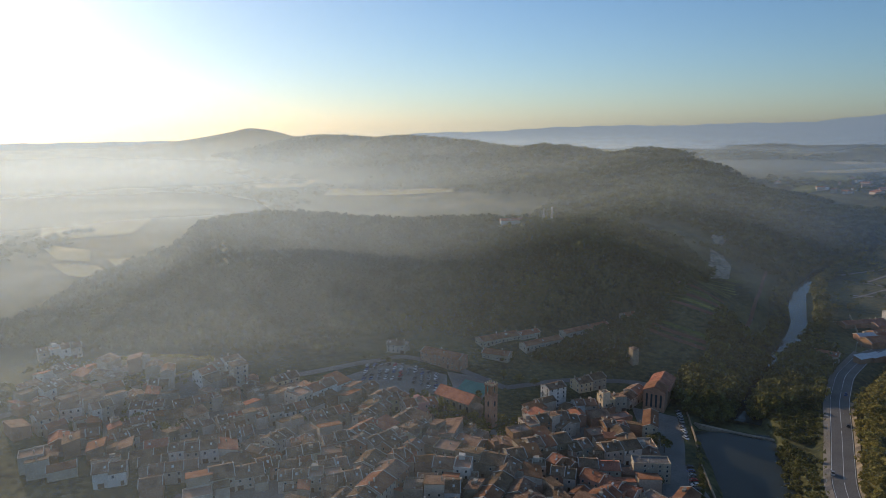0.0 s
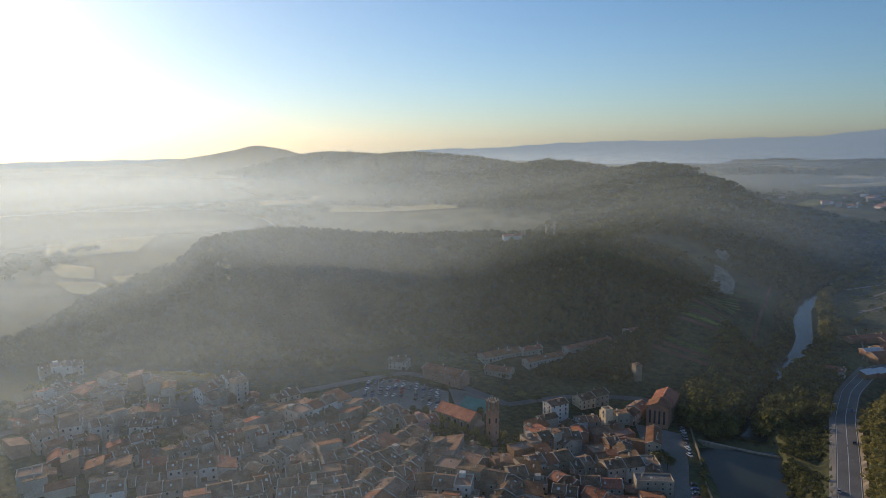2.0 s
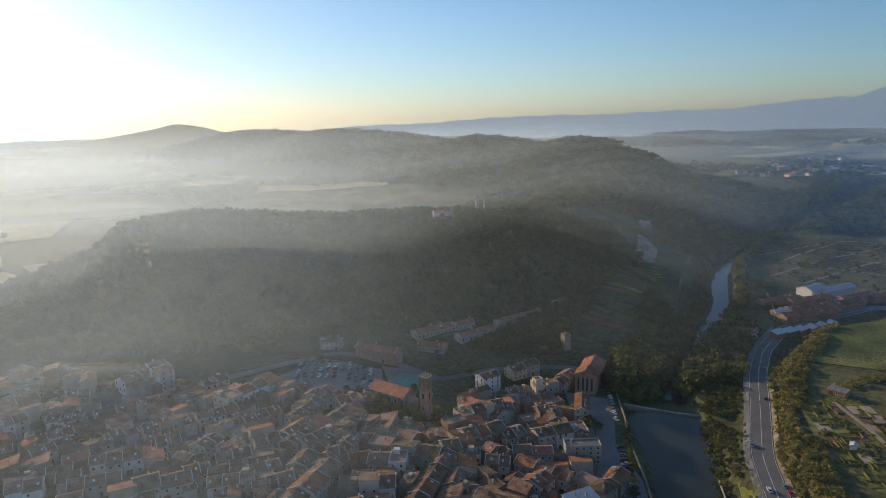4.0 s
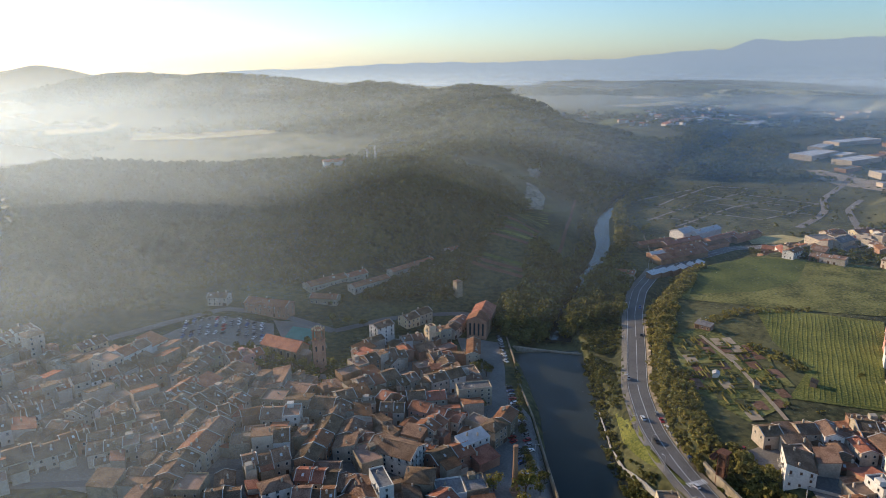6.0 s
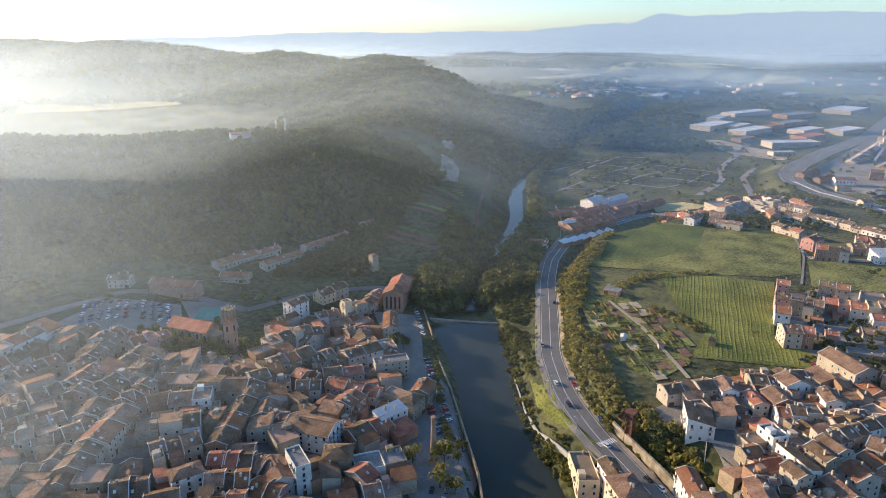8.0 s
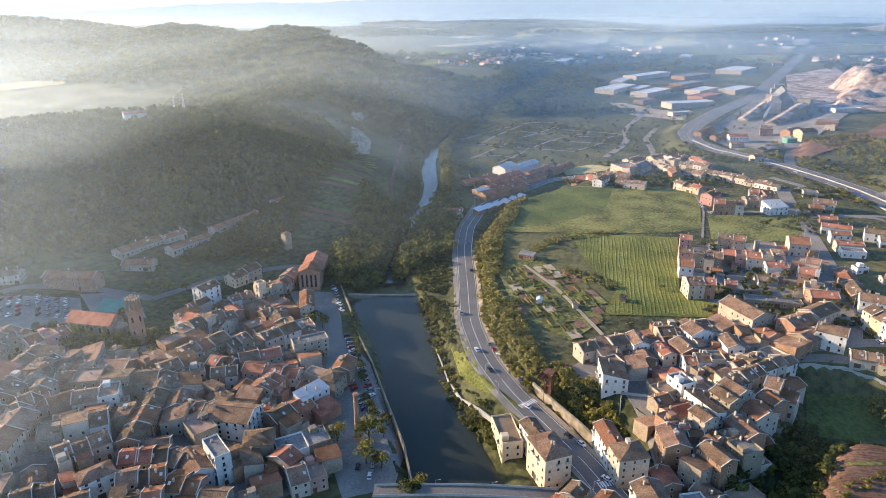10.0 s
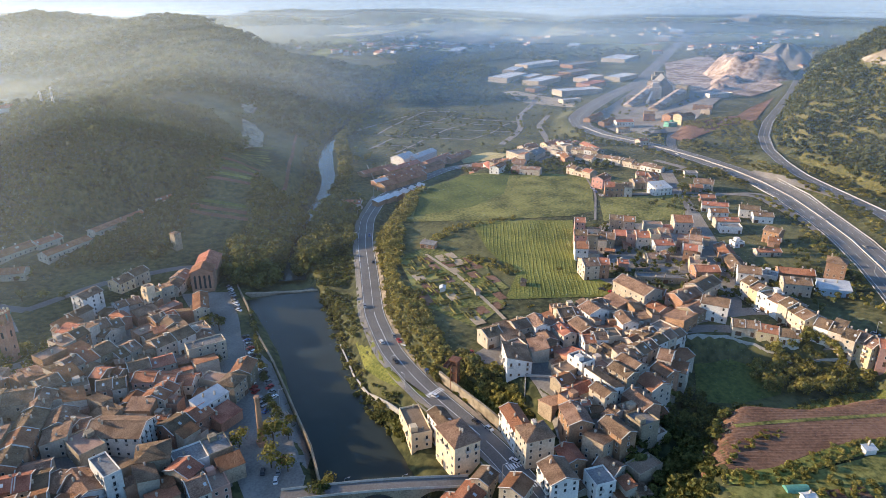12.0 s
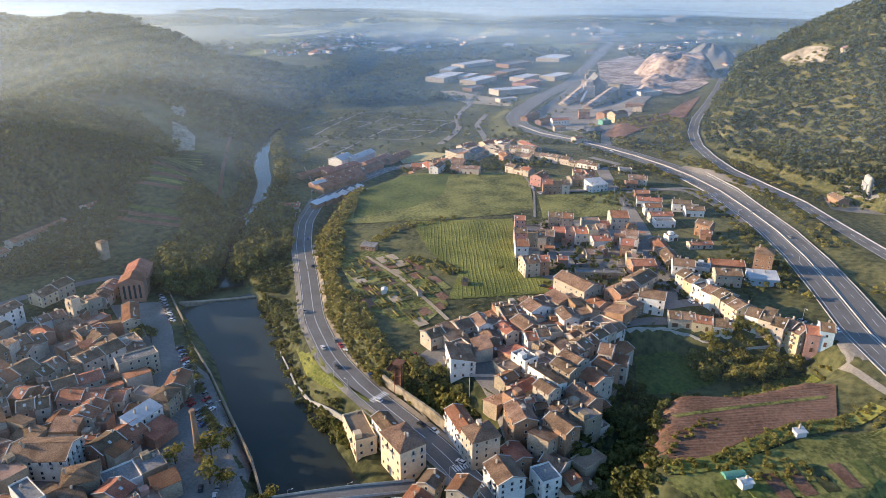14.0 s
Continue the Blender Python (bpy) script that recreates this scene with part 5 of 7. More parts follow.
# tall brick church by the river, in two steps
hall = thing("brick_church", "tall orange brick church with red tile roofs", "church", 138, 402, 4.0, 62)
for nm, L0, L1, wd, hh, dz in (("nave", -6, 20, 14, 10, 3.2), ("choir", -17, -6, 13, 13, 2.6)):
    part(nm, ([(L0, -wd / 2, -2), (L1, -wd / 2, -2), (L1, wd / 2, -2), (L0, wd / 2, -2), (L0, -wd / 2, hh), (L1, -wd / 2, hh), (L1, wd / 2, hh), (L0, wd / 2, hh), (L0, 0, hh + dz), (L1, 0, hh + dz)],
              [(0, 1, 5, 4), (1, 2, 6, 9, 5), (2, 3, 7, 6), (3, 0, 4, 8, 7)]), M["brick"], hall)
    e = .5
    part("roof", ([(L0 - e, -wd / 2 - e, hh - .2), (L1 + e, -wd / 2 - e, hh - .2), (L1 + e, 0, hh + dz + .15), (L0 - e, 0, hh + dz + .15), (L1 + e, wd / 2 + e, hh - .2), (L0 - e, wd / 2 + e, hh - .2),
                   (L0 - e, -wd / 2 - e, hh + .1), (L1 + e, -wd / 2 - e, hh + .1), (L1 + e, 0, hh + dz + .45), (L0 - e, 0, hh + dz + .45), (L1 + e, wd / 2 + e, hh + .1), (L0 - e, wd / 2 + e, hh + .1)],
                  [(6, 7, 8, 9), (9, 8, 10, 11), (1, 0, 3, 2), (2, 3, 5, 4), (0, 1, 7, 6), (4, 5, 11, 10), (1, 2, 8, 7), (2, 4, 10, 8), (3, 0, 6, 9), (5, 3, 9, 11)]), M["redtile"], hall)
for k in range(4):
    arch_window(hall, -4.2 + k * 2.8, 2.5, 1.2, 8.5, Matrix.Translation((-17, 0, 0)) @ Matrix.Rotation(radians(-90), 4, "Z"))
for k in range(8):
    arch_window(hall, -17 + k * 4.4, 3, 1.2, 5, Matrix.Rotation(radians(180), 4, "Z") @ Matrix.Translation((0, -7, 0)))
old = thing("stone_tower", "square old stone tower at the wood's edge", "tower", 137, 456, g(137, 456), 20)
part("shaft", box(-2.6, 2.6, -2.6, 2.6, -3, 11.5), M["stone"], old)
part("roof", ([(-3, -3, 11.5), (3, -3, 11.5), (3, 3, 11.5), (-3, 3, 11.5), (0, 0, 13)], [(3, 2, 1, 0), (0, 1, 4), (1, 2, 4), (2, 3, 4), (3, 0, 4)]), M["tile"], old)

# single large houses
house(68, 389, 13, 9, 28, 12.5, "white", "tile", "gable", 5)                       # white block of flats
house(117, 352, 22, 8, 72, 11, "pale", "redtile", "gable", 4)                    # flats with green balconies
house(103, 306, 18, 8, -5, 10, "pale", "grey", "flat", 4)                        # white flats
house(52, 258, 22, 14, -40, 9, "white", "tile", "gable", 4)                       # broad brown roof
house(58, 236, 12, 11, -20, 9, "stone", "tile", "hip", 3)
house(41, 231, 6, 14, 8, 13, "white", "grey", "flat", 5)                           # tall white flats
house(88, 260, 15, 7, 20, 9, "white", "metal", "shed", 3)
house(101, 268, 10, 9, 35, 9, "stone", "tile", "hip", 3)
house(110, 276, 12, 9, 50, 9, "stone", "redtile", "gable", 3)
house(0, 238, 12, 8, 12, 9, "white", "tile", "hip", 4)                           # white house with four storeys
house(-128, 392, 9, 9, 40, 15, "pale", "tile", "hip", 5)
house(-136, 402, 10, 8, 40, 12, "white", "tile", "gable", 4)
house(97, 378, 5, 5, 20, 15, "yellow", "terracotta", "flat", 5)
# school below the wood and its wings
for px, py, L, W, t, e in ((113, 511, 46, 8, 31, 4), (74, 482, 34, 9, 29, 4), (39, 462, 20, 10, -24, 4.5), (42, 492, 34, 11, 28, 4), (66, 500, 18, 9, 28, 4), (158, 548, 12, 8, 20, 4)):
    house(px, py, L, W, t, e, "pale", "redtile", "gable", 1, name="school_wing" if L > 20 else "house")
house(0, 446, 32, 12, -33, 8, "brick", "redtile", "gable", 3)
house(-34, 470, 14, 10, -18, 6, "pale", "tile", "gable", 2)

# detached houses towards the motorway and the hamlet by the works
for px, py, L, W, t, e, wl, rf in ((424, 443, 18, 9, 25, 6, "white", "redtile"), (493, 484, 16, 11, 20, 6, "pale", "tile"), (487, 458, 24, 14, 20, 6, "pale", "grey"), (555, 497, 14, 10, 10, 9, "yellow", "tile"), (551, 478, 13, 10, 15, 8, "white", "tile"), (495, 423, 16, 9, 60, 6, "brick", "redtile"),
                                   (451, 481, 16, 10, 20, 7, "yellow", "redtile"), (419, 463, 20, 8, 10, 4, "brick", "redtile"), (510, 470, 14, 9, 20, 6, "pale", "redtile"), (536, 462, 12, 9, 10, 7, "white", "redtile"), (570, 478, 12, 9, 30, 7, "pale", "redtile"), (530, 510, 14, 9, 30, 7, "brick", "redtile")):
    house(px, py, L, W, t, e, wl, rf, "gable", 0, group="detached houses")

house(781, 232, 14, 8, 30, 6, "yellow", "tile", "gable", 2)                         # ochre house on the wooded slope

# by the bridge and the motorway
house(140, 149, 11, 9, 20, 7, "pale", "redtile", "gable", 3)
house(133, 152, 9, 8, 20, 7, "brick", "redtile", "gable", 3)
house(148, 150, 8, 7, 20, 7.5, "stone", "tile", "gable", 3)
house(152, 138, 9, 9, 20, 7, "pale", "redtile", "gable", 3)
house(262, 334, 10, 5, -60, 3, "brick", "grey", "shed", 1, name="shed")
house(219, 70, 4, 3, -30, 2.6, "white", "metal", "gable", 1, name="garden_hut", glaze=False)
house(262, 68, 4.5, 2.6, -30, 2.2, "white", "metal", "shed", 1, name="garden_hut", glaze=False)
house(240, 260, 4, 2.5, 60, 2.4, "pale", "tile", "shed", 1, name="garden_hut", glaze=False, extra=False)
house(228, 276, 4, 3, 50, 2.5, "white", "metal", "gable", 1, name="garden_hut", glaze=False, extra=False)
house(268, 252, 5, 3, 40, 2.5, "brick", "tile", "shed", 1, name="garden_hut", glaze=False, extra=False)

infill([(-200, 285), (-110, 262), (-40, 228), (40, 205), (80, 212), (98, 262), (110, 300), (112, 345), (100, 395), (70, 405), (40, 360), (30, 335), (-12, 345), (-25, 380), (-60, 395), (-100, 385), (-150, 405), (-200, 400), (-250, 400), (-240, 340)], 5.5, 5.8, 230,
       [(8, 372, 20), (26, 354, 7)])
infill([(200, 205), (228, 222), (300, 205), (300, 178), (262, 142), (235, 128), (190, 112), (170, 118), (183, 150), (202, 185)], 5.5, 4.2, 60, [(202, 178, 11)])
infill([(306, 245), (350, 290), (400, 290), (430, 250), (400, 200), (330, 225)], 8, 3.4, 14)
infill([(416, 455), (500, 498), (560, 500), (556, 470), (494, 415), (440, 430)], 10, 5.0, 18)

# works beyond the field: long brick sheds, a white hall, a curved canopy
for px, py, L, W, t, e, wl, rf in ((352, 494, 56, 13, 12, 5, "brick", "redtile"), (366, 512, 50, 12, 12, 5, "brick", "redtile"), (398, 518, 46, 11, 14, 5, "brick", "redtile"), (380, 534, 46, 10, 12, 5, "brick", "redtile"),
                                   (425, 536, 44, 12, 20, 6, "brick", "redtile"), (352, 536, 40, 9, 10, 4, "brick", "redtile"), (456, 540, 40, 10, 18, 5, "brick", "redtile"),
                                   (400, 560, 22, 16, 20, 7, "white", "metal"), (424, 560, 40, 12, 20, 7, "white", "metal"), (279, 460, 16, 9, -40, 6, "pale", "redtile"), (340, 505, 26, 7, 8, 4.5, "brick", "metal")):
    house(px, py, L, W, t, e, wl, rf, "gable", 1, name="factory_shed" if L > 20 else "house", glaze=L < 20, group="works by the river")
for k in range(6):
    ang = 8 + k * 5
    house(302 + k * 11.2, 455 + k * 3.6, 11, 6, ang + 12, 4, "brick", "metal", "shed", 1, name="canopy", glaze=False, extra=False, group="curved roadside canopy")
# halls of the industrial ground
for px, py, L, W, t, e, rf in ((885, 915, 110, 46, 22, 9, "metal"), (908, 852, 100, 40, 16, 9, "metal"), (868, 735, 92, 36, -14, 9, "metal"), (945, 770, 70, 34, 12, 9, "redtile"), (1000, 822, 80, 36, 14, 9, "metal"), (1060, 796, 90, 40, 12, 9, "metal"),
                               (1090, 1040, 150, 40, 12, 9, "metal"), (1165, 990, 110, 40, 8, 9, "grey"), (1360, 1030, 130, 70, 20, 10, "metal"), (1050, 900, 90, 34, 10, 8, "grey"), (960, 980, 80, 30, 30, 8, "metal"), (800, 690, 40, 16, -10, 6, "metal"),
                               (1500, 1700, 200, 40, 35, 9, "metal"), (1300, 1600, 160, 50, 40, 9, "grey"), (1700, 1900, 200, 50, 30, 10, "metal"), (2300, 1500, 200, 60, 30, 10, "metal"), (2600, 1250, 160, 60, 10, 10, "metal"), (3600, 1900, 420, 90, 20, 22, "metal"), (3300, 1800, 200, 90, 25, 18, "metal"), (1230, 1480, 150, 40, 40, 9, "metal"), (1120, 1560, 120, 40, 40, 9, "metal"), (2000, 1350, 150, 50, 30, 9, "metal"), (1800, 1250, 110, 50, 30, 8, "grey"), (1640, 1420, 120, 40, 35, 9, "metal"), (930, 900, 60, 26, 20, 7, "metal"), (985, 880, 50, 24, 14, 7, "redtile"), (840, 800, 50, 22, 16, 6, "grey")):
    wl = "pale" if rf == "metal" else "brick"
    house(px, py, L * .85, W * .8, t, e * .8, wl, rf, "flat", 1, name="industrial_hall", glaze=False, extra=False, group="industrial halls")
# villages far out on the plain
vil = random.Random(5)
for tone, rf in (("white", "tile"), ("pale", "redtile")):
    wv, wf, rv, rf_ = [], [], [], []
    for cx, cy, n_, r in ((1150, 1620, 34, 130), (1450, 1800, 26, 160), (1000, 1500, 16, 90), (1900, 1700, 22, 220), (1850, 1050, 14, 120), (2300, 1100, 18, 180), (1560, 620, 10, 60), (2700, 1800, 20, 260)):
        for _ in range(n_ // 2):
            x, y = cx + vil.gauss(0, r), cy + vil.gauss(0, r * .45)
            L, W, e = vil.uniform(5, 13), vil.uniform(4.5, 6.5), vil.uniform(5, 9)
            m = pose(x, y, float(drape(x, y, 0)), 0, 0, vil.uniform(0, 180))
            v, f = box(-L, L, -W, W, -3, e)
            wv, wf = join((wv, wf), ([tuple(m @ Vector(p)) for p in v], f))
            v = [(-L - .4, -W - .4, e + .02), (L + .4, -W - .4, e + .02), (L + .4, W + .4, e + .02), (-L - .4, W + .4, e + .02), (-L - .4, 0, e + .4 * W), (L + .4, 0, e + .4 * W)]
            rv, rf_ = join((rv, rf_), ([tuple(m @ Vector(p)) for p in v], [(0, 1, 5, 4), (2, 3, 4, 5), (1, 2, 5), (3, 0, 4), (3, 2, 1, 0)]))
    tagged(put("far_village", data("far_village", wv + rv, wf + [tuple(i + len(wv) for i in q) for q in rf_], [M[tone], M[rf]], [0] * len(wf) + [1] * len(rf_))),
           f"{tone} houses with {'brown' if rf == 'tile' else 'red'} roofs far out on the plain", "village", kind="stuff")
far_stack = thing("water_tower", "slim pale tower on the plain", "tower", 3015, 2670, g(3015, 2670))
part("shaft", tube([(0, 0, -3), (0, 0, 40), (0, 0, 46)], [7, 6, 9], 12), M["concrete"], far_stack)

# mineral works: hall, silos, conveyors, heaps
def mound(name, x, y, rx, ry, h, mat, label, turn=0.0, flat=.25):
    v, f, rings, segs = [], [], 18, 64
    for i in range(rings + 1):
        r = i / rings
        for k in range(segs):
            a = 2 * math.pi * k / segs
            px, py = rx * r * math.cos(a) * (1 + .1 * math.sin(3 * a + 1)), ry * r * math.sin(a) * (1 + .08 * math.sin(5 * a))
            hh = h * (1 - float(step(flat, 1, np.array(r)))) * (1 + .06 * math.sin(7 * a + 5 * r))
            hh = .55 * hh + .45 * h / 5 * (math.floor(5 * hh / h) + float(step(.55, 1, np.array(5 * hh / h % 1)))) if h > 30 else hh   # worn benches
            hh += (1.6 * float(wave(px, py, 7, 2)) + .9 * float(wave(px, py, 2.6, 1)) + .5 * math.sin(23 * a)) * min(1, h / 30) * (r < .96)
            c, s = math.cos(radians(turn)), math.sin(radians(turn))
            wx, wy = x + c * px - s * py, y + s * px + c * py
            v.append((wx, wy, float(drape(wx, wy, 0)) + hh - 1.5 * (r > .95)))
        if i:
            n0 = (i - 1) * segs
            f += [(n0 + k, n0 + (k + 1) % segs, n0 + segs + (k + 1) % segs, n0 + segs + k) for k in range(segs)]
    return tagged(put(name, data(name, v, f, mat, smooth=True)), label, "spoil heap")


mound("spoil_heap", 1285, 668, 135, 85, 40, M["spoil"], "tall pinkish heap of mining spoil with worn benches", 27, .5)
mound("spoil_heap", 1500, 712, 120, 80, 48, M["paved"], "smooth grey dome of mining spoil", 20, .1)
mound("spoil_heap", 1160, 640, 60, 34, 13, M["spoil"], "low pale heap of mining spoil", 15)
mound("spoil_heap", 1060, 600, 50, 24, 9, M["spoil"], "low pale heap of mining spoil", 40)
works = thing("mineral_works", "grey and ochre mineral works with halls and conveyors", "factory", 960, 640, g(960, 640), 40)
part("hall", ([(-30, -14, -3), (30, -14, -3), (30, 14, -3), (-30, 14, -3), (-30, -14, 14), (30, -14, 14), (30, 14, 14), (-30, 14, 14), (-30, 0, 30), (30, 0, 30)],
              [(0, 1, 5, 4), (1, 2, 6, 9, 5), (2, 3, 7, 6), (3, 0, 4, 8, 7), (4, 5, 9, 8), (6, 7, 8, 9)]), M["grey"], works)
part("hall", join(box(40, 62, -10, 12, -3, 24), box(44, 56, -6, 8, 24, 30)), M["stone"], works)
part("hall", join(box(-62, -40, 6, 24, -3, 18), box(-58, -46, 10, 20, 18, 25)), M["pale"], works)
for k in range(4):
    part("silo", tube([(-20 + k * 9, -26, -3), (-20 + k * 9, -26, 13), (-20 + k * 9, -26, 15)], [3.6, 3.6, .4], 14), M["sand"], works)
for p0, p1 in (((62, 0, 22), (120, -30, 3)), ((-40, 14, 16), (-110, 30, 2)), ((30, -10, 12), (70, -70, 3))):
    w = Vector(p1) - Vector(p0)
    m = Matrix.Translation(p0) @ w.to_track_quat("X", "Z").to_matrix().to_4x4()
    part("conveyor", box(0, w.length, -1.6, 1.6, -1.4, 1.4), M["steel"], works, m)
    for k in range(1, 4):
        q0 = Vector(p0) + w * k / 4
        part("trestle", join(box(q0.x - .4, q0.x + .4, q0.y - 1.5, q0.y - .9, -4, q0.z), box(q0.x - .4, q0.x + .4, q0.y + .9, q0.y + 1.5, -4, q0.z)), M["steel"], works)
for px, py, L, W, t, e, wl, rf, form in ((689, 552, 47, 9, 19, 6, "brick", "redtile", "gable"),
                                       (692, 533, 36, 8, 16, 6, "brick", "redtile", "gable"),
                                       (698, 512, 22, 10, -32, 8, "white", "redtile", "gable"),
                                       (674, 494, 14, 8, -36, 5, "pale", "tile", "gable"),
                                       (755, 516, 14, 12, -52, 10, "brick", "tile", "gable"),
                                       (763, 488, 27, 12, 3, 9, "brick", "redtile", "gable"),
                                       (752, 464, 22, 14, -12, 12, "yellow", "redtile", "gable"),
                                       (726, 465, 12, 10, -23, 6, "green", "metal", "flat"),
                                       (968, 546, 42, 12, -19, 6, "white", "metal", "flat"),
                                       (858, 504, 25, 8, -61, 5, "brick", "tile", "gable"),
                                       (828, 481, 12, 8, -71, 5, "pale", "metal", "flat"),
                                       (612, 423, 12, 8, -11, 5, "pale", "redtile", "gable"),
                                       (547, 494, 16, 12, -7, 9, "yellow", "redtile", "gable"),
                                       (556, 482, 13, 12, -25, 10, "yellow", "redtile", "gable"),
                                       (529, 508, 21, 12, -1, 7, "pale", "redtile", "gable"),
                                       (490, 465, 54, 22, -97, 6, "pale", "grey", "flat"),
                                       (459, 482, 10, 9, -19, 9, "yellow", "tile", "gable"),
                                       (444, 489, 17, 10, -45, 5, "brick", "redtile", "gable"),
                                       (430, 456, 37, 9, -116, 6, "white", "redtile", "gable"),
                                       (543, 433, 34, 9, -111, 6, "pale", "redtile", "gable")):
    house(px, py, L, W, t, e, wl, rf, form, name="works_building", group="buildings of the mineral works")
for p0, p1, high, wide in (((821.8, 599.9), (922.7, 630.9), 20, 13), ((820.0, 556.1), (931.5, 586.0), 17, 14)):
    gallery = thing("conveyor_gallery", "large inclined beige conveyor hall of the mineral works", "factory", *p0, g(*p0), math.degrees(math.atan2(p1[1] - p0[1], p1[0] - p0[0])))
    run, hw = math.dist(p0, p1), wide / 2
    part("wall", ([(0, -hw, -2), (run, -hw, -2), (run, hw, -2), (0, hw, -2), (0, -hw, 3), (run, -hw, high), (run, hw, high), (0, hw, 3)],
                  [(0, 1, 5, 4), (1, 2, 6, 5), (2, 3, 7, 6), (3, 0, 4, 7), (3, 2, 1, 0)]), M["sand"], gallery)
    part("roof", ([(-1, -hw - .6, 3), (run + 1, -hw - .6, high), (run + 1, hw + .6, high), (-1, hw + .6, 3), (-1, 0, 5.4), (run + 1, 0, high + 2.4)], [(0, 1, 5, 4), (2, 3, 4, 5), (1, 2, 5), (3, 0, 4), (3, 2, 1, 0)]), M["spoil"], gallery)
    part("head_house", box(run - 2, run + 14, -hw - 2, hw + 2, -2, high + 6), M["stone"], gallery)
house(565, 152, 14, 9, 50, 5, "brick", "tile", "gable", 1)
plant = thing("concrete_plant", "pale concrete batching plant beside the motorway", "plant", 574, 136, g(574, 136), 30)
for k in range(3):
    part("silo", tube([(k * 4.5, 0, -2), (k * 4.5, 0, 3), (k * 4.5, 0, 13), (k * 4.5, 0, 14.5)], [1.0, 1.9, 1.9, .3], 12), M["concrete"], plant)
part("frame", join(box(-1, 10, -2.4, -2, -2, 9), box(-1, 10, 2, 2.4, -2, 9), box(-1.5, 10.5, -2.6, 2.6, 8.6, 9.2)), M["steel"], plant)
patch("pavement", [(545, 150), (575, 165), (612, 130), (590, 100), (560, 118)], M["paved"], 0.4, "pale concrete yard", "yard")

# ---- bridge, mast, lift ----
bridge = thing("bridge", "pale stone arch bridge with railings", "bridge", 0, 0, 0)
P0, P1 = Vector((88, 192)), Vector((146, 156))
bt = (P1 - P0).normalized()
bn = Vector((bt.y, -bt.x))
v, f, N_ = [], [], 48
for i in range(N_ + 1):
    s = i / N_
    p = P0.lerp(P1, s)
    top_ = 8.0 + 1.2 * math.sin(math.pi * s)
    u = (s * 3) % 1.0
    under = -2.5 + (top_ - 1.0 + 2.5) * math.sqrt(max(0, 1 - ((u - .5) / .44) ** 2)) if abs(u - .5) < .44 else -2.5
    for off in (-3, 3):
        w = p + bn * off
        v += [(w.x, w.y, under), (w.x, w.y, top_)]
    if i:
        k = 4 * (i - 1)
        f += [(k, k + 1, k + 5, k + 4), (k + 3, k + 2, k + 6, k + 7), (k + 1, k + 3, k + 7, k + 5), (k + 2, k, k + 4, k + 6)]
part("deck", (v, f), M["stone"], bridge)
v, f = [], []
for i in range(N_ + 1):
    p = P0.lerp(P1, i / N_)
    z = 8.02 + 1.2 * math.sin(math.pi * i / N_)
    for off in (-2.5, 2.5):
        w = p + bn * off
        v.append((w.x, w.y, z))
    if i:
        f.append((2 * i - 2, 2 * i - 1, 2 * i + 1, 2 * i))
part("roadway", (v, f), M["asphalt"], bridge)
for off in (-2.85, 2.85):
    v, f = [], []
    for i in range(N_ + 1):
        p, z = P0.lerp(P1, i / N_) + bn * off, 8 + 1.2 * math.sin(math.pi * i / N_)
        v += [(p.x - .1, p.y, z - .1), (p.x + .1, p.y, z - .1), (p.x + .1, p.y, z + 1.0), (p.x - .1, p.y, z + 1.0)]
        if i:
            k = 4 * (i - 1)
            f += [(k + j, k + (j + 1) % 4, k + 4 + (j + 1) % 4, k + 4 + j) for j in range(4)]
    part("parapet", (v, f), M["concrete"], bridge)


def lattice(name, label, x, y, high, half, mat):
    ob = thing(name, label, "mast", x, y, g(x, y))
    bars = []
    for sx in (-1, 1):
        for sy in (-1, 1):
            v_, f_ = box(-.12, .12, -.12, .12, -1, high)
            bars.append(([(a + sx * half * (1 - .65 * max(c, 0) / high), b + sy * half * (1 - .65 * max(c, 0) / high), c) for a, b, c in v_], f_))
    part("leg_frame", join(*bars), mat, ob)
    rungs = []
    for k in range(1, 11):
        z = high * k / 11
        h = half * (1 - .65 * z / high)
        rungs += [box(-h, h, -h - .06, -h + .06, z - .06, z + .06), box(-h, h, h - .06, h + .06, z - .06, z + .06), box(-h - .06, -h + .06, -h, h, z - .06, z + .06), box(h - .06, h + .06, -h, h, z - .06, z + .06)]
    part("brace", join(*rungs), mat, ob)
    for k in range(5):
        a = k * 1.3
        part("aerial", tube([(math.cos(a) * 1.1, math.sin(a) * 1.1, high * .72 + k), (math.cos(a) * 1.1, math.sin(a) * 1.1, high * .72 + k + 1.6)], [.14, .14], 8), M["steel"], ob)
    return ob


lattice("radio_mast", "white lattice radio mast on the wooded hilltop", 110, 662, 17, 1.0, M["steel"])
lattice("radio_mast", "slim lattice mast on the wooded hilltop", 102, 664, 14, 1.0, M["steel"])
house(70, 672, 22, 9, 5, 4, "white", "redtile", "gable", 1, glaze=False)
lift = thing("lift_tower", "rust-brown steel lift tower against the cliff", "lift", 180, 206, 9, 25)
part("shaft", join(*[box(sx * 1.5 - .18, sx * 1.5 + .18, sy * 1.5 - .18, sy * 1.5 + .18, -1, 14.5) for sx in (-1, 1) for sy in (-1, 1)], *[box(-1.6, 1.6, -1.6, 1.6, z, z + .25) for z in (4, 8, 12)], box(-1.2, 1.2, -1.2, 1.2, -1, 14)), M["rust"], lift)
part("cabin_roof", box(-2.2, 2.2, -2.2, 2.2, 14.4, 14.9), M["rust"], lift)
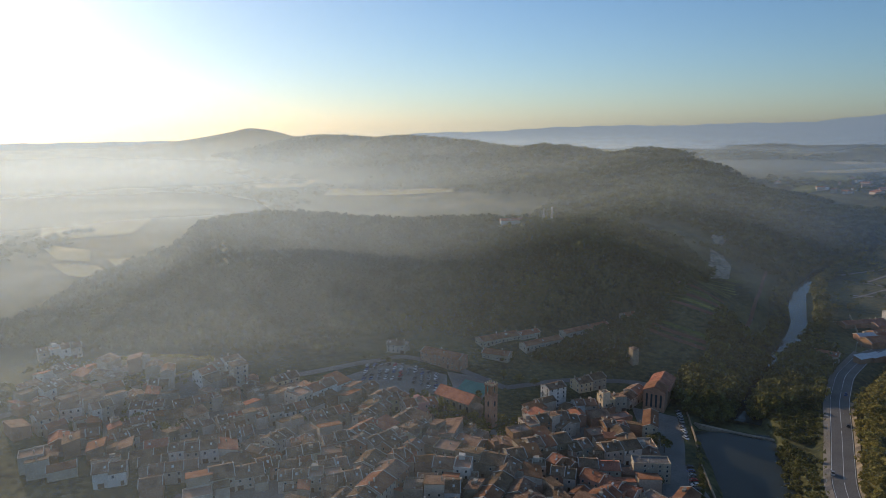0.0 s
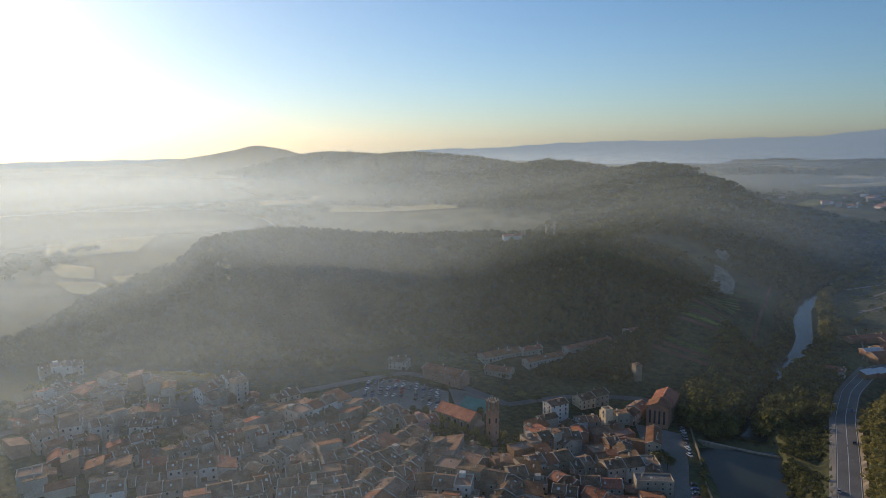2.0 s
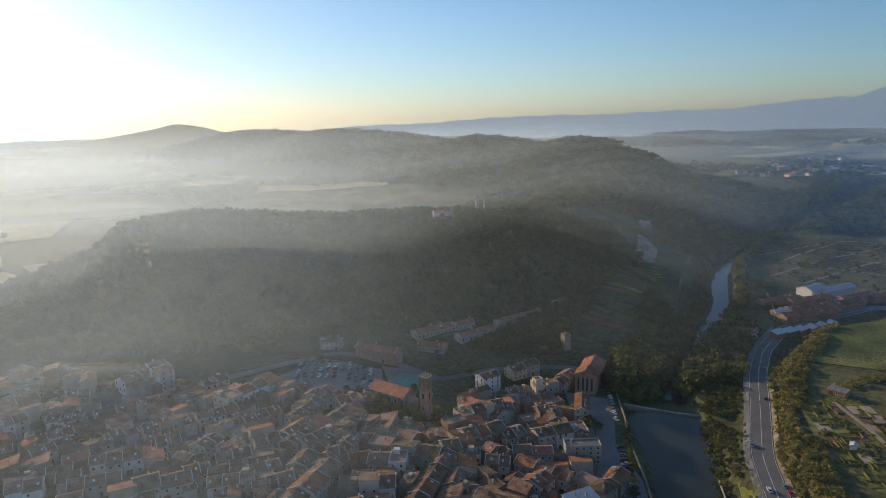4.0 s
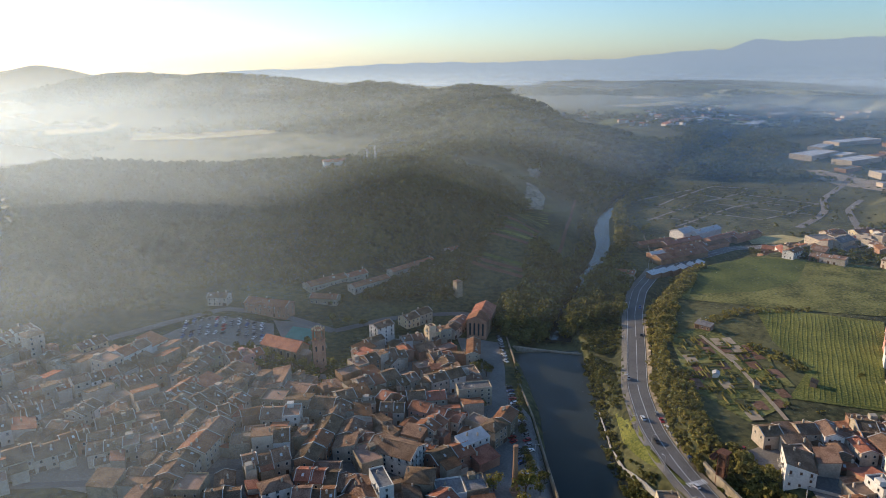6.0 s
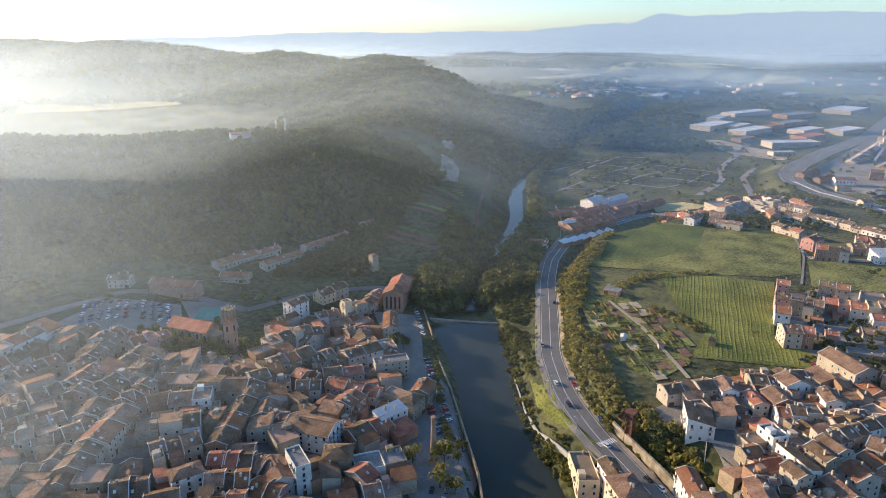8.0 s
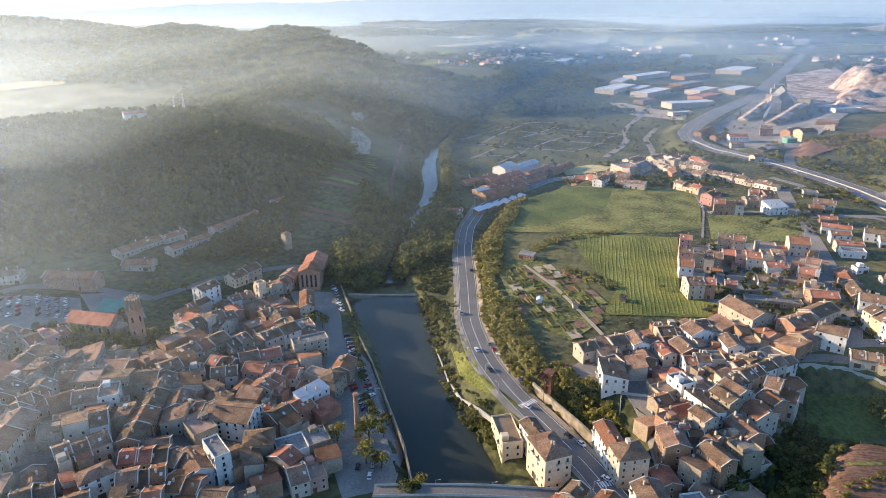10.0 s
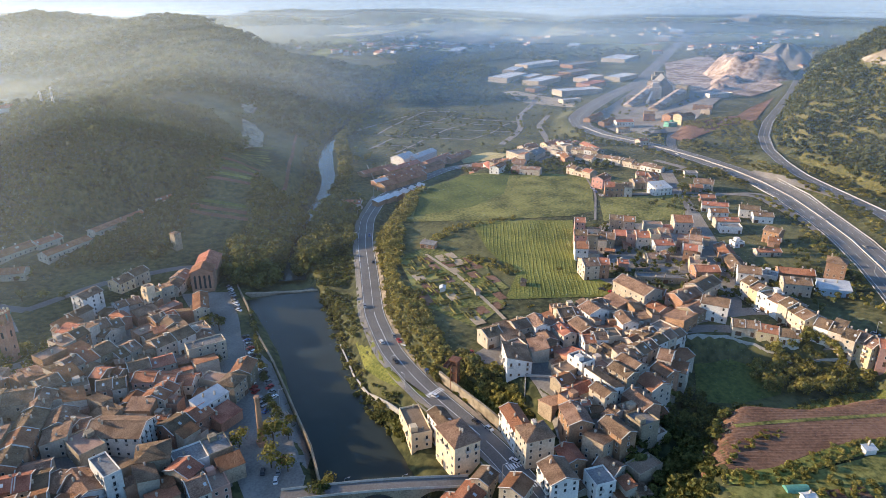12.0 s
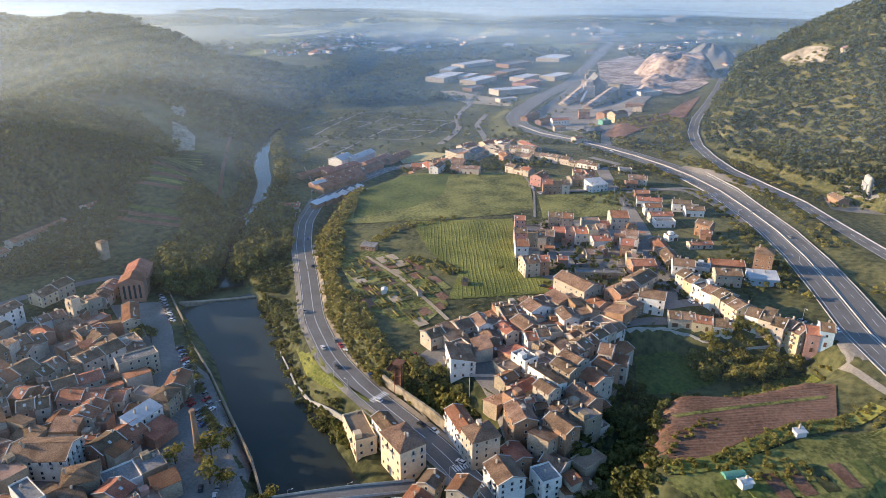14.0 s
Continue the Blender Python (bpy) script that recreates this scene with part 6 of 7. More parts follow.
part("walkway", join(box(-5, 3, 1.5, 3.6, 12.2, 12.5), box(-5, 3, 1.5, 1.6, 12.5, 13.5), box(-5, 3, 3.5, 3.6, 12.5, 13.5)), M["rust"], lift)
greenhouse = thing("net_tunnel", "low green shade-net tunnel in the allotments", "greenhouse", 222, 75, g(222, 75), -35)
part("cover", ([(x, 2.0 * math.cos(a), 1.6 * math.sin(a)) for x in (-4, 4) for a in (math.pi * k / 8 for k in range(9))], [(k, k + 1, k + 10, k + 9) for k in range(8)] + [tuple(range(9)), tuple(range(9, 18))[::-1]]), M["green"], greenhouse)


# ---- street lamps, cars ----
def lamp_proto():
    ob = thing("street_lamp", "grey steel street lamp", "street lamp", 165, 235, g(165, 235), 0, "street lamps")
    part("pole", tube([(0, 0, -.3), (0, 0, 4), (0, 0, 8)], [.11, .09, .06], 8), M["steel"], ob)
    part("arm", box(-.04, 1.6, -.04, .04, 7.9, 8.0), M["steel"], ob)
    part("lamp_head", join(box(1.3, 2.1, -.16, .16, 7.8, 7.95), box(1.4, 2.0, -.1, .1, 7.95, 8.02)), M["line"], ob)
    return ob


lamp = lamp_proto()
for p in beside(BANK_ROAD, 7.5)[3:13] + [(130, 176), (112, 188), (310, 172), (345, 140), (405, 226), (440, 258), (470, 285), (342, 200), (362, 178), (352, 100), (480, 190), (430, 130), (120, 300), (115, 250), (-20, 420), (-45, 425)]:
    copy_thing(lamp, pose(p[0], p[1], float(drape(p[0], p[1], 0)), 0, 0, rng.uniform(0, 360)))


def car_proto(colour, label):
    ob = thing("car", label, "car", 0, 0, 0, 0, "parked cars")
    prof = [(-2.1, .3), (-2.15, .75), (-1.9, .95), (1.1, .95), (2.0, .8), (2.1, .35)]
    v = [(x, -.85, z) for x, z in prof] + [(x, .85, z) for x, z in prof]
    n0 = len(prof)
    f = [tuple(range(n0)), tuple(range(2 * n0 - 1, n0 - 1, -1))] + [(i, i + n0, (i + 1) % n0 + n0, (i + 1) % n0) for i in range(n0)]
    part("body", (v, f), M[colour], ob)
    part("cabin", ([(-1.8, -.78, .95), (1.0, -.78, .95), (1.0, .78, .95), (-1.8, .78, .95), (-1.4, -.62, 1.38), (.3, -.62, 1.38), (.3, .62, 1.38), (-1.4, .62, 1.38)],
                   [(0, 1, 5, 4), (1, 2, 6, 5), (2, 3, 7, 6), (3, 0, 4, 7)]), M["carglass"], ob)
    part("roof", box(-1.42, .32, -.63, .63, 1.36, 1.44), M[colour], ob)
    w, wf = tube([(0, 0, -.1), (0, 0, .1)], [.33, .33], 10)
    wheel = data("wheel", [(x, z, y) for x, y, z in w], wf, M["tyre"])
    for sx in (-1.3, 1.3):
        for sy in (-.8, .8):
            put("wheel", wheel, ob, Matrix.Translation((sx, sy, .33)))
    return ob


CARS = [car_proto(c, l) for c, l in (("car_white", "small white car parked on asphalt"), ("car_grey", "silver grey car parked on asphalt"), ("car_black", "black car parked on asphalt"), ("car_red", "bright red car parked on asphalt"), ("car_blue", "dark blue car parked on asphalt"))]
spots = []
for k in range(15):
    spots.append((127.5 - k * .95 + (1 if k > 7 else 0), 318 - k * 4.4, 10, .25))
    if k % 5 != 2:
        spots.append((113.5 - k * .5, 286 - k * 3.4, 20, .25))
for k in range(9):
    spots.append((137 + k * 1.0, 350 + k * 4.3, 110, .25))
for r_ in range(5):
    for k in range(11):
        if rng.random() < .8:
            s = (k + .5) / 11
            spots.append((-55 + 52 * s, 410 + r_ * 6.2 - 14 * s + 10 * math.sin(s * 3), 70, .3))
for k in range(7):
    spots.append((184 - k * 1.2 + .8, 262 - k * 6.4, 72, .35))
for s in ((176, 260, 75), (171, 240, 80), (168, 206, 95), (170, 180, 92), (171, 173, 92), (165, 152, 95), (196, 214, 30), (191, 300, 58), (230, 352, 56), (255, 396, 56), (296, 218, 110), (297, 212, 110), (299, 206, 110), (322, 176, 20), (336, 150, 60), (342, 142, 60), (346, 120, 100), (352, 100, 100), (368, 186, 30), (380, 200, 40),
          (419, 235, 45), (452, 262, 45), (434, 330, 30), (438, 340, 50), (441, 345, 50), (444, 350, 50), (312, 156, 120), (330, 134, 120), (352, 88, 80), (350, 84, 60), (404, 204, 40), (392, 216, 45), (505, 190, 50), (548, 262, 55), (562, 290, 60), (580, 312, 60), (470, 150, 50), (600, 372, 70), (345, 480, 20), (52, 225, 80), (57, 232, 80)):
    spots.append((*s, .35))
for k, (x, y, t, z) in enumerate(spots):
    c = CARS[(0, 1, 0, 2, 1, 0, 3, 1, 4, 2)[rng.randrange(10)]]
    m = pose(x, y, float(drape(x, y, z)), 0, 0, t + rng.uniform(-4, 4) + (180 if rng.random() < .5 else 0))
    copy_thing(c, m)
for c, p in zip(CARS, ((92, 205), (95, 209), (90, 212), (99, 214), (101, 240))):
    c.matrix_basis = pose(p[0], p[1], float(drape(p[0], p[1], .25)), 0, 0, 60)


patch("hillside", [(596, 215), (640, 270), (700, 318), (800, 368), (930, 405), (1150, 470), (1300, 540), (1330, 470), (1100, 330), (950, 230), (780, 90), (640, 60), (560, 120)], M["scrub"], 1.0, "sunny grassy slope between pines", "slope", rings=40)

# ---- trees and woods ----
nrng = np.random.default_rng(4)


def bulk(name, verts, quads, mat):
    """A large mesh from arrays."""
    me = bpy.data.meshes.new(name)
    me.vertices.add(len(verts))
    me.vertices.foreach_set("co", np.ascontiguousarray(verts, np.float32).ravel())
    me.loops.add(quads.size)
    me.loops.foreach_set("vertex_index", np.ascontiguousarray(quads, np.int32).ravel())
    me.polygons.add(len(quads))
    me.polygons.foreach_set("loop_start", np.arange(0, quads.size, quads.shape[1], dtype=np.int32))
    me.polygons.foreach_set("loop_total", np.full(len(quads), quads.shape[1], np.int32))
    me.materials.append(mat)
    me.update(calc_edges=True)
    return me


def crown(n, size, lobes=5, tall=1.0, low=.25):
    """Leaf clumps on the outside of a few uneven lobes; unit height 1, standing on z = 0. Returns four corners for each clump."""
    centres = nrng.normal(0, .16, (lobes, 3)) * (1, 1, .7) + (0, 0, .6)
    rad = nrng.uniform(.18, .32, lobes)
    which = nrng.integers(0, lobes, n)
    d = nrng.normal(0, 1, (n, 3))
    d /= np.linalg.norm(d, axis=1)[:, None]
    d[:, 2] = np.where(d[:, 2] < -.3, -d[:, 2], d[:, 2])
    pos = centres[which] + d * (rad[which] * nrng.uniform(.75, 1.12, n))[:, None] * (1, 1, .85 * tall)
    pos[:, 2] = np.maximum(pos[:, 2], low)
    nrm = d + nrng.normal(0, .45, (n, 3))
    nrm /= np.linalg.norm(nrm, axis=1)[:, None]
    u = np.cross(nrm, nrng.normal(0, 1, (n, 3)))
    u /= np.linalg.norm(u, axis=1)[:, None]
    w = np.cross(nrm, u)
    s = size * nrng.uniform(.6, 1.3, n)[:, None]
    corners = np.stack([pos + u * s + w * s * .25, pos + w * s * .9 - u * s * .15, pos - u * s * .95, pos - w * s * .85 + nrm * s * .3], 1)
    return corners


def wood(name, xy, heights, n, size, mat, label, spreadxy=1.0, sink=.12, tall=1.0, variants=7):
    """Many trees as one piece of growth."""
    xy = np.asarray(xy)
    kinds = [crown(n, size, tall=tall) for _ in range(variants)]
    pick = nrng.integers(0, variants, len(xy))
    out = []
    base = np.array([drape(x, y, 0.0) for x, y in xy])
    for k in range(variants):
        idx = np.where(pick == k)[0]
        if not len(idx):
            continue
        a = nrng.uniform(0, 6.28, len(idx))
        c, s = np.cos(a), np.sin(a)
        h = heights[idx]
        t = kinds[k][None] * np.stack([h * spreadxy, h * spreadxy, h], -1)[:, None, None, :]
        x = t[..., 0] * c[:, None, None] - t[..., 1] * s[:, None, None] + xy[idx, 0][:, None, None]
        y = t[..., 0] * s[:, None, None] + t[..., 1] * c[:, None, None] + xy[idx, 1][:, None, None]
        z = t[..., 2] + (base[idx] - sink * h)[:, None, None]
        out.append(np.stack([x, y, z], -1).reshape(-1, 3))
    v = np.concatenate(out)
    return tagged(put(name, bulk(name, v, np.arange(len(v)).reshape(-1, 4), mat)), label, "trees", kind="stuff")


def scatter(x0, x1, y0, y1, gap, keep):
    x, y = np.meshgrid(np.arange(x0, x1, gap), np.arange(y0, y1, gap))
    x = x.ravel() + nrng.uniform(-.48, .48, x.size) * gap
    y = y.ravel() + nrng.uniform(-.48, .48, y.size) * gap
    ok = keep(x, y)
    return np.stack([x[ok], y[ok]], 1)


def clear(x, y, lines=((BANK_ROAD, 10), (HIGHWAY, 17), (HILL_ROAD, 9), (LOOP_ROAD, 9))):
    ok = np.ones(len(x), bool)
    for line, w in lines:
        ok &= along(line, x, y)[0] > w
    return ok


p = scatter(-330, 285, 440, 790, 5.6, lambda x, y: (along(TOWN_CREST, x, y)[0] < 186 + 14 * wave(x, y, 20)) & (inside(SCHOOL, x, y) < 2) & (inside(TERRACE, x, y) < 0) & (along(RIVER, x, y)[0] > 80)
            & (along([(70, 672, 0), (60, 672, 0)], x, y)[0] > 14))
wood("pine_wood", p, nrng.uniform(5.5, 10, len(p)), 46, .17, M["pine"], "dense dark pine wood on the hill above town", 1.0)
p = scatter(150, 420, 470, 790, 6, lambda x, y: (along(TOWN_CREST, x, y)[0] >= 180) & (along(RIVER, x, y)[2] < 0) & (along(RIVER, x, y)[0] > 16 + 60 * (y < 660)) & (land(x, y) > 8))
wood("pine_wood", p, nrng.uniform(4.5, 8, len(p)), 46, .17, M["pine"], "scrubby wood above the riverside gardens", 1.1)
p = scatter(-60, 760, 640, 1750, 11, lambda x, y: ((along(SPUR, x, y)[0] < 225) | (along(RIDGE, x, y)[0] < 430)) & (along(TOWN_CREST, x, y)[0] > 150) & (along(RIVER, x, y)[0] > 18) & (y < 1750) & (wave(x, y, 60, 3) > -.62))
wood("pine_wood", p, nrng.uniform(7, 13, len(p)), 26, .24, M["pine"], "dark wooded slopes above the river", 1.25)
p = scatter(-1500, 760, 1300, 2500, 21, lambda x, y: (along(RIDGE, x, y)[0] < 330) & ~((along(SPUR, x, y)[0] < 225) & (y < 1750)) & (wave(x, y, 120, 3) > -.55))
wood("pine_wood", p, nrng.uniform(9, 17, len(p)), 22, .26, M["pine"], "dark wooded ridges in the haze", 1.5)
p = scatter(430, 1420, -60, 640, 6.3, lambda x, y: (along(EAST_CREST, x, y)[0] < 318) & clear(x, y) & (land(x, y) > 31) & (wave(x, y, 28, 1) + .5 * wave(x, y, 9, 2) > -.85 + .5 * (along(HILL_ROAD, x, y)[0] < 60)) & (x > 520 + .2 * (300 - y)) & (inside([(845, 316), (832, 286), (798, 251), (772, 244), (762, 262), (786, 290), (812, 310)], x, y) < 1))
wood("pine_wood", p, nrng.uniform(4, 10.5, len(p)), 56, .14, M["pine"], "open pine wood on the sunny hill", 1.25)
# banks, verges and rough ground
p = scatter(130, 260, 196, 400, 2.8, lambda x, y: (along(RIVER, x, y)[2] > 0) & (along(RIVER, x, y)[0] - along(RIVER, x, y)[1] > 1.5) & (along(BANK_ROAD, x, y)[0] > 9.5) & (inside(PLATEAU, x, y) < -8) & (wave(x, y, 9, 3) > -.25)
            & (along([(166, 285, 0), (161, 270, 0), (155, 252, 0), (152, 235, 0), (151.5, 222, 0), (152, 209, 0)], x, y)[0] > 2.5) & ((inside([(165, 205), (156, 225), (158, 250), (168, 280), (180, 280), (170, 250), (166, 228), (168, 208)], x, y) < 0)))
wood("bank_bushes", p, nrng.uniform(1.5, 4.0, len(p)), 56, .15, M["leaf"], "bushes on the steep river bank", 1.3)
p = scatter(90, 520, 350, 860, 4.6, lambda x, y: (np.abs(along(RIVER, x, y)[0] - along(RIVER, x, y)[1] - 9.5 * (y > 480) - 7 * (y <= 480)) < 5) & (y > 384) & clear(x, y))
wood("river_trees", p, nrng.uniform(5, 10, len(p)), 60, .14, M["leaf"], "leafy trees along the river bank")
p = scatter(146, 260, 384, 500, 4.2, lambda x, y: (inside([(150, 388), (188, 378), (205, 374), (222, 412), (250, 462), (236, 492), (206, 470), (176, 432)], x, y) > 0) & clear(x, y) & (along(RIVER, x, y)[0] > 6))
wood("river_trees", p, nrng.uniform(6, 11, len(p)), 70, .13, M["leaf"], "dense trees below the weir")
p = scatter(170, 345, 176, 470, 2.6, lambda x, y: (inside(PLATEAU, x, y) > -7) & (inside(PLATEAU, x, y) < 12 + 5 * wave(x, y, 8)) & (x < 340) & (along(BANK_ROAD, x, y)[0] > 7.5) & (y > 205))
wood("cliff_bushes", p, nrng.uniform(1.6, 4.6, len(p)), 56, .15, M["leaf2"], "thick bushes on the cliff over the road", 1.3)
p = scatter(178, 206, 160, 215, 2.6, lambda x, y: (inside([(184, 212), (194, 206), (195, 196), (196, 184), (192, 172), (182, 176), (178, 196)], x, y) > 0))
wood("cliff_bushes", p, nrng.uniform(4, 7, len(p)), 90, .12, M["leaf2"], "leafy trees on the cliff by the lift", 1.1)
p = scatter(186, 300, 70, 140, 2.8, lambda x, y: (along(RAVINE, x, y)[0] < 15) & (x < 258) & (nrng.random(len(x)) < .75))
wood("ravine_bushes", p, nrng.uniform(2, 6, len(p)), 60, .14, M["leaf"], "dark bushes in the ravine behind the houses", 1.2)
edge = [(190, 100, 0), (203, 108, 0), (223, 115, 0), (247, 122, 0), (266, 114, 0), (275, 101, 0), (298, 94, 0), (317, 89, 0), (322, 81, 0)]
p = scatter(190, 330, 40, 135, 2.6, lambda x, y: (along(edge, x, y)[0] < 5.4) | (along([(198, 103, 0), (206, 95, 0), (221, 82, 0), (240, 78, 0), (264, 71, 0), (280, 60, 0), (300, 52, 0)], x, y)[0] < 3.6) | (along([(217, 97, 0), (228, 98, 0), (238, 97, 0), (252, 93, 0)], x, y)[0] < 2.4))
strip("verge", [q[:2] for q in edge], 9, M["crop"], .55, "bright grassy bank round the ploughed field", "verge")
strip("verge", [(198, 103), (206, 95), (221, 82), (240, 78), (264, 71), (280, 60), (300, 52)], 7, M["crop"], .5, "bright grassy bank round the ploughed field", "verge")
wood("hedge", p, nrng.uniform(0.9, 2.4, len(p)), 50, .17, M["leaf2"], "yellow-green scrub round the ploughed field", 1.3)
p = scatter(196, 300, 20, 98, 3.4, lambda x, y: (inside([(200, 96), (222, 80), (262, 68), (296, 46), (276, 24), (232, 46), (203, 70)], x, y) > 0) & (wave(x, y, 9, 2) > .05))
wood("allotment_bushes", p, nrng.uniform(1, 3, len(p)), 60, .15, M["leaf2"], "scrub and vegetables among the lower allotments", 1.3)
strip("field", [(232, 110), (253, 98), (275, 84), (297, 70)], 2.0, M["grass"], .5, "grassy balk across the ploughed field", "field")
p = scatter(270, 345, 78, 130, 4.2, lambda x, y: (inside([(286, 116), (290, 126), (302, 134), (318, 130), (330, 114), (338, 98), (330, 88), (312, 94), (296, 106)], x, y) > 0))
wood("hollow_trees", p, nrng.uniform(5, 9, len(p)), 170, .08, M["leaf2"], "leafy green trees filling the hollow", 1.0)
p = scatter(380, 660, 60, 430, 5.5, lambda x, y: (along(HIGHWAY, x, y)[0] < 30) & clear(x, y) & (wave(x, y, 14, 5) > -.4))
wood("verge_bushes", p, nrng.uniform(2, 5, len(p)), 60, .14, M["leaf2"], "bushes on the motorway bank", 1.2)
p = scatter(560, 1000, 190, 640, 6.5, lambda x, y: clear(x, y) & (along(HILL_ROAD, x, y)[0] < 120) & (along(HIGHWAY, x, y)[0] > 20) & (wave(x, y, 22, 4) > -.02) & (x < 800))
wood("verge_bushes", p, nrng.uniform(2.5, 6, len(p)), 50, .15, M["leaf2"], "scrub between the roads", 1.2)
p = scatter(300, 660, 130, 640, 6.8, lambda x, y: clear(x, y) & (inside(PLATEAU, x, y) > 12) & (wave(x, y, 17, 6) > .02) & ((inside([(386, 290), (486, 290), (530, 330), (640, 470), (470, 470), (330, 450), (262, 310), (296, 214), (340, 270)], x, y) < 0)) & (inside(DELL, x, y) < -3))
wood("garden_trees", p, nrng.uniform(2.2, 5.5, len(p)), 80, .12, M["leaf"], "garden trees and bushes among the houses", 1.1)
p = scatter(430, 640, 380, 540, 7, lambda x, y: clear(x, y) & (wave(x, y, 13, 2) > .15))
wood("garden_trees", p, nrng.uniform(3, 6.5, len(p)), 60, .14, M["leaf"], "trees round the hamlet by the works", 1.1)
p = scatter(360, 980, 560, 980, 17, lambda x, y: clear(x, y) & (along(RIVER, x, y)[0] > 20) & (nrng.random(len(x)) < .6))
wood("plain_trees", p, nrng.uniform(3, 6, len(p)), 40, .16, M["leaf"], "scattered small trees among the plots", 1.2)
p = scatter(212, 275, 232, 335, 4.4, lambda x, y: (inside([(236, 332), (262, 335), (276, 292), (243, 238), (214, 232), (209, 271)], x, y) > 0) & (nrng.random(len(x)) < .2))
wood("allotment_bushes", p, nrng.uniform(.6, 2.2, len(p)), 46, .17, M["leaf2"], "bushes and vegetables in the allotments", 1.3)
p = scatter(250, 400, 230, 460, 3.2, lambda x, y: (along([(262, 336, 0), (300, 352, 0), (341, 338, 0)], x, y)[0] < 4) | (along([(296, 212, 0), (262, 222, 0), (244, 232, 0)], x, y)[0] < 3.2) | (along([(272, 300, 0), (276, 270, 0)], x, y)[0] < 5))
wood("hedge", p, nrng.uniform(1.2, 3.6, len(p)), 56, .15, M["leaf2"], "loose hedge at the edge of the crop", 1.2)
p = scatter(-300, 60, 330, 470, 5.5, lambda x, y: (wave(x, y, 15, 3) > .28) & (along([(-60, 420, 0), (0, 410, 0)], x, y)[0] > 26) & (inside(TERRACE, x, y) < -2))
wood("town_trees", p, nrng.uniform(3, 6.5, len(p)), 70, .13, M["leaf"], "dark trees between the upper houses", 1.1)
p = scatter(-230, -130, 380, 440, 4, lambda x, y: np.abs(inside(TERRACE, x, y)) < 5)
wood("town_trees", p, nrng.uniform(2, 4, len(p)), 50, .15, M["leaf2"], "bushes on the edge of the grassy terrace", 1.2)
p = scatter(600, 4200, 700, 4000, 34, lambda x, y: (wave(x, y, 190, 2) + .4 * wave(x, y, 60, 1) > .12) & (along(RIDGE, x, y)[0] > 300) & clear(x, y) & (along(EAST_CREST, x, y)[0] > 300) & (along(HIGHWAY, x, y)[0] > 60) & (inside([(740, 660), (1240, 1120), (1460, 1080), (1100, 700), (1500, 640), (1800, 900), (1100, 560), (900, 500)], x, y) < 10))
wood("far_trees", p, nrng.uniform(6, 12, len(p)), 20, .3, M["leaf"], "lines and clumps of trees on the plain", 2.2)
p = scatter(-1400, 0, 700, 1700, 26, lambda x, y: (wave(x, y, 90, 2) + .5 * wave(x, y, 30, 1) > .3) & (along(TOWN_CREST, x, y)[0] > 170))
wood("far_trees", p, nrng.uniform(6, 11, len(p)), 24, .26, M["leaf"], "clumps of trees between misty fields", 1.8)


p = scatter(138, 200, 190, 360, 2.2, lambda x, y: (along([(146, 196, 0), (147.5, 220, 0), (152, 245, 0), (163, 276, 0), (174, 306, 0), (188, 341, 0)], x, y)[0] < 3.2))
wood("bank_bushes", p, nrng.uniform(1.6, 3.6, len(p)), 60, .15, M["leaf"], "dark green bushes hanging over the water", 1.2, sink=.05)
p = scatter(150, 290, 380, 520, 4.4, lambda x, y: (along(RIVER, x, y)[0] < 46) & (along(RIVER, x, y)[0] > 4.5) & (y > 376 + .2 * np.abs(x - 170)) & (along(RIVER, x, y)[0] > 4.5 + 10 * (y > 478)) & clear(x, y) & (inside([(150, 420), (196, 462), (206, 500), (160, 500), (120, 440)], x, y) < 0))
wood("river_trees", p, nrng.uniform(7, 12, len(p)), 90, .115, M["leaf"], "tall dark trees crowding the river below the weir")
p = scatter(520, 1320, 840, 1420, 13, lambda x, y: (inside([(776, 1357), (1026, 1404), (1316, 1316), (967, 1028), (749, 863), (552, 867), (534, 934)], x, y) > 0) & (along(RIVER, x, y)[0] > 14) & (wave(x, y, 70, 4) > -.35))
wood("plain_trees", p, nrng.uniform(7, 12, len(p)), 34, .2, M["leaf"], "dark woods along the river plain", 1.5)
p = scatter(400, 680, 590, 790, 6, lambda x, y: (np.min([along([(*q, 0) for q in ln], x, y)[0] for ln in LANES], axis=0) < 7) & (np.min([along([(*q, 0) for q in ln], x, y)[0] for ln in LANES], axis=0) > 3) & (nrng.random(len(x)) < .3))
wood("plain_trees", p, nrng.uniform(3, 5.5, len(p)), 50, .15, M["leaf"], "small trees along the plot lanes", 1.2)


def tree_proto(n, size, mat, label, name="tree"):
    ob = thing(name, label, "tree", 0, 0, 0, 0, "single trees")
    limbs = [tube([(0, 0, -.05), (.01, 0, .2), (.0, .01, .5)], [.035, .026, .014], 7)]
    for k in range(5):
        a, z = k * 1.26 + nrng.uniform(0, .5), nrng.uniform(.25, .42)
        limbs.append(tube([(0, 0, z), (.1 * math.cos(a), .1 * math.sin(a), z + .12), (.2 * math.cos(a), .2 * math.sin(a), z + .26)], [.014, .01, .004], 5))
    part("trunk", join(*limbs), M["bark"], ob)
    c = crown(n, size, lobes=7)
    put("crown", bulk("crown", c.reshape(-1, 3), np.arange(4 * n).reshape(-1, 4), mat), ob)
    return ob


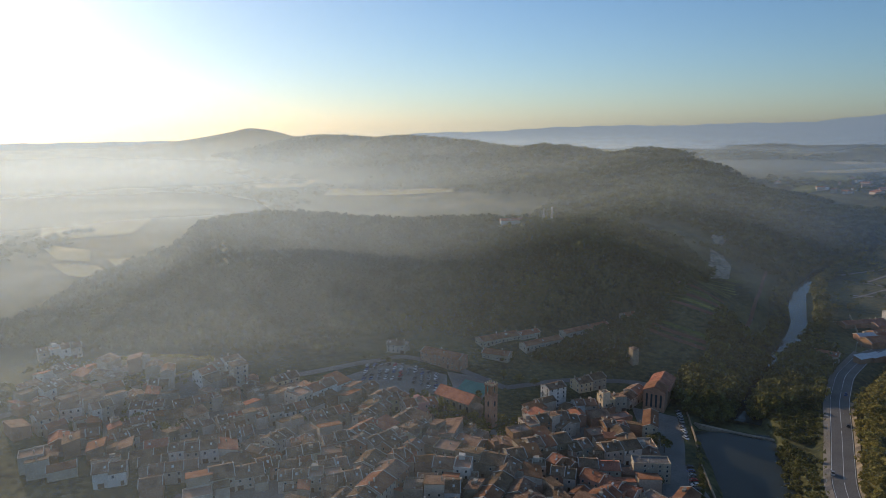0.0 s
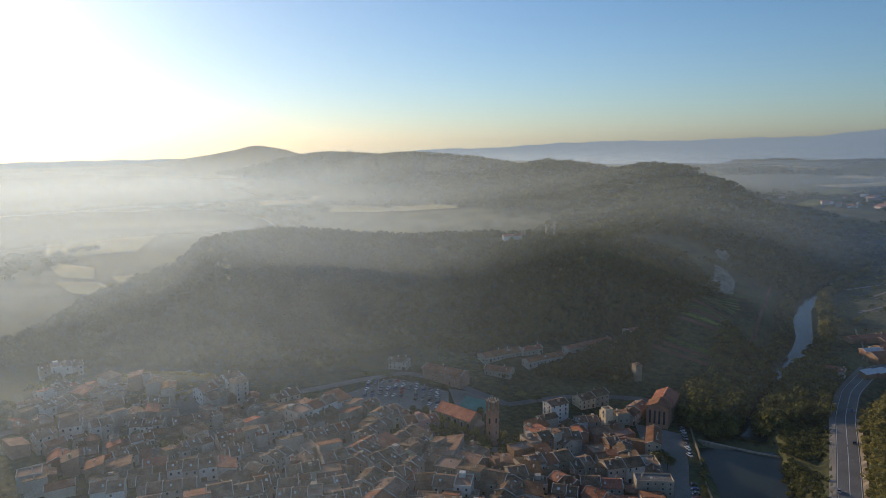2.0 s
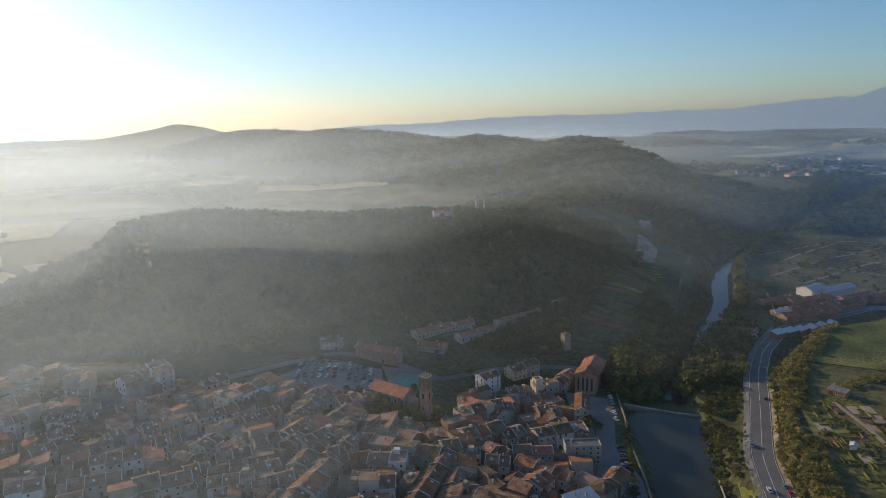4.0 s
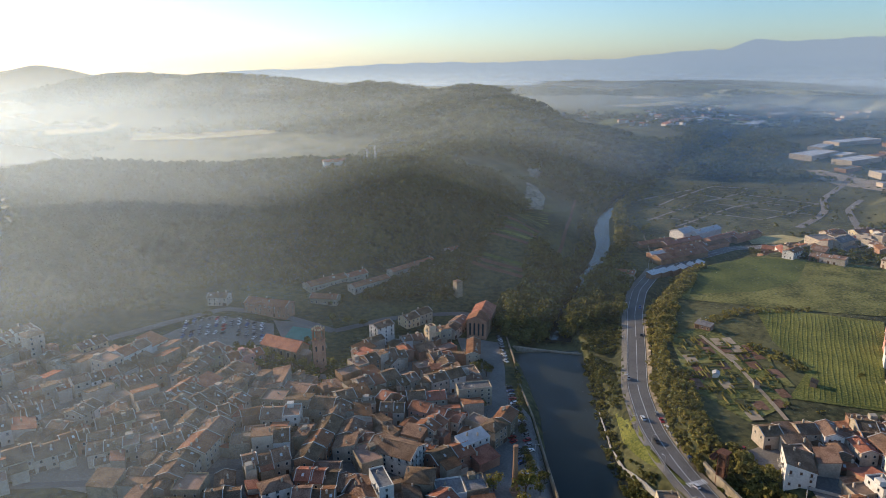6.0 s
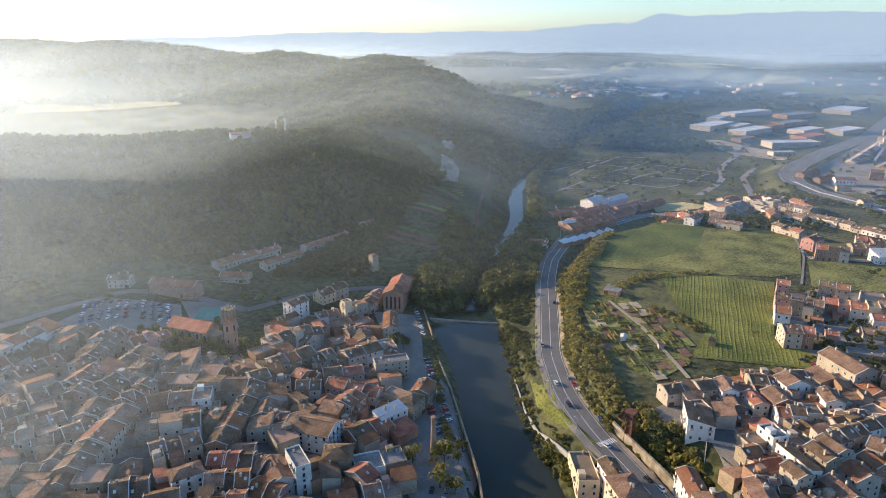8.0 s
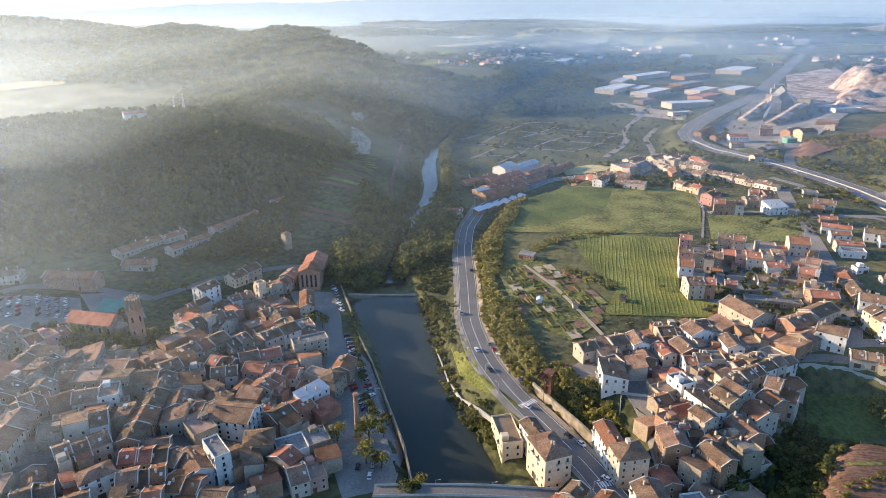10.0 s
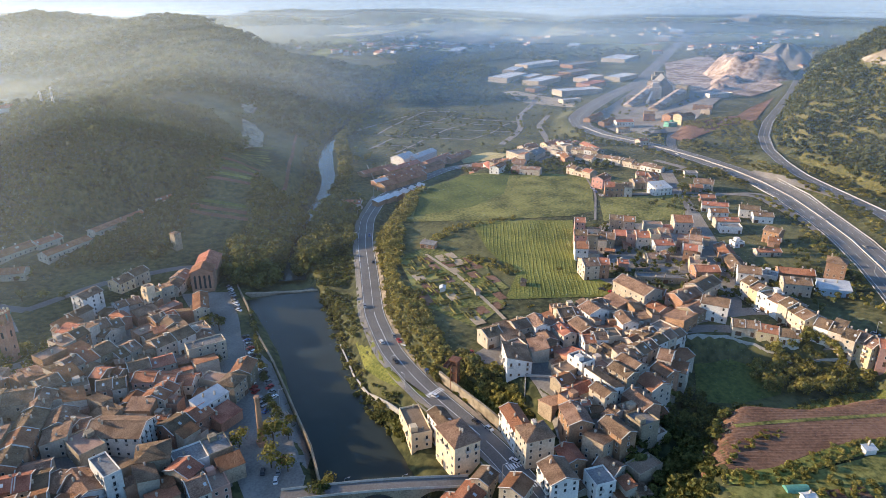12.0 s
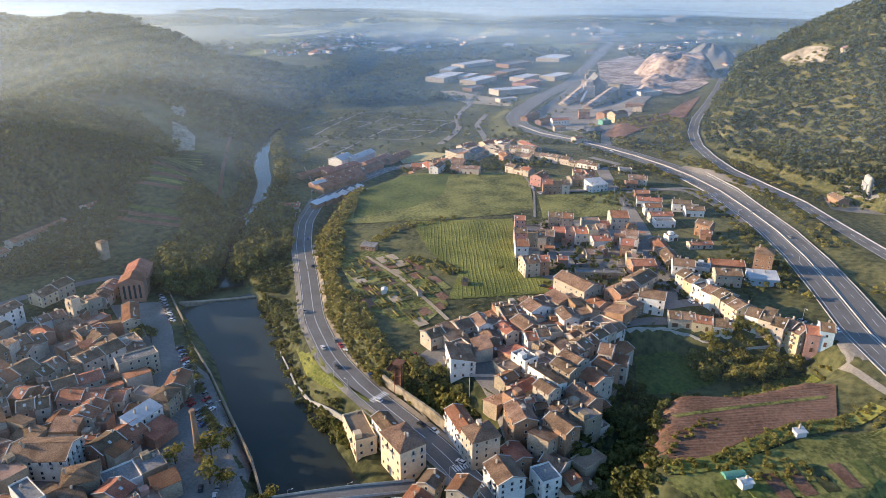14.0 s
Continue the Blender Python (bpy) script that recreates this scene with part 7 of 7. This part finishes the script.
TREES = [tree_proto(420, .05, M["leaf"], "leafy dark green tree with rounded crown"), tree_proto(420, .05, M["leaf2"], "leafy yellow-green tree lit by sun"), tree_proto(360, .055, M["leaf"], "broad dark green tree beside houses")]
tall = [(119, 333, 10, 0), (116, 338, 9, 0), (89, 232, 9, 1), (101, 226, 11, 1), (94, 213, 10, 1), (98, 207, 8, 1), (101, 296, 6, 0), (105, 298, 6, 2), (109, 240, 6, 0), (110, 246, 6, 2), (112, 232, 6, 0), (107, 225, 6, 2), (111, 253, 6, 0),
        (-1, 370, 7, 1), (4, 364, 7, 1), (11, 360, 7, 1), (17, 356, 7, 1), (21, 351, 6, 1), (-14, 372, 7, 2), (-18, 378, 7, 0), (-12, 384, 6, 0), (-20, 388, 6, 2), (106, 190, 9, 1), (112, 182, 8, 1), (100, 186, 9, 0), (128, 172, 7, 1),
        (134, 168, 7, 0), (486, 292, 9, 0), (330, 560, 9, 1), (340, 568, 9, 0), (352, 572, 8, 0), (364, 574, 8, 2), (296, 250, 4, 0), (150, 220, 4, 1), (160, 262, 5, 1), (166, 280, 5, 1), (170, 292, 5, 1), (158, 250, 4, 1), (258, 132, 5, 0), (252, 126, 5, 2), (240, 124, 5, 1),
        (372, 230, 6, 1), (380, 222, 6, 0), (368, 222, 6, 0), (348, 232, 6, 2), (356, 226, 5, 1), (395, 206, 6, 0), (362, 196, 6, 2), (375, 196, 5, 0), (-6, 290, 5, 2), (-2, 296, 5, 0), (-70, 350, 7, 0), (-64, 346, 7, 2), (-78, 342, 6, 0), (-140, 330, 7, 0), (-146, 326, 7, 2)]
for k in range(16):
    tall.append((142 - k * 1.7, 345 - k * 5.0 + rng.uniform(-1, 1), rng.uniform(3, 5), k % 3))
for k, (x, y, h, i) in enumerate(tall):
    copy_thing(TREES[i], pose(x, y, float(drape(x, y, 0)), 0, 0, rng.uniform(0, 360)) @ Matrix.Scale(h * rng.uniform(.9, 1.15), 4))
for i, (ob, p) in enumerate(zip(TREES, ((60, 414), (50, 418), (40, 424)))):
    ob.matrix_basis = pose(p[0], p[1], float(drape(*p, 0)), 0, 0, 40) @ Matrix.Scale(7, 4)

# pale rock faces over the river bend
for poly in ([(262, 640), (290, 655), (318, 715), (330, 770), (318, 775), (296, 720), (272, 670)], [(340, 800), (372, 842), (385, 850), (362, 862), (338, 825)]):
    cliff = patch("rock_face", poly, M["rock"], 2.0, "pale bare rock face above the river", "rock face", rings=24)
    for vt in cliff.data.vertices:
        x, y = vt.co.x, vt.co.y
        vt.co.z += 2.2 * float(wave(x, y, 3.1, 1)) + 1.4 * float(wave(x, y, 1.3, 2)) + 2.0 * float(wave(x, y, 8, 3))


# ---- distance and haze ----
HILLS = [(-70, 90), (-20, 95), (-6, 98), (-1, 131), (4, 133), (9.4, 160), (15, 170), (19, 164), (23.5, 178), (28.5, 180), (32.2, 213), (36, 238), (36.8, 223), (38.8, 292), (41.6, 276), (46.6, 294), (50, 300), (57, 290), (66, 250), (80, 210), (110, 170)]
# Haze over the mountains is painted in as an even pale blue glow.
far_mat = bpy.data.materials.new("far_mountain_haze_glow")
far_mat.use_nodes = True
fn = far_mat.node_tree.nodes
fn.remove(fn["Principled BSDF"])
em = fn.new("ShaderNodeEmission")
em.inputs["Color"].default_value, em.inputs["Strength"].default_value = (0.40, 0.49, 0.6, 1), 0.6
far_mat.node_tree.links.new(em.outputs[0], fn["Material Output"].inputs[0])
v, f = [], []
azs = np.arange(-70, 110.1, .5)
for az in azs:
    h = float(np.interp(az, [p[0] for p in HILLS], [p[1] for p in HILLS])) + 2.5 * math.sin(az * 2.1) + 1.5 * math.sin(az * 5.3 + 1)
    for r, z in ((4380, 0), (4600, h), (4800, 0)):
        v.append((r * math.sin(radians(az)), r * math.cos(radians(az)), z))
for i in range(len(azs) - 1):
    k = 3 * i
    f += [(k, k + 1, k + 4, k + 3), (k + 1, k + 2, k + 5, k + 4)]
tagged(put("backdrop", data("backdrop", v, f, far_mat)), "far mountain range with haze painted on as a pale blue glow", "mountains", kind="structure")


def haze_material():
    m = bpy.data.materials.new("mist_and_glare")
    m.use_nodes = True
    n, l = m.node_tree.nodes, m.node_tree.links
    n.remove(n["Principled BSDF"])
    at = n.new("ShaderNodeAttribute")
    at.attribute_name = "haze_amount"
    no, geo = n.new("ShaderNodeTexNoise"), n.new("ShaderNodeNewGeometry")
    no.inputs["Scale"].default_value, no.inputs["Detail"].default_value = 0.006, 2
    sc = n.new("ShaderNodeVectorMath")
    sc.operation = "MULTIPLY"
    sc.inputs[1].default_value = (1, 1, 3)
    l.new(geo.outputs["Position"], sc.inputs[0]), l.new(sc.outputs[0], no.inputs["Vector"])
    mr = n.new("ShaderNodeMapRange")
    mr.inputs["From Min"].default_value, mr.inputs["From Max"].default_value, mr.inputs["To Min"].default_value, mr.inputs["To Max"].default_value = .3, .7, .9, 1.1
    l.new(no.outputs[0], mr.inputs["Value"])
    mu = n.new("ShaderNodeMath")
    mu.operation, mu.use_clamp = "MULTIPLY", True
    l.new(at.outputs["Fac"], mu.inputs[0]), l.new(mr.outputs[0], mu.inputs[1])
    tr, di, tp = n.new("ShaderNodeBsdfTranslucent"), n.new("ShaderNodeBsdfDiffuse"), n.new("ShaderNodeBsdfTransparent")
    # Bluish tint put in to cool the warm sunlight on the sheets.
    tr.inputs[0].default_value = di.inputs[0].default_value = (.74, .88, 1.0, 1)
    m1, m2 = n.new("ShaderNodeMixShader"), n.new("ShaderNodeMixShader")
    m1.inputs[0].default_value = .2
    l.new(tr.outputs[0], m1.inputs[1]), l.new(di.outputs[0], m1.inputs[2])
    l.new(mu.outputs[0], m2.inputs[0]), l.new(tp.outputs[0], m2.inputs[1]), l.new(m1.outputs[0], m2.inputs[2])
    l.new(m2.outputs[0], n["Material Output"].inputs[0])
    return m


M["mist"] = haze_material()


def mist(r, thick, far_side, plain_side):
    """A sheet of thin mist across the valley with sun glare painted in: densest towards the sun, thinning out slowly
    with height.
    """
    v, f, dens = [], [], []
    azs, levels = np.arange(-84, 110, 2.0), (0, .02, .05, .09, .14, .2, .28, .38, .5, .65, .8, 1.0)
    for az in azs:
        rr = r * (1 + .04 * math.sin(az * .11 + r))
        x, y = 40 + rr * math.sin(radians(az)), 60 + rr * math.cos(radians(az))
        z0 = float(drape(x, y, -1))
        # Extra density towards the sun stands in for its glare, over the plain for haze.
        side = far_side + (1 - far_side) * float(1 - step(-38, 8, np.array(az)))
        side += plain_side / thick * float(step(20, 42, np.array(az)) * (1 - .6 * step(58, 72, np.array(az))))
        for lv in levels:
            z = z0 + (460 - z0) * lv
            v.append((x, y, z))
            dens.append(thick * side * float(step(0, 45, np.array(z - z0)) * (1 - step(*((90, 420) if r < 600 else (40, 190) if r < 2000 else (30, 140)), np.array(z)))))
    k = len(levels)
    for i in range(len(azs) - 1):
        f += [(i * k + j, (i + 1) * k + j, (i + 1) * k + j + 1, i * k + j + 1) for j in range(k - 1)]
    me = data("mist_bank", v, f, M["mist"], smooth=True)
    me.attributes.new("haze_amount", "FLOAT", "POINT").data.foreach_set("value", dens)
    return tagged(put("mist_bank", me), "thin sheet of morning mist with painted sun glare and haze", "mist", kind="stuff")


# The nearest sheets lay a veil of glare over the town; the others build haze.
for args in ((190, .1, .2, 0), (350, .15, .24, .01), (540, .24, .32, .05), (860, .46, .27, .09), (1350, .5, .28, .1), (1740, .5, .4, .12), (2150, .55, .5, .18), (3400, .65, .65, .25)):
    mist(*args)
